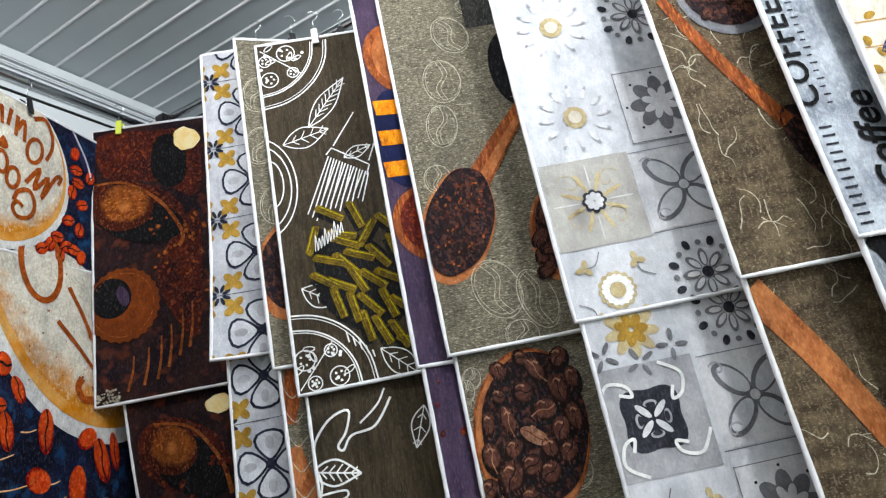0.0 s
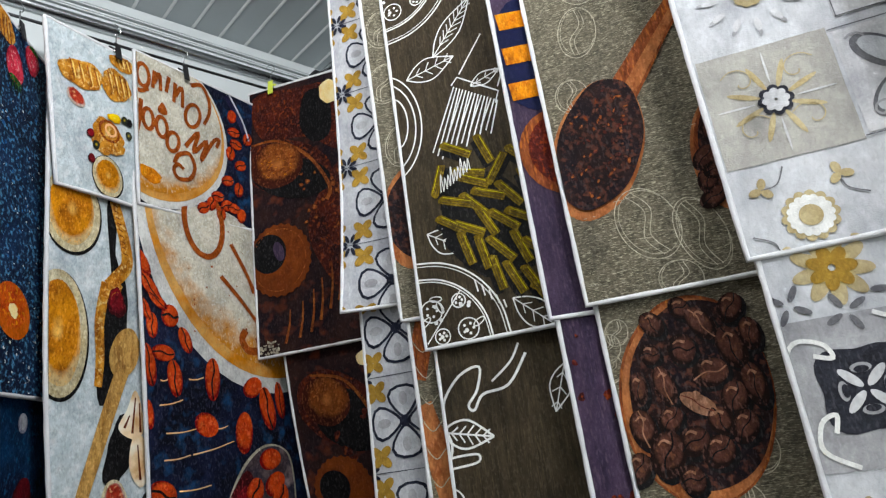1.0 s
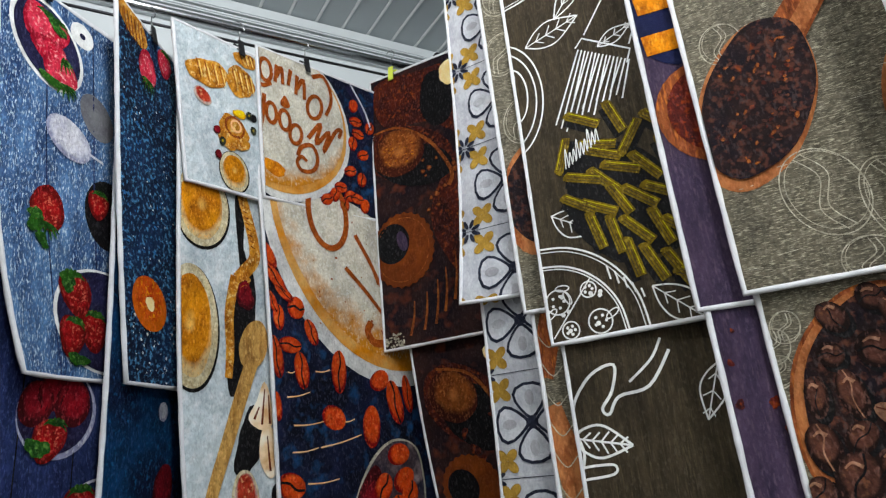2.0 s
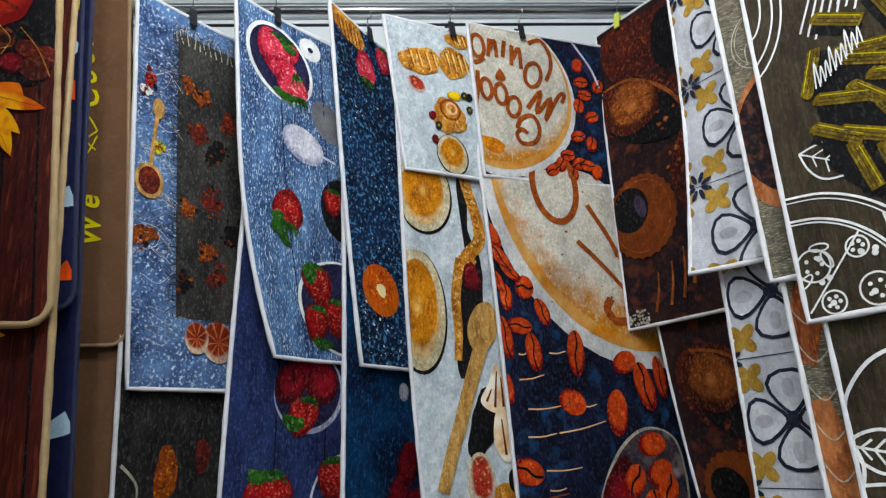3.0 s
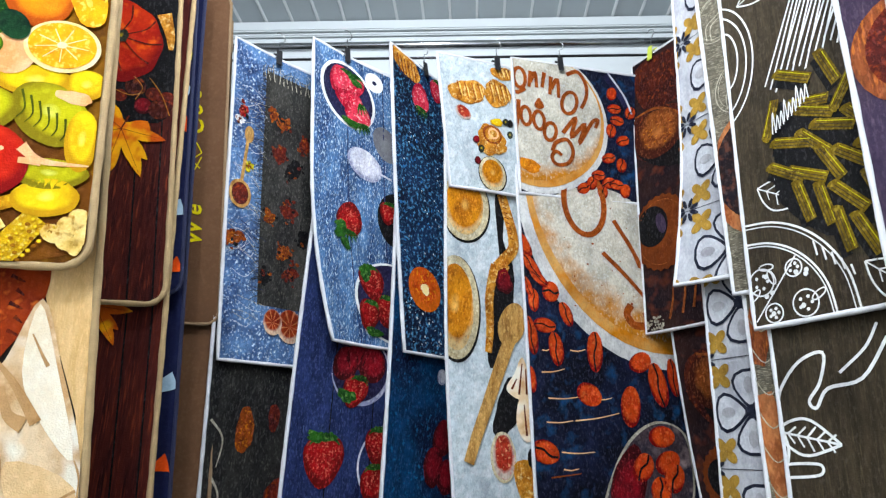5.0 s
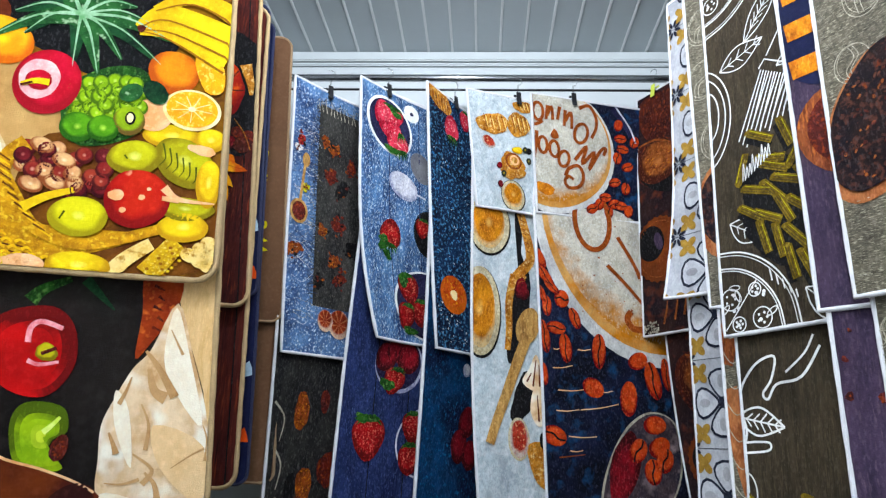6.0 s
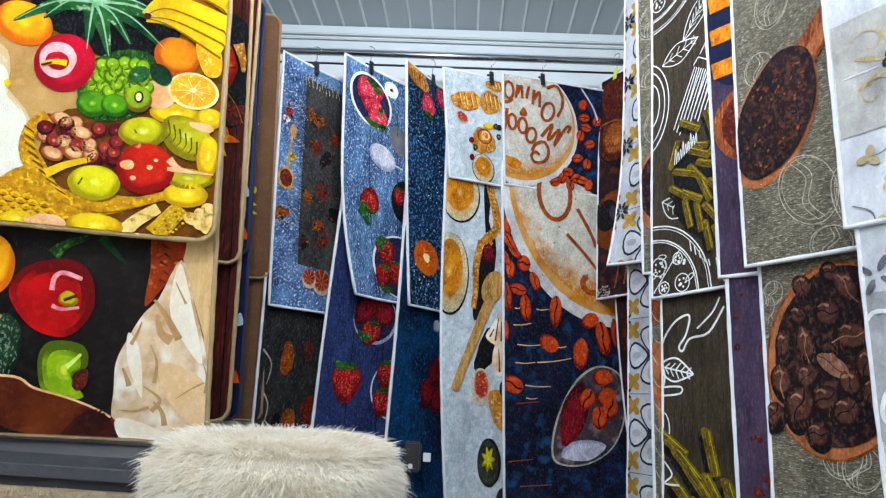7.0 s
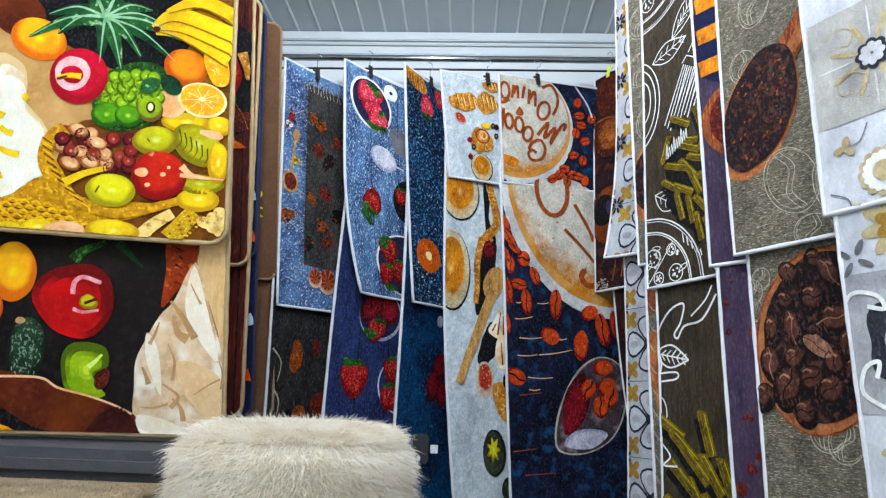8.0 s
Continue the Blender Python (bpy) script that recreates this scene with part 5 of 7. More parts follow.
m2.patch("printed_glass", [(0.325, 0.963), (0.386, 0.976), (0.411, 1.021), (0.407, 1.132), (0.357, 1.223), (0.274, 1.272), (0.195, 1.279), (0.156, 1.254), (0.165, 1.166), (0.208, 1.066), (0.262, 0.996)], CREAM_LINE, 1)
m2.patch("printed_glass", [(0.325, 0.969), (0.382, 0.979), (0.405, 1.025), (0.401, 1.130), (0.353, 1.220), (0.274, 1.267), (0.198, 1.274), (0.162, 1.250), (0.171, 1.168), (0.211, 1.070), (0.266, 1.002)], SMOKE, 2)
m2.patch("printed_glass", [(0.196, 1.094), (0.261, 1.018), (0.286, 1.091), (0.250, 1.181), (0.189, 1.218)], BERRY_DARK, 3)
m2.patch("printed_glass", [(0.187, 1.253), (0.219, 1.209), (0.289, 1.198), (0.337, 1.215), (0.275, 1.260)], SPOON_PALE, 3)
for u, v, rot in ((0.335, 1.000, 80), (0.343, 1.061, 60), (0.317, 1.129, 0), (0.277, 1.073, 30), (0.356, 1.097, 20)):
    bean(m2, u, v, 0.026, 0.036, rot, layer=4)
# chocolates
choco.patch("printed_crumb", [(0.014, 0.022), (0.148, 0.023), (0.288, 0.055), (0.285, 0.250), (0.177, 0.191), (0.039, 0.161)], COCOA_RED, 1)
choco.patch("printed_shadow", [(0.183, 0.050), (0.252, 0.066), (0.255, 0.189), (0.202, 0.214), (0.161, 0.150)], CHAR, 2)
choco.blob("printed_chocolate", 0.109, 0.271, 0.1526, 0.0816, COCOA_RED, 2, 22, 0.04)
choco.blob("printed_gap", 0.122, 0.302, 0.1273, 0.0631, CHAR, 3, 22, 0.05)
choco.band("printed_gloss", [(0.007, 0.177), (0.091, 0.183), (0.183, 0.255), (0.238, 0.355), (0.227, 0.396)], 0.006, TRUFFLE, 3, 0.012)
choco.blob("printed_truffle", 0.082, 0.258, 0.0837, 0.0678, TRUFFLE, 4, 22, 0.04, n=32)
for k in range(44):
    q = (0.082, 0.258)
    a, s = RND.uniform(0, 6.28), RND.random() ** 0.5
    x, y = q[0] + 0.055 * s * math.cos(a), q[1] + 0.040 * s * math.sin(a)
    choco.band("printed_flake", [(x, y), (x + 0.007, y + RND.uniform(-0.003, 0.004))], 0.0022, (HONEY_BAR, SPICE_DARK)[k % 2], 5, 0.001)
choco.patch("printed_crumb", [(0.204, 0.374), (0.284, 0.303), (0.267, 0.647), (0.195, 0.571), (0.167, 0.468)], COCOA_RED, 2)
scatter(choco, "printed_crumb", TRUFFLE, 26, 0.14, 0.30, 0.30, 0.55, 0.004, 0.010, 3, 0.3)
choco.blob("printed_tart", 0.076, 0.537, 0.0941, 0.1015, CARAMEL, 4, n=96, lobes=26, lobe=0.03)
choco.ring("printed_tart_edge", 0.076, 0.537, 0.0793, 0.0870, 0.0025, TRUFFLE, 5)
choco.blob("printed_tart_hollow", 0.047, 0.515, 0.0516, 0.0553, CHAR, 5)
choco.blob("printed_tart_gloss", 0.077, 0.514, 0.0149, 0.0293, PURPLE, 6, -15)
for a, b in (((0.137, 0.663), (0.122, 0.759)), ((0.170, 0.638), (0.156, 0.750)), ((0.196, 0.611), (0.185, 0.724)), ((0.227, 0.577), (0.214, 0.699)), ((0.253, 0.558), (0.240, 0.681)), ((0.099, 0.680), (0.081, 0.767))):
    choco.band("printed_bar", [a, ((a[0] + b[0]) / 2 + 0.004, (a[1] + b[1]) / 2), b], 0.003, TRUFFLE, 3, 0.008)
choco.blob("printed_marshmallow", 0.263, 0.067, 0.0353, 0.0397, RIND, 3, 0, 0.15)
scatter(choco, "printed_sugar", CREAM_LINE, 60, 0.005, 0.755, 0.06, 0.79, 0.0015, 0.004, 3)
choco2.blob("printed_chocolate", 0.129, 0.940, 0.1272, 0.0861, COCOA_RED, 1, 35, 0.05)
choco2.blob("printed_gap", 0.149, 0.971, 0.0990, 0.0713, CHAR, 2, 35, 0.05)
choco2.band("printed_gloss", [(0.065, 0.848), (0.156, 0.873), (0.217, 0.967), (0.231, 1.051)], 0.006, TRUFFLE, 2, 0.012)
choco2.blob("printed_truffle", 0.098, 0.919, 0.0672, 0.0617, TRUFFLE, 3, 35, 0.04, n=32)
choco2.blob("printed_marshmallow", 0.233, 0.827, 0.0305, 0.0260, RIND, 3, 0, 0.15)
scatter(choco2, "printed_crumb", COCOA_RED, 40, 0.10, 0.95, 0.30, 1.30, 0.006, 0.018, 2, 0.3)
choco2.blob("printed_tart", 0.103, 1.135, 0.0805, 0.0790, CARAMEL, 3, n=96, lobes=26, lobe=0.03)
choco2.blob("printed_tart_hollow", 0.080, 1.128, 0.0425, 0.0412, CHAR, 4)
# mustard tiles
for r, v0, n, u0 in ((tile, -0.008, 4, 0.0), (tile2, 0.635, 5, -0.03)):
    for k in range(n + 1):
        y = v0 + 0.1855 * k
        for x in (u0 + 0.105, u0 + 0.291):
            petals(r, "printed_clover", x, y, 4, 0.004, 0.072, 0.031, NAVY_LINE, 1, 0, -1.1)
            petals(r, "printed_clover", x, y, 4, 0.011, 0.0665, 0.0255, TILE_PETAL, 2, 0, -1.1)
            petals(r, "printed_bud", x, y, 4, 0.030, 0.058, 0.009, SOFT_GREY, 3, 0)
            r.blob("printed_knot", x, y, 0.011, 0.011, NAVY_LINE, 3, 45, n=8)
        for x in (u0 + 0.018, u0 + 0.204):
            for a in (45, 135, 225, 315):
                q = radians(a)
                petals(r, "printed_mustard", x + 0.042 * math.cos(q), y + 0.093 + 0.042 * math.sin(q), 4, 0.0, 0.027, 0.009, MUSTARD, 1, a)
            petals(r, "printed_star", x, y + 0.093, 8, 0.006, 0.026, 0.004, NAVY_LINE, 2, 22)
        r.band("printed_joint", [(0, y + 0.093), (0.45, y + 0.093)], 0.0014, NAVY_LINE, 1, smooth=False)
# coffee spoon on burlap
beige.blob("printed_spoon", 0.055, 0.61, 0.066, 0.115, ORANGE_WOOD, 1, 10)
beige.blob("printed_coffee", 0.058, 0.60, 0.058, 0.102, GROUND_COFFEE, 2, 10, 0.06)
for u, v in ((0.03, 0.30), (0.05, 0.45), (0.04, 0.16)):
    outline_bean(beige, u, v, 0.035, 0.05, 20)
beige2.band("printed_handle", [(0.0, 0.98), (0.03, 1.10), (0.06, 1.25)], 0.05, ORANGE_WOOD, 1)
beige2.band("printed_handle", [(0.04, 0.80), (0.0, 0.93)], 0.04, RED_WOOD, 1)
for k in range(14):
    y = 0.85 + 0.05 * k
    beige2.band("printed_root", [(0.0, y), (0.02, y + 0.03), (0.05, y + 0.01), (0.09, y + 0.05)], 0.002, CREAM_LINE, 2)
# white drawings and penne
pizza_drawing(pasta, 0.003, 0.012, 0.170, 0, 90)
pizza_drawing(pasta, 0.0, 0.860, 0.165, -90, 0)
leaf_drawing(pasta, (0.035, 0.285), (0.145, 0.262), 0.026)
leaf_drawing(pasta, (0.034, 0.640), (0.112, 0.690), 0.024)
leaf_drawing(pasta, (0.10, 0.25), (0.20, 0.13), 0.022, veins=7)
leaf_drawing(pasta, (0.18, 0.80), (0.26, 0.875), 0.024)
for rr in (0.085, 0.072):
    pasta.ring("printed_drawing", -0.03, 0.385, rr, rr * 1.5, 0.003, WHITE_LINE, 1, -80, 80)
pasta.ring("printed_drawing", -0.005, 0.38, 0.03, 0.06, 0.003, WHITE_LINE, 1, -80, 80)
for k in range(15):
    f = k / 14
    a, b = Vector((0.135 + 0.085 * f, 0.335 + 0.06 * f)), Vector((0.07 + 0.125 * f, 0.47 - 0.03 * f + 0.012 * (k % 3)))
    pasta.band("printed_drawing", [a, b], 0.003, WHITE_LINE, 1, smooth=False)
pasta.band("printed_drawing", [(0.13, 0.33), (0.145, 0.315), (0.225, 0.375), (0.215, 0.40)], 0.003, WHITE_LINE, 1, smooth=False)
pasta.band("printed_drawing", [(0.15, 0.31), (0.21, 0.23)], 0.003, WHITE_LINE, 1)
pasta.band("printed_drawing", [(0.225, 0.365), (0.255, 0.30)], 0.003, WHITE_LINE, 1)
leaf_drawing(pasta, (0.17, 0.345), (0.235, 0.325), 0.014, veins=3)
pasta.blob("printed_shadow", 0.16, 0.645, 0.085, 0.13, CHAR, 1, -38, 0.15)
for u, v, rot in ((0.18, 0.505, 70), (0.12, 0.49, 32), (0.07, 0.545, -70), (0.15, 0.565, 35), (0.20, 0.55, -60), (0.10, 0.60, 25), (0.14, 0.615, 50), (0.175, 0.60, 30), (0.215, 0.61, 60), (0.09, 0.645, 40), (0.125, 0.66, 35), (0.165, 0.655, 65), (0.20, 0.66, 40), (0.235, 0.66, 30), (0.11, 0.70, 75), (0.145, 0.715, 80), (0.18, 0.715, 55), (0.22, 0.72, 70), (0.25, 0.73, 40), (0.165, 0.76, 75), (0.20, 0.775, 70), (0.235, 0.79, 60), (0.255, 0.60, 80), (0.25, 0.54, 40), (0.14, 0.545, 10), (0.26, 0.81, 30)):
    penne(pasta, u * 0.94 + 0.006 + RND.uniform(-0.004, 0.004), v - 0.012, 0.066, 0.0175, rot + RND.uniform(-8, 8))
for k in range(9):
    x, y = 0.076 + 0.0075 * k, 0.550 - 0.004 * k
    pasta.band("printed_script", [(x, y + 0.012), (x + 0.004, y - 0.013 * (1 + (k % 3 == 0))), (x + 0.006, y + 0.012)], 0.0019, WHITE_LINE, 6)
for k in range(5):
    pasta.band("printed_script", [(0.115 + 0.012 * k, 0.752 + 0.012 * k), (0.118 + 0.012 * k, 0.775 + 0.010 * k)], 0.003, WHITE_LINE, 4)
pasta2.band("printed_drawing", [(0.0, 0.99), (0.005, 0.95), (0.04, 0.91), (0.08, 0.90), (0.07, 0.94), (0.05, 0.965), (0.06, 0.975), (0.08, 0.95), (0.13, 0.94), (0.17, 0.89)], 0.0048, WHITE_LINE, 1)
pasta2.band("printed_drawing", [(0.10, 0.93), (0.14, 0.90), (0.16, 0.87)], 0.004, WHITE_LINE, 1)
pasta2.band("printed_drawing", [(0.0, 1.0), (0.008, 1.03), (0.0, 1.06)], 0.0048, WHITE_LINE, 1)
leaf_drawing(pasta2, (-0.01, 1.005), (0.088, 1.025), 0.024, veins=5, lw=0.004)
pasta2.band("printed_drawing", [(0.0, 1.052), (0.03, 1.05), (0.055, 1.052), (0.05, 1.065), (0.0, 1.07)], 0.004, WHITE_LINE, 1)
leaf_drawing(pasta2, (0.235, 0.92), (0.205, 1.0), 0.018, veins=3)
pasta2.ring("printed_drawing", 0.0, 1.14, 0.02, 0.035, 0.003, WHITE_LINE, 1, -90, 90)
for u, v, rot in ((0.03, 1.17, 30), (0.13, 1.18, 75), (0.07, 1.21, 40), (0.10, 1.245, 45), (0.14, 1.26, 55), (0.06, 1.27, 40), (0.10, 1.31, 60), (0.15, 1.33, 40), (0.18, 1.27, 70), (0.05, 1.34, 30)):
    penne(pasta2, u, v, 0.088, 0.025, rot)
pasta2.band("printed_drawing", [(0.0, 1.20), (0.03, 1.23), (0.01, 1.25), (0.05, 1.25)], 0.004, WHITE_LINE, 5)
# honey
honey.blob("printed_spoon", 0.09, 0.175, 0.085, 0.095, RED_WOOD, 1)
honey.blob("printed_spoon_hollow", 0.095, 0.175, 0.070, 0.08, ORANGE_WOOD, 2)
honey.blob("printed_shadow", 0.06, 0.38, 0.07, 0.12, NAVY, 1, 0, 0.05)
for y in (0.305, 0.38, 0.455):
    honey.band("printed_dipper", [(0.008, y + 0.004), (0.05, y), (0.12, y - 0.006)], 0.036, HONEY_BAR, 2)
honey.blob("printed_bowl", 0.085, 0.585, 0.082, 0.085, RED_WOOD, 1)
honey.blob("printed_bowl", 0.09, 0.583, 0.070, 0.072, SPICE_DARK, 2)
for k in range(16):
    u, v = RND.uniform(0.005, 0.06), RND.uniform(0.66, 0.86)
    honey.band("printed_scratch", [(u, v), (u + 0.01, v + 0.03)], 0.001, PURPLE, 1)
scatter(honey2, "printed_stain", SPICE_DARK, 26, 0.01, 0.9, 0.10, 1.5, 0.004, 0.014, 1, 0.3)
# ground coffee
coffee.blob("printed_spoon", 0.073, 0.612, 0.0761, 0.1312, ORANGE_WOOD, 1, 22, 0.02, n=40)
coffee.band("printed_spoon", [(0.131, 0.526), (0.171, 0.478), (0.212, 0.427), (0.255, 0.379), (0.279, 0.343)], 0.056, RED_WOOD, 2, 0.028)
coffee.band("printed_spoon", [(0.146, 0.523), (0.184, 0.475), (0.225, 0.424), (0.259, 0.383)], 0.026, ORANGE_WOOD, 3, 0.012)
coffee.blob("printed_coffee", 0.077, 0.605, 0.0714, 0.1211, GROUND_COFFEE, 4, 22, 0.05, n=44)
for k in range(90):
    q = (0.077, 0.605)
    a, s = RND.uniform(0, 6.28), RND.random() ** 0.5
    coffee.blob("printed_grain", q[0] + 0.058 * s * math.cos(a) - 0.02 * s * math.sin(a), q[1] + 0.098 * s * math.sin(a), RND.uniform(0.002, 0.006), RND.uniform(0.0015, 0.004), (COCOA_RED, BEAN_BROWN, TRUFFLE)[k % 3], 5, RND.uniform(0, 180), 0.3, n=8, rings=1)
coffee.blob("printed_bowl", 0.276, 0.666, 0.0606, 0.1057, ORANGE_WOOD, 1, 8, n=34)
coffee.blob("printed_bowl", 0.279, 0.663, 0.0572, 0.0999, RED_WOOD, 2, 8, n=34)
coffee.blob("printed_bowl", 0.282, 0.656, 0.0522, 0.0923, GROUND_COFFEE, 3, 8, n=34)
for u, v, rot in ((0.233, 0.674, 40), (0.230, 0.712, 10), (0.231, 0.742, 60), (0.255, 0.627, 30), (0.249, 0.697, 80)):
    bean(coffee, u, v, 0.016, 0.024, rot, BEAN_BROWN, CHAR, 4)
coffee.blob("printed_pot", 0.270, 0.262, 0.0516, 0.0975, CHAR, 1)
coffee.field("printed_shadow", 0.19, 0.02, 0.46, 0.14, SLATE, 1)
for u, v, a, b, rot in ((0.149, 0.151, 0.0392, 0.0519, -25), (0.107, 0.269, 0.0418, 0.0550, 0), (0.085, 0.380, 0.0340, 0.0519, 10), (0.051, 0.504, 0.0287, 0.0336, 0), (0.123, 0.761, 0.0470, 0.0641, -20), (0.200, 0.795, 0.0366, 0.0641, -15), (0.152, 0.861, 0.0340, 0.0305, 10), (0.211, 0.080, 0.0340, 0.0244, 0)):
    outline_bean(coffee, u, v, a, b, rot)
for k in range(60):
    u, v = RND.uniform(0.01, 0.30), RND.uniform(0.05, 0.86)
    coffee.band("printed_thread", [(u, v), (u + RND.uniform(0.01, 0.03), v + RND.uniform(-0.002, 0.002))], 0.0009, CREAM_LINE if k % 2 else BURLAP_SHADE, 1)
c2 = coffee2
c2.blob("printed_bowl", 0.117, 1.032, 0.1115, 0.1589, RED_WOOD, 1, 8, 0.02, n=48, rings=4)
c2.blob("printed_bowl", 0.117, 1.033, 0.1074, 0.1545, ORANGE_WOOD, 2, 8, 0.02, n=48, rings=4)
c2.blob("printed_bowl", 0.125, 1.026, 0.1016, 0.1439, GROUND_COFFEE, 3, 8, 0.03, n=48, rings=4)
for u, v, a, b, rot, lit in ((0.114, 0.958, 0.0241, 0.0211, 90, 0), (0.079, 0.912, 0.0166, 0.0228, -30, 0), (0.152, 0.924, 0.0183, 0.0299, -30, 1), (0.065, 0.958, 0.0166, 0.0158, 90, 0), (0.037, 1.008, 0.0141, 0.0263, 5, 0), (0.077, 1.009, 0.0158, 0.0316, -8, 1), (0.146, 1.000, 0.0216, 0.0281, 75, 1), (0.119, 1.043, 0.0141, 0.0290, -55, 2), (0.031, 1.068, 0.0199, 0.0299, -5, 1), (0.058, 1.110, 0.0266, 0.0351, 20, 0), (0.099, 1.096, 0.0216, 0.0246, 60, 0), (0.186, 0.968, 0.0199, 0.0351, -15, 0), (0.204, 1.027, 0.0166, 0.0334, -5, 0), (0.171, 1.043, 0.0199, 0.0263, 20, 0), (0.175, 1.085, 0.0183, 0.0263, 30, 0), (0.130, 1.115, 0.0216, 0.0263, 50, 0), (0.073, 1.061, 0.0166, 0.0228, 40, 0), (0.144, 1.072, 0.0183, 0.0228, -20, 0), (0.198, 0.908, 0.0183, 0.0246, 30, 0), (0.125, 0.894, 0.0183, 0.0158, 70, 0), (0.216, 0.952, 0.0149, 0.0263, 0, 0), (0.011, 1.124, 0.0183, 0.0246, 30, 0), (0.084, 1.149, 0.0216, 0.0193, 80, 0)):
    c2.blob("printed_shadow", u + 0.004, v + 0.006, a * 1.06, b * 1.06, CHAR, 4, rot, 0.04, n=18)
    bean(c2, u, v, a, b, rot, BEAN_LIT if lit == 2 else BEAN_BROWN, (CHAR, BEAN_LIT, SPICE_DARK)[lit], 5)
    c2.band("printed_gloss", [(u - a * 0.45, v - b * 0.45), (u - a * 0.1, v - b * 0.62), (u + a * 0.3, v - b * 0.45)], 0.002, BEAN_LIT, 7, 0.005)
for u, v, s in ((0.023, 0.915, 0.018), (0.004, 0.938, 0.020), (0.003, 0.971, 0.018), (0.169, 1.112, 0.030), (0.186, 1.123, 0.026), (0.120, 1.178, 0.030), (0.147, 1.196, 0.028)):
    outline_bean(c2, u, v, s, s * 1.2, 20)


# patchwork tiles
def scroll(r, u, v, s, flip, mat, w=0.0035):
    pts = [(u + flip * s * 0.5 * t * math.cos(5.2 * t), v + s * 0.5 * t * math.sin(5.2 * t)) for t in [k / 9 for k in range(1, 11)]]
    r.band("printed_scroll", pts, w, mat, 3)


def tile_compass(r, u, v, s):
    r.patch("printed_ground", [(u + s * x, v + s * y) for x, y in ((-0.44, -0.49), (0.0, -0.49), (0.44, -0.49), (0.49, -0.44), (0.49, 0.0), (0.49, 0.44), (0.44, 0.49), (0.0, 0.49), (-0.44, 0.49), (-0.49, 0.44), (-0.49, 0.0), (-0.49, -0.44))], TAUPE, 1)
    petals(r, "printed_petal", u, v, 8, 0.02, s * 0.36, 0.0042, GOLD, 2, 22)
    petals(r, "printed_ray", u, v, 4, s * 0.15, s * 0.44, 0.0016, LIGHT_PETAL, 2)
    petals(r, "printed_flower", u, v, 8, 0.004, 0.025, 0.0085, DARK_GREY, 3)
    petals(r, "printed_flower", u, v, 8, 0.002, 0.019, 0.0065, LIGHT_PETAL, 4)
    for k in range(4):
        scroll(r, u + s * 0.3 * math.cos(k * 1.57 + 0.78), v + s * 0.3 * math.sin(k * 1.57 + 0.78), 0.05, 1 if k % 2 else -1, GOLD, 0.0016)


def tile_four(r, u, v, s):
    r.field("printed_ground", u - s * 0.47, v - s * 0.47, u + s * 0.47, v + s * 0.47, LIGHT_PETAL, 1)
    for k in range(4):
        a = radians(45 + 90 * k)
        r.blob("printed_petal", u + s * 0.27 * math.cos(a), v + s * 0.27 * math.sin(a), s * 0.24, s * 0.13, MID_GREY, 2, 45 + 90 * k)
        r.blob("printed_petal", u + s * 0.262 * math.cos(a + 0.05), v + s * 0.262 * math.sin(a + 0.05), s * 0.195, s * 0.092, GREY, 3, 45 + 90 * k)
        scroll(r, u + s * 0.45 * math.cos(a), v + s * 0.45 * math.sin(a), 0.03, 1 if k % 2 else -1, SOFT_GREY)
    r.blob("printed_eye", u, v, s * 0.07, s * 0.07, MID_GREY, 4)
    r.blob("printed_eye", u, v, s * 0.055, s * 0.055, LIGHT_PETAL, 5)
    for q in (-0.49, 0.49):
        r.band("printed_joint", [(u - s * 0.5, v + s * q), (u + s * 0.5, v + s * q)], 0.0018, MID_GREY, 2, smooth=False)


def tile_star(r, u, v, s):
    petals(r, "printed_petal", u, v, 8, 0.012, s * 0.26, 0.0085, MID_GREY, 2)
    petals(r, "printed_petal", u, v, 8, 0.014, s * 0.22, 0.005, LIGHT_PETAL, 3)
    petals(r, "printed_diamond", u, v, 8, s * 0.29, s * 0.40, 0.007, DARK_GREY, 2, 22)
    petals(r, "printed_diamond", u, v, 8, s * 0.30, s * 0.36, 0.006, MID_GREY, 2)
    r.blob("printed_eye", u, v, 0.011, 0.011, DARK_GREY, 4)


def tile_daisy(r, u, v, s):
    petals(r, "printed_petal", u, v, 14, 0.01, s * 0.22, 0.009, GOLD, 2)
    petals(r, "printed_petal", u, v, 16, 0.008, s * 0.18, 0.0075, WHITE_LINE, 3)
    r.blob("printed_eye", u, v, s * 0.09, s * 0.09, GOLD, 4)
    for k in range(4):
        a = radians(45 + 90 * k)
        petals(r, "printed_leaf", u + s * 0.42 * math.cos(a), v + s * 0.42 * math.sin(a), 3, 0.0, 0.018, 0.006, GOLD, 2, 45 + 90 * k - 60)
        r.band("printed_vine", [(u + s * 0.42 * math.cos(a), v + s * 0.42 * math.sin(a)), (u + s * 0.36 * math.cos(a + 0.3), v + s * 0.36 * math.sin(a + 0.3)), (u + s * 0.47 * math.cos(a + 0.6), v + s * 0.47 * math.sin(a + 0.6))], 0.002, MID_GREY, 2)


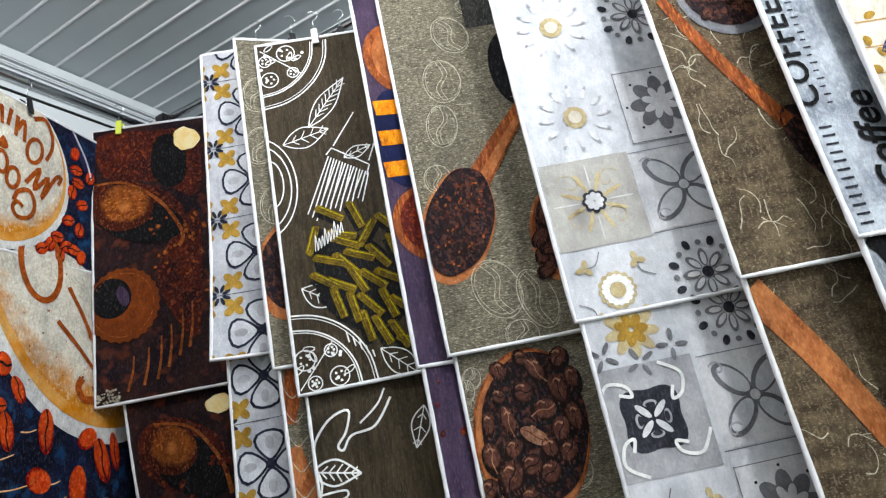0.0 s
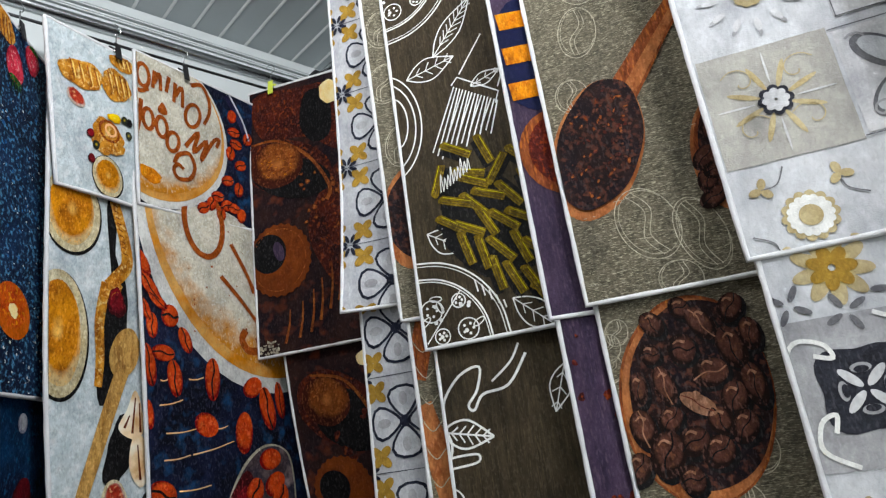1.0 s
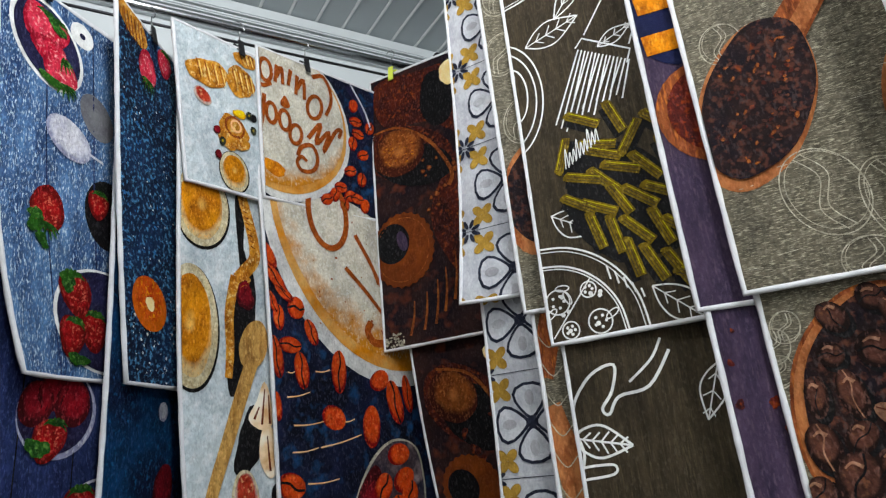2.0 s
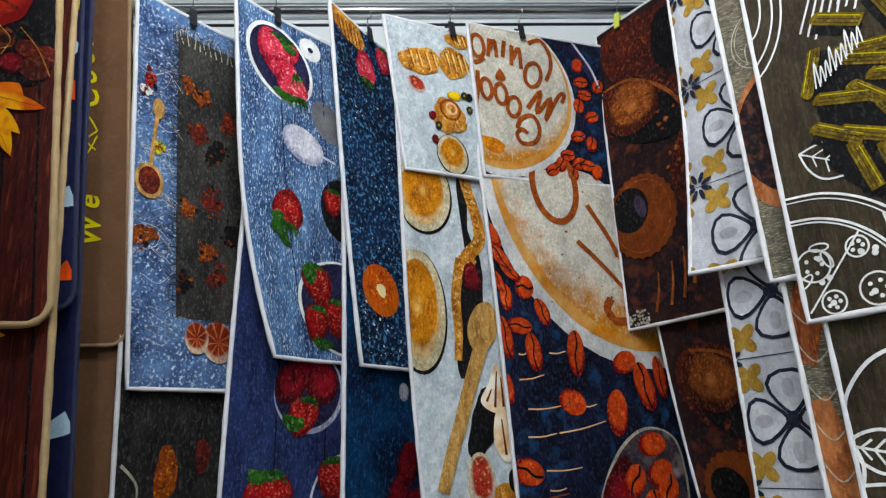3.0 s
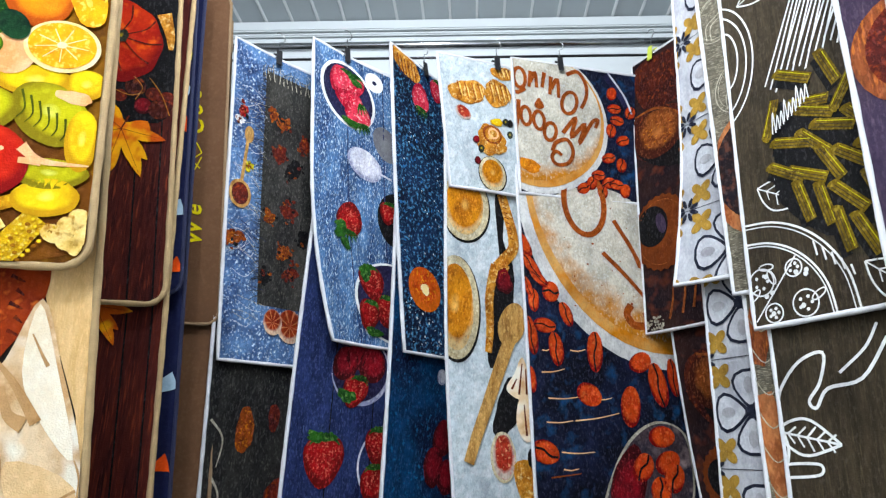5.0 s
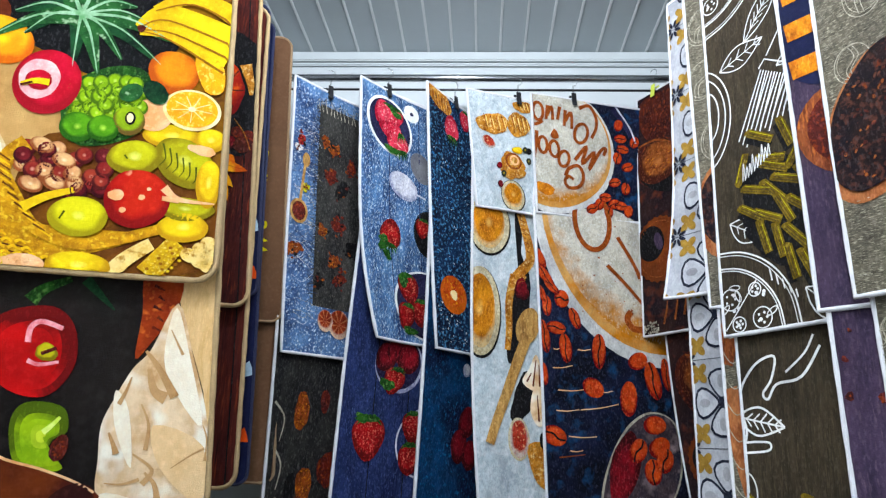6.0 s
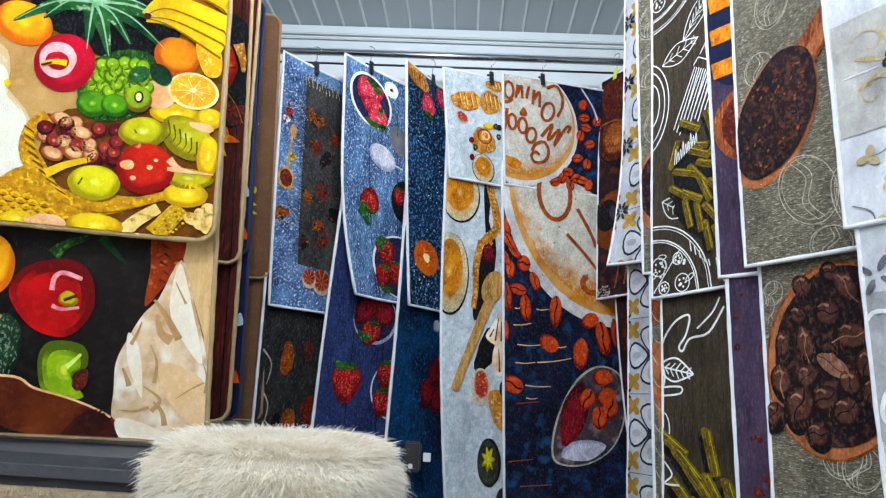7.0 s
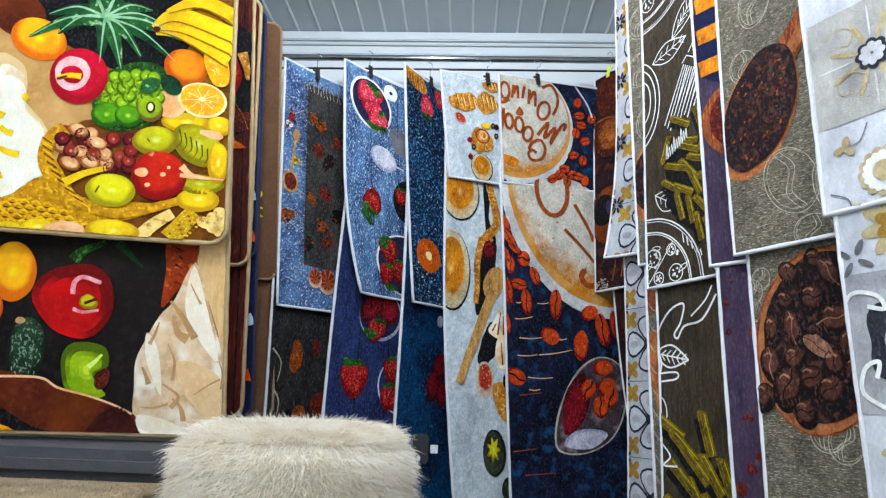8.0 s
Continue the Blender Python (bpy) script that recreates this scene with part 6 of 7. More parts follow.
def tile_bloom(r, u, v, s):
    r.field("printed_ground", u - s * 0.47, v - s * 0.47, u + s * 0.47, v + s * 0.47, LIGHT_PETAL, 1)
    petals(r, "printed_petal", u, v, 8, 0.012, s * 0.36, 0.015, MID_GREY, 2)
    petals(r, "printed_petal", u, v, 8, 0.006, s * 0.22, 0.008, LIGHT_PETAL, 3, 22)
    for q in (-0.46, 0.46):
        r.band("printed_joint", [(u - s * 0.47, v + s * q), (u + s * 0.47, v + s * q)], 0.0016, MID_GREY, 2, smooth=False)
        r.band("printed_joint", [(u + s * q, v - s * 0.47), (u + s * q, v + s * 0.47)], 0.0016, MID_GREY, 2, smooth=False)
    for k in range(8):
        r.blob("printed_dot", u + s * 0.40 * math.cos(k * 0.785), v + s * 0.40 * math.sin(k * 0.785), 0.003, 0.003, DARK_GREY, 2, n=8, rings=1)


def tile_sun(r, u, v, s):
    petals(r, "printed_arrow", u, v, 12, s * 0.24, s * 0.36, 0.005, LIGHT_PETAL, 2)
    petals(r, "printed_arrow", u, v, 12, s * 0.33, s * 0.40, 0.003, SOFT_GREY, 2)
    petals(r, "printed_petal", u, v, 10, 0.008, s * 0.13, 0.009, GOLD, 2)
    r.blob("printed_eye", u, v, 0.014, 0.014, CREAM_TILE, 3)


def tile_dark(r, u, v, s):
    r.field("printed_ground", u - s * 0.5, v - s * 0.5, u + s * 0.5, v + s * 0.5, SOFT_GREY, 1)
    r.blob("printed_plate", u, v, s * 0.30, s * 0.30, DARK_GREY, 2, 45, n=40, lobes=4, lobe=0.13)
    petals(r, "printed_petal", u, v, 4, 0.004, s * 0.2, 0.006, LIGHT_PETAL, 3, 45)
    petals(r, "printed_petal", u, v, 4, 0.02, s * 0.17, 0.013, SOFT_GREY, 3)
    petals(r, "printed_petal", u, v, 4, 0.02, s * 0.15, 0.009, DARK_GREY, 4)
    for k in range(4):
        a = radians(45 + 90 * k)
        p, q = Vector((u, v)) + Vector((math.cos(a), math.sin(a))) * s * 0.36, Vector((-math.sin(a), math.cos(a)))
        r.band("printed_scroll", [p - q * s * 0.22 + Vector((math.cos(a), math.sin(a))) * 0.02, p + Vector((math.cos(a), math.sin(a))) * 0.028, p + q * s * 0.10, p + q * s * 0.06 - Vector((math.cos(a), math.sin(a))) * 0.02, p + q * s * 0.0], 0.006, WHITE_LINE, 3)


tile_sun(grey, 0.11, 0.25, 0.19)
tile_star(grey, 0.29, 0.25, 0.19)
tile_sun(grey, 0.107, 0.465, 0.19)
tile_bloom(grey, 0.287, 0.465, 0.175)
tile_compass(grey, 0.097, 0.649, 0.185)
tile_four(grey, 0.276, 0.650, 0.175)
tile_daisy(grey, 0.092, 0.829, 0.17)
tile_star(grey, 0.265, 0.829, 0.18)
tile_daisy(grey, 0.11, 0.08, 0.17)
tile_four(grey, 0.285, 0.08, 0.18)
petals(grey2, "printed_bloom", 0.085, 0.895, 9, 0.008, 0.052, 0.010, GOLD, 1, 10)
petals(grey2, "printed_bloom", 0.085, 0.895, 7, 0.004, 0.032, 0.009, MUSTARD, 2, 0)
for u, v in ((0.02, 0.935), (0.085, 0.955), (0.15, 0.935)):
    petals(grey2, "printed_sprig", u, v, 4, 0.006, 0.030, 0.0045, MID_GREY, 2, -90 - 70 + u * 500)
tile_star(grey2, 0.275, 0.89, 0.18)
tile_dark(grey2, 0.080, 1.055, 0.195)
tile_four(grey2, 0.27, 1.05, 0.17)
tile_daisy(grey2, 0.09, 1.25, 0.17)
tile_bloom(grey2, 0.27, 1.24, 0.17)
tile_compass(grey2, 0.09, 1.44, 0.19)
# brown burlap
for r, v0, v1, n in ((root, 0.30, 0.86, 46), (root2, 0.88, 1.5, 40)):
    for k in range(n):
        u, v = RND.uniform(0.02, 0.30), RND.uniform(v0, v1)
        pts = [(u, v)]
        a = RND.uniform(0, 6.28)
        for _ in range(4):
            a += RND.uniform(-0.9, 0.9)
            pts.append((pts[-1][0] + 0.014 * math.cos(a), pts[-1][1] + 0.018 * math.sin(a)))
        r.band("printed_root", pts, 0.0024, CREAM_LINE, 1, 0.001)
root.band("printed_handle", [(0.03, 0.31), (0.06, 0.385), (0.10, 0.47), (0.15, 0.56), (0.18, 0.61)], 0.020, RED_WOOD, 2, 0.034)
root.blob("printed_spoon", 0.22, 0.66, 0.045, 0.09, GROUND_COFFEE, 2, -25)
root.blob("printed_bowl", 0.16, 0.31, 0.10, 0.105, MID_GREY, 2)
root.blob("printed_bowl", 0.16, 0.305, 0.086, 0.090, GROUND_COFFEE, 3)
for k in range(16):
    bean(root, 0.16 + RND.uniform(-0.06, 0.06), 0.31 + RND.uniform(-0.06, 0.06), 0.012, 0.018, RND.uniform(0, 180), BEAN_BROWN, CHAR, 4)
root2.band("printed_handle", [(0.0, 0.88), (0.035, 0.94), (0.08, 1.02), (0.13, 1.13), (0.18, 1.24)], 0.055, ORANGE_WOOD, 2, 0.042)
# lettering
news.words("printed_letters", "COFFEE", 0.035, 0.62, 0.062, CHAR, 2, -90, 0.0, 1.05, 0.001)
news.words("printed_letters", "Coffee", 0.125, 0.80, 0.072, CHAR, 2, -90, 0.2, 1.0, 0.0016)
for k in range(17):
    y = 0.36 + 0.016 * k
    news.band("printed_bar", [(0.045, y), (0.045 + 0.010 + 0.004 * (k % 2), y)], 0.0028, DARK_GREY, 1, smooth=False)
for k in range(26):
    y = 0.30 + 0.021 * k
    news.band("printed_bar", [(0.14, y), (0.165 + 0.006 * (k % 3), y + 0.004)], 0.006, CHAR, 1, smooth=False)
for k in range(12):
    y = 0.66 + 0.016 * k
    news.band("printed_bar", [(0.012, y), (0.035, y)], 0.004, DARK_GREY, 1, smooth=False)
for k in range(26):
    y = 0.88 + 0.021 * k
    news2.band("printed_bar", [(0.08 + 0.02 * (k % 2), y), (0.12, y + 0.004)], 0.006, CHAR, 1, smooth=False)
news2.blob("printed_cup", 0.07, 0.88, 0.07, 0.04, CHAR, 1, 20, 0.2)
brick.band("printed_chevron", [(0.09, 0.50), (0.035, 0.56), (0.10, 0.60)], 0.012, DENIM_DARK, 1, smooth=False)
for k in range(18):
    brick.band("printed_joint", [(0.0, 0.05 * k), (0.4, 0.05 * k)], 0.002, TAN_WOOD, 1, smooth=False)
scatter(brick, "printed_flower", MUSTARD, 12, 0.0, 0.3, 0.1, 0.85, 0.006, 0.014)
# lettered brown rug
cook.words("printed_letters", "We", 0.555, 0.662, 0.056, LETTER_YELLOW, 1, -93, 0.25, 1.5, 0.0010)
cook.words("printed_letters", "Cook", 0.549, 0.388, 0.056, LETTER_YELLOW, 1, -96, 0.25, 1.35, 0.0010)
for pts in ([(0.546, 0.433), (0.527, 0.403), (0.503, 0.418), (0.522, 0.450), (0.543, 0.472)], [(0.546, 0.443), (0.528, 0.481), (0.506, 0.496), (0.509, 0.468), (0.546, 0.433)]):
    cook.band("printed_heart", pts, 0.0028, LETTER_YELLOW, 1)
# wedges
for a, b, m in (((0.545, 0.226), (0.596, 0.281), WEDGE_LIME), ((0.543, 0.327), (0.596, 0.361), WEDGE_BLUE), ((0.541, 0.434), (0.594, 0.433), WEDGE_RED), ((0.546, 0.636), (0.596, 0.618), WEDGE_BLUE), ((0.574, 0.751), (0.598, 0.739), WEDGE_RED), ((0.552, 0.199), (0.602, 0.162), WEDGE_BLUE)):
    wedge.band("printed_wedge", [a, b], 0.012, m, 1, 0.036, smooth=False)
wedge.band("printed_wedge", [(0.548, 0.764), (0.574, 0.751)], 0.008, WHITE_LINE, 1, 0.020, smooth=False)
for a, b, m in (((0.543, 0.982), (0.596, 0.958), WEDGE_BLUE), ((0.565, 1.124), (0.593, 1.113), WEDGE_RED), ((0.549, 0.805), (0.555, 0.787), WEDGE_BLUE)):
    wedge2.band("printed_wedge", [a, b], 0.012, m, 1, 0.036, smooth=False)
# pumpkin
for x in (0.33, 0.38, 0.43, 0.475, 0.53, 0.575):
    for r in (pump, pump2):
        r.band("printed_board_joint", [(x, 0.0), (x + 0.004, r.H)], 0.0035, CHAR, 1, smooth=False)
pump.patch("printed_shade", [(0.398, 0.176), (0.600, 0.178), (0.595, 0.433), (0.534, 0.474), (0.457, 0.456), (0.399, 0.486)], CHAR, 1)
pump.blob("printed_pumpkin", 0.487, 0.303, 0.0833, 0.0881, PUMPKIN, 2, n=54, lobes=9, lobe=0.02)
for k in range(9):
    a = radians(5 + 40 * k)
    q = (0.488, 0.296)
    pump.band("printed_rib", [(q[0] + 0.014 * math.cos(a), q[1] + 0.012 * math.sin(a)), (q[0] + 0.055 * math.cos(a + 0.12), q[1] + 0.045 * math.sin(a + 0.12)), (q[0] + 0.082 * math.cos(a), q[1] + 0.074 * math.sin(a))], 0.0022, SPICE_DARK, 3, 0.004)
pump.blob("printed_stem", 0.490, 0.294, 0.0149, 0.0144, OLIVE, 4, 0, 0.25)
for q, s, m in (((0.420, 0.408), 0.014, SPICE_DARK), ((0.436, 0.400), 0.016, COCOA_RED), ((0.455, 0.436), 0.019, BERRY_DARK), ((0.430, 0.442), 0.012, BERRY_DARK), ((0.540, 0.438), 0.017, BERRY_DARK), ((0.524, 0.399), 0.020, COCOA_RED), ((0.570, 0.443), 0.020, COCOA_RED), ((0.557, 0.411), 0.014, SPICE_DARK), ((0.414, 0.462), 0.013, BERRY_DARK), ((0.472, 0.400), 0.015, COCOA_RED), ((0.584, 0.422), 0.018, SPICE_DARK), ((0.496, 0.420), 0.013, SPICE_DARK)):
    pump.blob("printed_berry", q[0], q[1], s, s, m, 2)
for pts in ([(0.521, 0.378), (0.537, 0.400), (0.525, 0.426)], [(0.486, 0.409), (0.515, 0.418), (0.540, 0.410)], [(0.433, 0.381), (0.447, 0.403), (0.438, 0.419)], [(0.550, 0.378), (0.574, 0.411), (0.591, 0.454)]):
    pump.band("printed_twig", pts, 0.0016, CROISSANT, 3)
pump.band("printed_gourd", [(0.571, 0.235), (0.584, 0.280), (0.587, 0.313)], 0.030, CROISSANT, 3, 0.008)


LEAF_TIPS = [(-100, 1.0), (-84, 0.72), (-76, 0.80), (-62, 0.36), (-50, 0.66), (-42, 1.0), (-30, 0.66), (-24, 0.76), (-8, 0.36), (6, 0.62), (14, 0.82), (26, 0.52), (48, 0.50), (70, 0.20), (90, 0.14), (110, 0.20), (132, 0.50), (154, 0.52), (166, 0.82), (174, 0.62), (188, 0.36), (204, 0.76), (210, 0.66), (222, 1.0), (230, 0.66), (242, 0.36), (250, 0.76)]


def maple(r, u, v, s, rot, layer=3):
    r.jagged("printed_leaf", u, v, s, LEAF_TIPS, MAPLE, layer, rot)
    for a, q in ((-100, 0.9), (-42, 0.9), (14, 0.7), (166, 0.7), (222, 0.9)):
        b = radians(a + rot)
        r.band("printed_vein", [(u, v), (u + s * q * math.cos(b), v + s * q * math.sin(b))], s * 0.012, SPICE_DARK, layer + 1, s * 0.004)
    b = radians(90 + rot)
    r.band("printed_stalk", [(u, v), (u + s * 0.3 * math.cos(b), v + s * 0.3 * math.sin(b))], s * 0.03, SPICE_DARK, layer + 1)


maple(pump, 0.503, 0.490, 0.104, 205)
maple(pump2, 0.477, 0.825, 0.082, 200)
# fruit basket
fruit.patch("printed_wall", [(0.127, 0.422), (0.170, 0.411), (0.263, 0.469), (0.336, 0.561), (0.306, 0.607), (0.266, 0.654), (0.240, 0.740), (0.158, 0.765)], WHEAT, 1)
fruit.patch("printed_shade", [(0.228, 0.306), (0.457, 0.259), (0.510, 0.373), (0.467, 0.450), (0.370, 0.475), (0.283, 0.441), (0.190, 0.389)], CHAR, 1)
fruit.patch("printed_shade", [(0.262, 0.612), (0.473, 0.577), (0.595, 0.709), (0.599, 0.807), (0.431, 0.831), (0.272, 0.738)], BASKET_SHADE, 1)
fruit.blob("printed_pot", 0.164, 0.377, 0.0484, 0.0508, LEATHER, 2, -20, 0.06)
fruit.blob("printed_peach", 0.206, 0.427, 0.0552, 0.0454, YELLOW_PEACH, 3, 20)
fruit.blob("printed_apple", 0.289, 0.498, 0.0558, 0.0626, APPLE_PINK, 4, 20, n=34)
fruit.blob("printed_apple_light", 0.276, 0.494, 0.0345, 0.0375, MILK_PINK, 5, 20, 0.05)
fruit.blob("printed_apple_pit", 0.276, 0.497, 0.0222, 0.0188, APPLE_PINK, 6, -10, 0.05)
fruit.band("printed_stem", [(0.248, 0.509), (0.271, 0.500), (0.294, 0.500)], 0.008, YELLOW_FRUIT, 7, 0.013)
fruit.band("printed_stem", [(0.248, 0.511), (0.267, 0.503)], 0.004, SPICE_DARK, 8)
for tip, w, lit in (((0.187, 0.425), 0.046, 1), ((0.222, 0.369), 0.05, 0), ((0.370, 0.471), 0.056, 1), ((0.327, 0.463), 0.050, 0), ((0.493, 0.391), 0.052, 1), ((0.427, 0.330), 0.045, 1), ((0.478, 0.440), 0.040, 0), ((0.284, 0.298), 0.06, 1), ((0.375, 0.284), 0.06, 0), ((0.241, 0.410), 0.044, 0), ((0.408, 0.438), 0.042, 1), ((0.462, 0.363), 0.040, 0)):
    c = (0.332, 0.359)
    mid = ((c[0] + tip[0]) / 2, (c[1] + tip[1]) / 2 - 0.014)
    fruit.band("printed_pineapple_leaf", [c, mid, tip], w, PINE_LEAF if lit else PINE_DARK, 3 + lit, 0.004)
    fruit.band("printed_leaf_edge", [c, (mid[0], mid[1] - 0.006), tip], w * 0.14, PINE_PALE, 5, 0.001)
for a, b, c, w in (((0.434, 0.372), (0.484, 0.333), (0.612, 0.373), 0.042), ((0.439, 0.375), (0.497, 0.361), (0.607, 0.403), 0.038), ((0.435, 0.377), (0.492, 0.377), (0.590, 0.431), 0.034), ((0.460, 0.333), (0.530, 0.296), (0.617, 0.334), 0.040)):
    fruit.band("printed_banana", [a, b, c], w * 0.5, YELLOW_FRUIT, 5, w)
    fruit.band("printed_banana_edge", [a, (b[0], b[1] + w * 0.4), (c[0], c[1] + w * 0.42)], 0.002, BASKET_DARK, 6, 0.005)
fruit.blob("printed_stem", 0.438, 0.373, 0.0082, 0.0065, SPICE_DARK, 7, 0, 0.2)
fruit.blob("printed_mango", 0.502, 0.452, 0.0472, 0.0414, PEACH, 4, 15, 0.03)
fruit.patch("printed_orange", [(0.538, 0.419), (0.586, 0.426), (0.592, 0.481), (0.560, 0.484)], ORANGE_FLESH, 5)
fruit.blob("printed_peach", 0.473, 0.535, 0.0348, 0.0354, PEACH_PALE, 5)
fruit.blob("printed_orange", 0.540, 0.524, 0.0519, 0.0396, RIND, 6, 8, n=34)
fruit.blob("printed_orange", 0.540, 0.523, 0.0460, 0.0345, ORANGE_FLESH, 7, 8, n=34)
fruit.blob("printed_orange_core", 0.540, 0.523, 0.0071, 0.0051, RIND, 8)
for k in range(9):
    a = k * 0.698 + 0.2
    q = (0.540, 0.523)
    fruit.band("printed_segment", [(q[0] + 0.008 * math.cos(a), q[1] + 0.006 * math.sin(a)), (q[0] + 0.036 * math.cos(a), q[1] + 0.026 * math.sin(a))], 0.0014, RIND, 8, smooth=False)
fruit.patch("printed_shade", [(0.316, 0.513), (0.386, 0.456), (0.455, 0.458), (0.472, 0.546), (0.417, 0.596), (0.339, 0.604)], LEAF_GREEN, 3)
for k in range(30):
    row, col = k // 6, k % 6
    q = (0.338, 0.482)
    fruit.blob("printed_grape", q[0] + 0.0205 * col + 0.010 * (row % 2) + RND.uniform(-0.004, 0.004), q[1] + 0.0150 * row + 0.012 * (3 - col) * (col < 3) * 0.4 + RND.uniform(-0.003, 0.003), 0.0145, 0.0150, GRAPE, 4 + k % 3, n=18)
fruit.blob("printed_leaf", 0.432, 0.502, 0.0219, 0.0165, PINE_LEAF, 8, -35)
fruit.blob("printed_leaf", 0.474, 0.497, 0.0256, 0.0192, PINE_DARK, 8, 45)
fruit.blob("printed_lime", 0.348, 0.577, 0.0302, 0.0285, LIME, 6)
fruit.blob("printed_lime", 0.391, 0.575, 0.0271, 0.0249, LIME, 7)
fruit.blob("printed_kiwi", 0.433, 0.556, 0.0275, 0.0276, KIWI, 7)
fruit.blob("printed_kiwi_ring", 0.435, 0.551, 0.0092, 0.0126, CHAR, 8)
fruit.blob("printed_kiwi_core", 0.435, 0.551, 0.0057, 0.0088, RIND, 9)
fruit.blob("printed_melon", 0.508, 0.577, 0.0511, 0.0227, YELLOW_FRUIT, 4)
fruit.blob("printed_lemon", 0.576, 0.580, 0.0283, 0.0228, YELLOW_FRUIT, 5)
fruit.blob("printed_flower", 0.563, 0.600, 0.0235, 0.0101, PEACH_PALE, 6, 15, 0.2)
fruit.blob("printed_squash", 0.533, 0.625, 0.0558, 0.0424, GREEN_YELLOW, 5, 38, 0.04)
for k in range(7):
    q = (0.495, 0.604)
    fruit.band("printed_stripe", [(q[0] + 0.012 * k, q[1] - 0.012 + 0.008 * k), (q[0] + 0.006 + 0.011 * k, q[1] + 0.015 + 0.007 * k), (q[0] - 0.004 + 0.012 * k, q[1] + 0.030 + 0.006 * k)], 0.0035, OLIVE_LINE, 6, 0.001)
fruit.blob("printed_lemon", 0.579, 0.663, 0.0222, 0.0448, YELLOW_FRUIT, 7)
fruit.blob("printed_pear", 0.448, 0.624, 0.0467, 0.0322, GREEN_YELLOW, 6, -8, 0.03)
fruit.band("printed_stem", [(0.432, 0.620), (0.437, 0.627)], 0.003, OLIVE_LINE, 7)
fruit.patch("printed_basket", [(0.137, 0.773), (0.217, 0.721), (0.235, 0.651), (0.269, 0.702), (0.328, 0.768), (0.483, 0.758), (0.418, 0.791), (0.321, 0.816), (0.143, 0.832)], BASKET, 2)
for i in range(7):
    for k in range(12):
        q = (0.156, 0.773)
        x, y = q[0] + 0.0215 * k + 0.010 * (i % 2), q[1] + 0.0105 * i + 0.0016 * k
        if k * 0.9 + 1 > 0 and y > q[1] + 0.001 and x - q[0] < 0.10 + 0.022 * i:
            fruit.band("printed_weave", [(x, y), (x + 0.008, y - 0.004), (x + 0.017, y + 0.002)], 0.0065, BASKET_LIGHT, 4, 0.003)
            fruit.band("printed_weave_gap", [(x + 0.001, y + 0.005), (x + 0.015, y + 0.007)], 0.0028, BASKET_SHADE, 3)
fruit.band("printed_basket_rim", [(0.271, 0.615), (0.243, 0.644), (0.238, 0.693), (0.267, 0.738), (0.318, 0.772), (0.390, 0.785), (0.505, 0.749)], 0.030, BASKET, 5, 0.018)
for k in range(16):
    a, b = (0.239, 0.645), (0.318, 0.772)
    f = k / 15
    x, y = a[0] + (b[0] - a[0]) * f * f, a[1] + (b[1] - a[1]) * f
    fruit.band("printed_twist", [(x - 0.010, y - 0.006), (x + 0.010, y + 0.006)], 0.003, BASKET_LIGHT if k % 2 else BASKET_SHADE, 6)
for k in range(40):
    q = (0.265, 0.620)
    x, y = 0.150 * RND.random(), 0.100 * RND.random()
    if y < 0.045 + 0.55 * x + 0.02:
        fruit.blob("printed_grape", q[0] + x, q[1] + y * (0.55 + 1.2 * (x / 0.15) * 0.4), 0.0155, 0.0155, (GRAPE_RED, GRAPE_RED, GRAPE_DARK, GRAPE_PALE)[k % 4], 4 + k % 3, n=18)
for q in ((0.296, 0.617), (0.322, 0.683), (0.285, 0.689), (0.333, 0.641)):
    fruit.blob("printed_grape", q[0], q[1], 0.021, 0.014, GRAPE_PALE, 6, 20)
fruit.band("printed_banana", [(0.277, 0.731), (0.313, 0.708), (0.356, 0.692)], 0.018, YELLOW_FRUIT, 6, 0.010)
fruit.blob("printed_tomato", 0.460, 0.699, 0.0566, 0.0524, TOMATO, 7, 0, 0.04, n=34)
for q, s in (((0.425, 0.695), 0.013), ((0.468, 0.696), 0.006), ((0.438, 0.721), 0.006), ((0.479, 0.680), 0.004)):
    fruit.blob("printed_gloss", q[0], q[1], s, s * 0.8, PEACH_PALE, 8, 0, 0.1)
fruit.blob("printed_apple", 0.367, 0.739, 0.0484, 0.0358, GREEN_APPLE_PALE, 7, 0, 0.02, n=34)
fruit.band("printed_stem", [(0.345, 0.731), (0.338, 0.746)], 0.003, OLIVE_LINE, 8)
fruit.blob("printed_squash", 0.543, 0.711, 0.0484, 0.0220, GREEN_YELLOW, 6, 0, 0.06)
fruit.blob("printed_squash", 0.541, 0.745, 0.0436, 0.0267, YELLOW_FRUIT, 6, 0, 0.05)
fruit.band("printed_leaf", [(0.592, 0.699), (0.531, 0.695), (0.504, 0.675)], 0.002, PEACH_PALE, 8, 0.016)
fruit.band("printed_leaf", [(0.531, 0.696), (0.502, 0.695)], 0.012, PEACH_PALE, 8, 0.008)
fruit.band("printed_corn", [(0.426, 0.836), (0.452, 0.806), (0.491, 0.777)], 0.030, CORN_PALE, 6, 0.022)
fruit.band("printed_corn", [(0.487, 0.832), (0.510, 0.802), (0.534, 0.771)], 0.042, CORN, 5, 0.034)
for i in range(4):
    for k in range(8):
        q = (0.488, 0.821)
        fruit.blob("printed_kernel", q[0] + 0.0095 * i + 0.006 * k, q[1] - 0.0065 * k + 0.003 * i, 0.0034, 0.0026, YELLOW_FRUIT if (i + k) % 3 else BASKET_DARK, 7, n=8, rings=1)
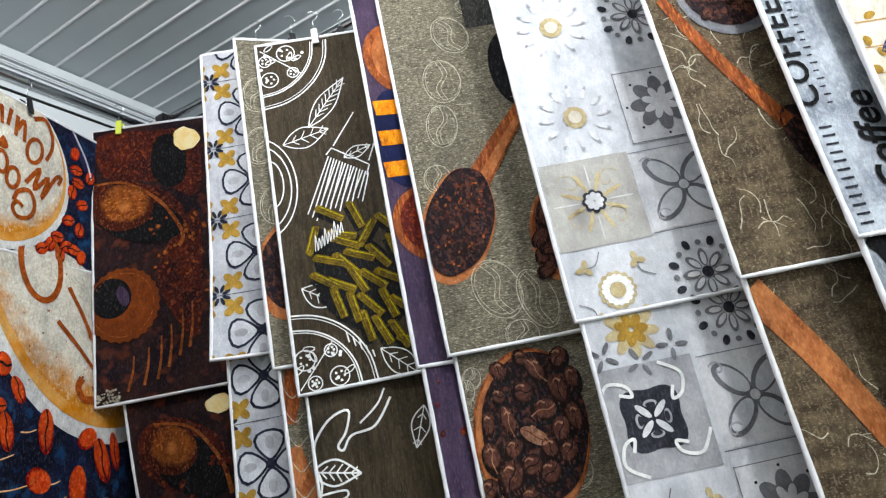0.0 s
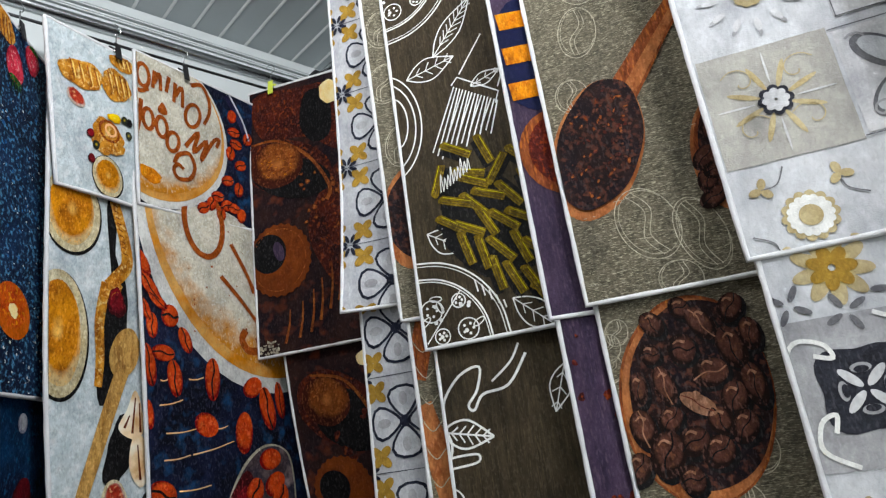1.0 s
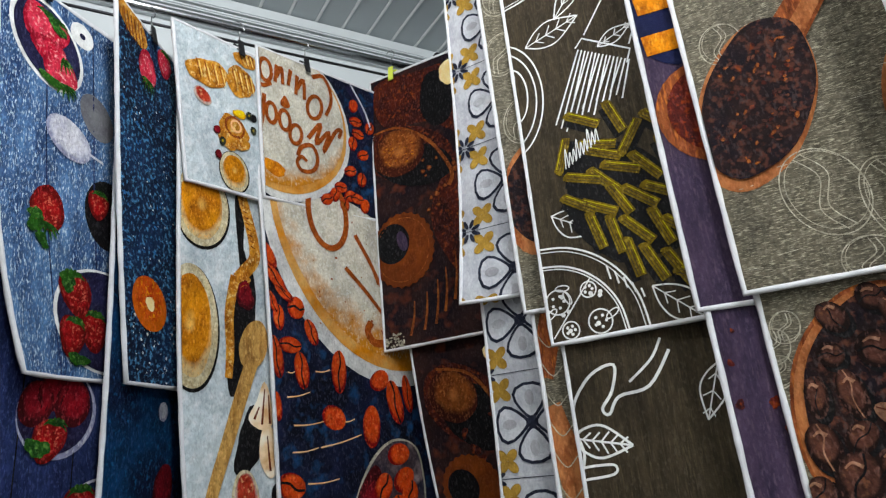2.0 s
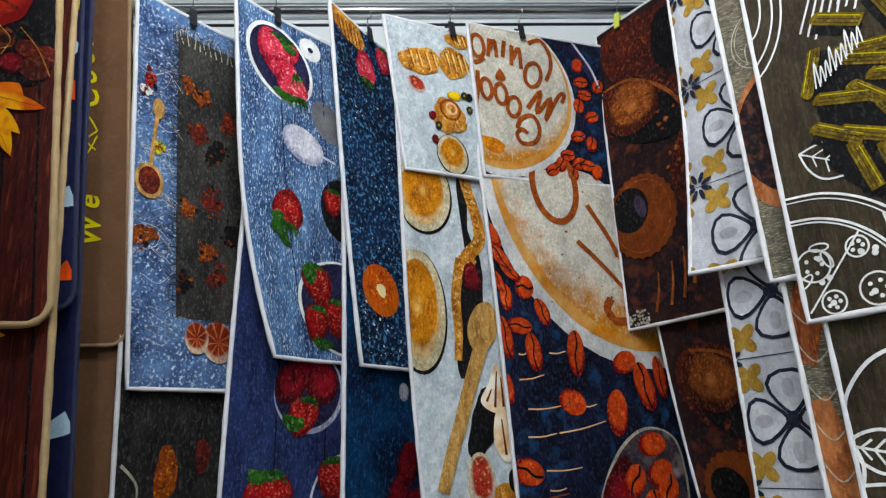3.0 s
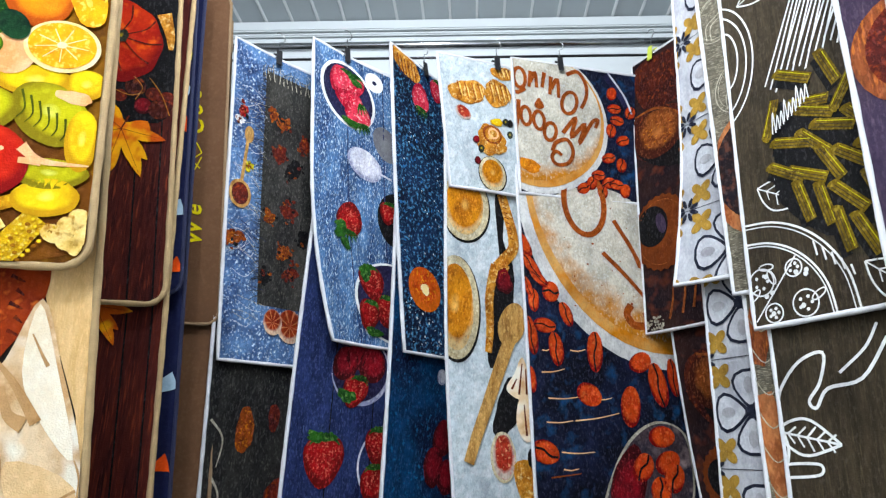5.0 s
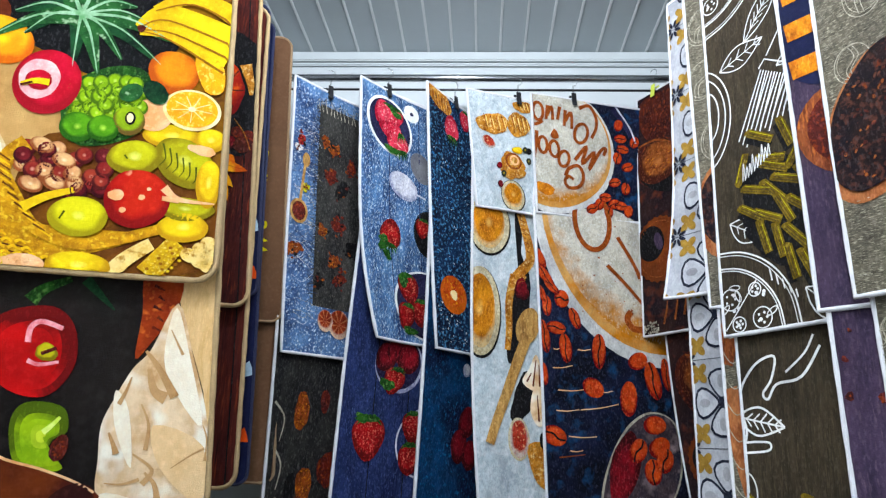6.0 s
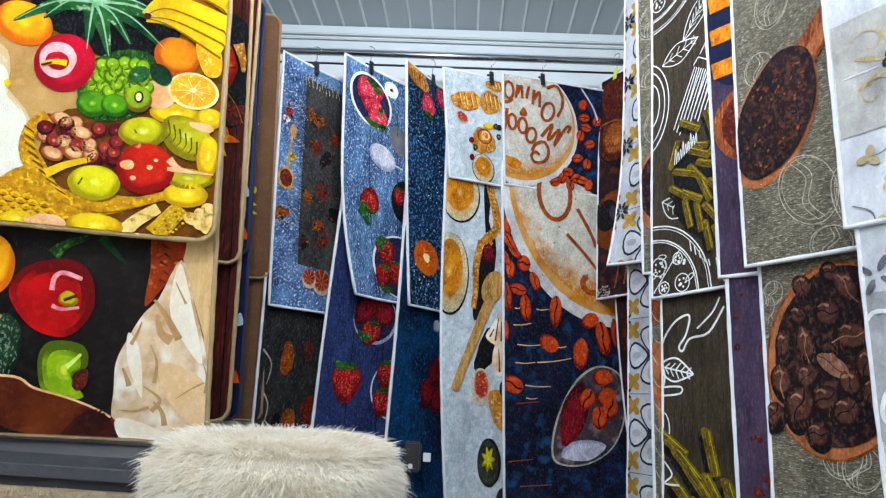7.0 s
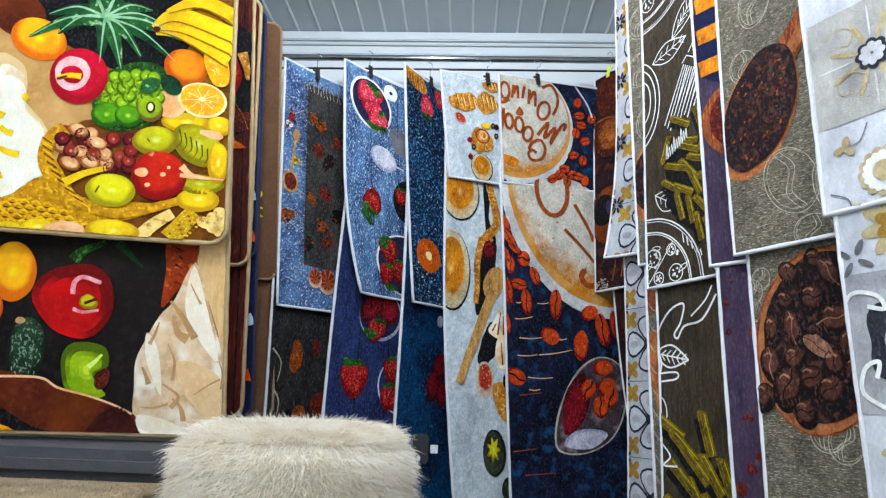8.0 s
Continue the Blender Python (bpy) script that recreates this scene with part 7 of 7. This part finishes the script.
fruit.blob("printed_pumpkin", 0.376, 0.824, 0.0523, 0.0246, YELLOW_FRUIT, 6, 0, 0.03)
for q in ((0.185, 0.836), (0.236, 0.827), (0.274, 0.834), (0.290, 0.828)):
    fruit.blob("printed_apricot", q[0], q[1], 0.034, 0.018, PEACH_PALE if q[0] > 0.25 else YELLOW_FRUIT, 5, 0, 0.04)
for q in ((0.555, 0.793), (0.575, 0.782), (0.588, 0.771), (0.574, 0.803), (0.596, 0.792), (0.588, 0.810)):
    fruit.blob("printed_nut", q[0], q[1], 0.015, 0.012, CORN_PALE, 7, 20, 0.06)
# pale cream area at the left, tan towards its edge
fruit.patch("printed_glow", [(0.122, 0.488), (0.176, 0.482), (0.192, 0.527), (0.188, 0.562), (0.236, 0.621), (0.246, 0.704), (0.218, 0.728), (0.147, 0.758)], PALE_CREAM, 3)
for a, b in (((0.143, 0.604), (0.151, 0.593)), ((0.147, 0.624), (0.173, 0.637)), ((0.149, 0.668), (0.188, 0.680)), ((0.153, 0.719), (0.158, 0.734)), ((0.187, 0.550), (0.195, 0.561))):
    fruit.band("printed_drop", [a, ((a[0] + b[0]) / 2, (a[1] + b[1]) / 2 + 0.003), b], 0.010, YELLOW_FRUIT, 4, 0.014)
# apples and the paper bag
f2 = fruit2
f2.patch("printed_table", [(0.535, 0.784), (0.618, 0.778), (0.617, 1.226), (0.599, 1.226), (0.599, 1.062), (0.539, 0.862)], TABLE, 1)
f2.patch("printed_cloth", [(0.477, 0.812), (0.538, 0.808), (0.533, 0.869), (0.495, 0.925), (0.468, 0.956), (0.475, 0.879)], RED_CLOTH, 2)
for k in range(5):
    q = (0.499, 0.829)
    f2.band("printed_fold", [(q[0] - 0.006 + 0.008 * (k % 2), q[1] + 0.018 * k), (q[0] + 0.012, q[1] + 0.018 * k + 0.008)], 0.006, SPICE_DARK, 3, 0.002)
f2.blob("printed_orange", 0.178, 0.900, 0.0440, 0.0610, YELLOW_PEACH, 2, 0, 0.02, n=34)
f2.blob("printed_orange", 0.139, 0.975, 0.0254, 0.0363, PEACH, 3)
f2.patch("printed_apple", [(0.224, 0.918), (0.261, 0.887), (0.327, 0.876), (0.365, 0.907), (0.372, 0.968), (0.344, 1.016), (0.306, 1.029), (0.256, 1.011), (0.218, 0.959)], APPLE_RED, 3)
f2.band("printed_gloss", [(0.293, 0.939), (0.296, 0.914), (0.313, 0.903), (0.347, 0.913)], 0.010, APPLE_GLOSS, 4, 0.008)
f2.band("printed_gloss", [(0.295, 0.969), (0.314, 0.975), (0.345, 0.969)], 0.008, APPLE_GLOSS, 4, 0.005)
f2.blob("printed_apple_pit", 0.324, 0.954, 0.0177, 0.0151, GREEN_YELLOW, 4, -10, 0.15)
f2.band("printed_stem", [(0.316, 0.957), (0.340, 0.946)], 0.006, SPICE_DARK, 5)
f2.blob("printed_avocado", 0.210, 1.059, 0.0353, 0.0702, AVOCADO, 3, 6, 0.03)
f2.blob("printed_stem", 0.198, 0.998, 0.0096, 0.0068, PAPER_SHADE, 4, 0, 0.1)
for k in range(34):
    q = (0.210, 1.059)
    a, s = RND.uniform(0, 6.28), RND.random() ** 0.5
    x, y = q[0] + 0.028 * s * math.cos(a), q[1] + 0.058 * s * math.sin(a)
    f2.band("printed_wrinkle", [(x, y), (x + RND.uniform(-0.004, 0.004), y + 0.008)], 0.0028, AVOCADO_PALE, 4, 0.001)
f2.patch("printed_apple", [(0.277, 1.076), (0.290, 1.043), (0.322, 1.035), (0.361, 1.045), (0.368, 1.081), (0.346, 1.096), (0.342, 1.117), (0.365, 1.141), (0.322, 1.149), (0.288, 1.132)], APPLE_GREEN, 3)
f2.band("printed_gloss", [(0.330, 1.085), (0.343, 1.073), (0.355, 1.059)], 0.010, APPLE_GREEN_LIGHT, 4, 0.005)
f2.blob("printed_core", 0.357, 1.109, 0.0132, 0.0229, SPICE_DARK, 4, 15, 0.1)
f2.band("printed_leaf", [(0.290, 0.869), (0.309, 0.848), (0.353, 0.827)], 0.026, LEAF_GREEN, 2, 0.010)
f2.band("printed_leaf", [(0.377, 0.826), (0.404, 0.853), (0.428, 0.876)], 0.020, PINE_DARK, 2, 0.003)
f2.patch("printed_cloth", [(0.138, 1.109), (0.239, 1.112), (0.278, 1.131), (0.332, 1.144), (0.383, 1.161), (0.420, 1.176), (0.438, 1.241), (0.146, 1.259)], LEATHER, 4)
f2.band("printed_cloth_edge", [(0.149, 1.111), (0.239, 1.110), (0.275, 1.129), (0.332, 1.143), (0.383, 1.160), (0.418, 1.177)], 0.005, PEACH_PALE, 5, 0.004)
f2.patch("printed_shade", [(0.173, 1.172), (0.227, 1.204), (0.303, 1.228), (0.326, 1.244), (0.230, 1.257), (0.175, 1.203)], CHAR, 5)
f2.patch("printed_shade", [(0.354, 1.181), (0.394, 1.163), (0.423, 1.191), (0.429, 1.221), (0.347, 1.230), (0.325, 1.224)], LEATHER_DARK, 5)
f2.blob("printed_orange", 0.174, 1.231, 0.0398, 0.0265, YELLOW_PEACH, 6, 20)
f2.patch("printed_bag", [(0.535, 0.858), (0.565, 0.945), (0.596, 1.062), (0.600, 1.197), (0.525, 1.234), (0.437, 1.236), (0.419, 1.174), (0.420, 1.128), (0.421, 1.070), (0.441, 1.022), (0.466, 0.974), (0.495, 0.939)], PAPER, 4)
f2.patch("printed_bag_light", [(0.533, 0.865), (0.561, 0.951), (0.587, 1.063), (0.544, 1.017), (0.517, 0.954)], PAPER_LIGHT, 5)
f2.patch("printed_bag_light", [(0.506, 1.066), (0.590, 1.096), (0.590, 1.189), (0.522, 1.136)], PAPER_MID, 5)
f2.patch("printed_bag_light", [(0.441, 1.011), (0.465, 1.045), (0.474, 1.137), (0.443, 1.069)], PAPER_LIGHT, 5)
f2.patch("printed_bag_light", [(0.428, 1.179), (0.490, 1.189), (0.542, 1.222), (0.448, 1.227)], PAPER_LIGHT, 5)
for a, b, c, w in (((0.487, 0.943), (0.511, 0.972), (0.539, 1.018), 0.016), ((0.494, 0.973), (0.504, 1.008), (0.524, 1.021), 0.022), ((0.527, 0.905), (0.541, 0.932), (0.549, 0.946), 0.006), ((0.435, 1.081), (0.444, 1.101), (0.449, 1.115), 0.012), ((0.497, 1.143), (0.514, 1.161), (0.521, 1.188), 0.012), ((0.466, 0.988), (0.459, 1.010), (0.448, 1.034), 0.008), ((0.476, 1.114), (0.509, 1.138), (0.494, 1.162), 0.010), ((0.433, 1.162), (0.461, 1.163), (0.489, 1.154), 0.006), ((0.539, 1.135), (0.567, 1.115), (0.593, 1.100), 0.004), ((0.589, 1.063), (0.597, 1.088), (0.595, 1.121), 0.006), ((0.485, 1.032), (0.499, 1.066), (0.496, 1.107), 0.008)):
    f2.band("printed_fold", [a, b, c], w * 0.3, PAPER_SHADE, 6, w)


# ---- rails, hooks and clips ----
def rail(name, a, b, label):
    t = thing(name, a, label, "rail")
    v = Vector(b) - Vector(a)
    part("tube", tube(bmesh.new(), [(0, 0, 0), tuple(v)], 0.0125, 14), CHROME, t)
    part("tube", tube(bmesh.new(), [(0, 0, -0.045), tuple(v + Vector((0, 0, -0.045)))], 0.004, 8), DARK_STEEL, t, "thin dark hanging wire")
    for k in (0.0, 1.0):
        p = v * k
        bm = bmesh.new()
        box(bm, (p.x - 0.02, p.y - 0.02, -0.055), (p.x + 0.02, p.y + 0.02, 0.02), 0.004)
        part("joint", bm, DARK_STEEL, t, "dark steel corner joint")
    return t


rail("rail_bar", (-0.80, 2.74, 2.150), (0.83, 2.74, 2.150), "chrome hanging rail with a dark wire under it")
rail("rail_bar", (0.86, 2.72, 2.185), (0.95, 0.20, 2.185), "chrome hanging rail with a dark wire under it")
rail("rail_bar", (-0.86, 2.70, 2.185), (-0.95, 0.60, 2.185), "chrome hanging rail with a dark wire under it")


def clip_at(p, d, material, label):
    """A spring clip on a rug's top edge with a wire hook up to the rail."""
    t = thing("rug_clip", p, label, "clip", "rug clips")
    n = Vector((d.y, -d.x, 0))
    for s, name in ((1, "jaw"), (-1, "jaw")):
        bm = bmesh.new()
        box(bm, (-0.008, -0.002, -0.026), (0.008, 0.002, 0.022), 0.0012)
        m = Matrix.Translation(n * (0.008 if s > 0 else -0.018)) @ Matrix((( d.x, n.x, 0, 0), (d.y, n.y, 0, 0), (0, 0, 1, 0), (0, 0, 0, 1))) @ pose(0, 0, 0, 9 * s, 0, 0)
        bmesh.ops.transform(bm, matrix=m, verts=bm.verts[:])
        part(name, bm, material, t)
    bm = bmesh.new()
    tube(bm, [tuple(d * x) for x in (-0.009, 0.009)], 0.005, 8)
    part("spring", bm, CHROME, t)
    pts = [Vector((0, 0, 0.006)), Vector((0, 0, 0.05))] + [d * (0.014 * math.sin(a)) + Vector((0, 0, 0.064 - 0.014 * math.cos(a))) for a in (0.6, 1.3, 2.0, 2.7, 3.4, 4.0)]
    part("hook", tube(bmesh.new(), [tuple(q) for q in pts], 0.0014, 6), CHROME, t)
    return t


CLIP_AT = {spice: (0.24,), straw: (0.20,), dark: (0.27,), pale: (0.36,), morning: (0.30,), choco: (0.16, 0.75), pasta: (0.31, 0.80)}
for rug in (spice, straw, dark, pale, morning, choco, tile, beige, pasta, honey, coffee, grey, root, news, cook, wedge, pump, fruit, fruit2):
    for k in CLIP_AT.get(rug, (0.3, 0.75)):
        lime = rug is choco and k < 0.5
        clear = rug is pasta
        p = rug.o + rug.at(rug.W * k, 0.0)
        clip_at(p, rug.d, CLIP_GREEN if lime else CLIP_CLEAR if clear else DARK_STEEL, "lime green plastic clip on a rug's edge" if lime else "clear plastic clip on a rug's edge" if clear else "dark steel spring clip on a rug's edge")


# ---- fur stool ----

def fur_material():
    """Pale hairs that let some light through."""
    m, nodes, links, bsdf = nodes_of("cream_fur_hair")
    col = mix(m.node_tree, (0.93, 0.89, 0.80), (0.80, 0.72, 0.58), noise_fac(m.node_tree, 22, 0.4, 0.75))
    a, b, c = nodes.new("ShaderNodeBsdfDiffuse"), nodes.new("ShaderNodeBsdfTranslucent"), nodes.new("ShaderNodeMixShader")
    for s in (a, b):
        links.new(col, s.inputs[0])
    links.new(a.outputs[0], c.inputs[1])
    links.new(b.outputs[0], c.inputs[2])
    links.new(c.outputs[0], nodes["Material Output"].inputs[0])
    return m


FUR = fur_material()
FUR_UNDER = plain("cream_fur_skin", (0.80, 0.74, 0.62), 0.95, vary=0.12, scale=14, bump=0.6)


def fur_stool(x, y, top):
    t = thing("fur_stool", (x, y, 0), "round stool with a long cream faux-fur cover", "stool")
    rnd = random.Random(5)
    prof = [(0.0, top - 0.015), (0.10, top - 0.016), (0.150, top - 0.022), (0.176, top - 0.040), (0.184, top - 0.075), (0.182, top - 0.14), (0.178, top - 0.20), (0.16, top - 0.21), (0.0, top - 0.21)]
    bm = bmesh.new()
    rings = [[bm.verts.new((r * math.cos(k * math.tau / 32), r * math.sin(k * math.tau / 32), z)) for k in range(32)] for r, z in prof[1:-1]]
    c0, c1 = bm.verts.new((0, 0, prof[0][1])), bm.verts.new((0, 0, prof[-1][1]))
    for k in range(32):
        k2 = (k + 1) % 32
        bm.faces.new((c0, rings[0][k], rings[0][k2])).smooth = True
        bm.faces.new((c1, rings[-1][k2], rings[-1][k])).smooth = True
        for a, b in zip(rings, rings[1:]):
            bm.faces.new((a[k], b[k], b[k2], a[k2])).smooth = True
    part("seat", bm, FUR_UNDER, t)
    vs, fs = [], []

    def hair(p, d, length, w):
        side = d.cross(Vector((rnd.uniform(-1, 1), rnd.uniform(-1, 1), rnd.uniform(-1, 1)))).normalized() * w
        droop = Vector((rnd.uniform(-0.25, 0.25), rnd.uniform(-0.25, 0.25), -0.3 - rnd.random() * 0.3))
        i = len(vs)
        q1, q2 = p + d * length * 0.5 + droop * length * 0.14, p + d * length * 0.82 + droop * length * 0.5
        vs.extend([tuple(p - side), tuple(p + side), tuple(q1 - side * 0.8), tuple(q1 + side * 0.8), tuple(q2)])
        fs.extend([(i, i + 1, i + 3, i + 2), (i + 2, i + 3, i + 4)])

    for _ in range(52000):
        a = rnd.uniform(0, math.tau)
        if rnd.random() < 0.5:
            r = 0.172 * math.sqrt(rnd.random())
            z = top - 0.016 - 0.02 * max(0, (r - 0.12) / 0.055) ** 2
            out = 0.2 + 1.1 * r / 0.17
            d = Vector((math.cos(a) * out + rnd.uniform(-0.5, 0.5), math.sin(a) * out + rnd.uniform(-0.5, 0.5), 0.75))
        else:
            r, z = 0.183, top - 0.03 - 0.17 * rnd.random()
            d = Vector((math.cos(a) + rnd.uniform(-0.4, 0.4), math.sin(a) + rnd.uniform(-0.4, 0.4), rnd.uniform(-0.4, 0.3)))
            r -= 0.012 * (z > top - 0.045)
        clump = 0.5 + 0.5 * noise.noise(Vector((r * math.cos(a), r * math.sin(a), z)) * 28)
        hair(Vector((r * math.cos(a), r * math.sin(a), z)), d.normalized(), 0.014 + 0.022 * rnd.random() * (0.4 + clump) * (1.8 if rnd.random() < 0.12 else 1.0), 0.0005 + 0.0004 * rnd.random())
    me = bpy.data.meshes.new("fur")
    me.from_pydata(vs, [], fs)
    me.materials.append(FUR)
    fur = new("fur", me)
    fur.parent = t
    tagged(fur, "long cream faux fur", kind="stuff")
    for k in range(4):
        a = math.pi / 4 + k * math.pi / 2
        c, s = math.cos(a), math.sin(a)
        part("leg", tube(bmesh.new(), [(0.12 * c, 0.12 * s, top - 0.2), (0.17 * c, 0.17 * s, 0)], 0.013, 10), DARK_STEEL, t)
    part("footrest", tube(bmesh.new(), [(0.152 * math.cos(k * math.tau / 24), 0.152 * math.sin(k * math.tau / 24), 0.28) for k in range(25)], 0.008, 8), DARK_STEEL, t)
    return t


fur_stool(-0.107, 1.70, 0.852)


# ---- stack of folded rugs and a small black block ----
def folded_stack(x0, y0, x1, y1, top):
    t = thing("folded_rugs", (x0, y0, 0), "stack of folded beige plush rugs under a dark grey one", "rug stack")
    z, k = top, 0
    beige_pile = plain("beige_plush", (0.46, 0.35, 0.21), 0.95, vary=0.30, scale=16, bump=0.9)
    # near-black colour of the block that stands for shade
    shade_dark = plain("grey_plush", (0.055, 0.055, 0.062), 0.9, vary=0.2, scale=20, bump=0.6)
    while z > 0.001:
        h = min(0.12, z)
        o = 0.012 * math.sin(k * 2.1)
        bm = bmesh.new()
        box(bm, (o, o * 0.5, z - h), (x1 - x0 + o, y1 - y0, z - 0.001), min(0.045, h * 0.4))
        part("folded_rug", bm, beige_pile, t)
        z, k = z - h, k + 1
    # added dark block: the shade under the hanging rugs, built as a shape
    bm = bmesh.new()
    box(bm, (0.16, y1 - y0 - 0.30, top - 0.002), (x1 - x0 - 0.02, y1 - y0 - 0.01, top + 0.052), 0.018)
    part("folded_rug", bm, shade_dark, t, "dark grey folded rug")
    rnd = random.Random(41)
    vs, fs = [], []
    for _ in range(30000):
        p = Vector((rnd.uniform(0.01, x1 - x0 - 0.01), rnd.uniform(0.01, y1 - y0 - 0.31), top - 0.004))
        d = Vector((rnd.uniform(-1, 1), rnd.uniform(-1, 1), 0.8)).normalized()
        tip = p + d * rnd.uniform(0.006, 0.012)
        side = Vector((rnd.uniform(-1, 1), rnd.uniform(-1, 1), 0)).normalized() * 0.0009
        i = len(vs)
        vs.extend([tuple(p - side), tuple(p + side), tuple(tip)])
        fs.append((i, i + 1, i + 2))
    me = bpy.data.meshes.new("plush")
    me.from_pydata(vs, [], fs)
    me.materials.append(beige_pile)
    pile = new("plush", me)
    pile.parent = t
    tagged(pile, "short beige plush pile", kind="stuff")
    return t


folded_stack(-1.12, 1.42, -0.30, 2.02, 0.735)
block = thing("hanger_block", dark2.o + dark2.at(0.103, 1.24, 0.012), "small black plastic block with white tags on a rug", "hanger block")
part("body", box(bmesh.new(), (-0.028, -0.014, -0.045), (0.028, 0.006, 0.045), 0.006), BLACK, block)
part("tag", box(bmesh.new(), (0.034, -0.012, -0.012), (0.058, -0.010, 0.014), 0.001), WALL, block, "white paper tag")
part("tag", box(bmesh.new(), (-0.008, -0.018, -0.034), (0.004, -0.0145, -0.020), 0.001), WALL, block, "white paper tag")

for rug in (spice, spice2, straw, straw2, dark, dark2, pale, pale2, morning, morning2, choco, choco2, tile, tile2, beige, beige2, pasta, pasta2, honey, honey2, coffee, coffee2, grey, grey2, root, root2, news, news2, brick, brick2, cook, cook2, wedge, wedge2, pump, pump2, fruit, fruit2):
    rug.done()
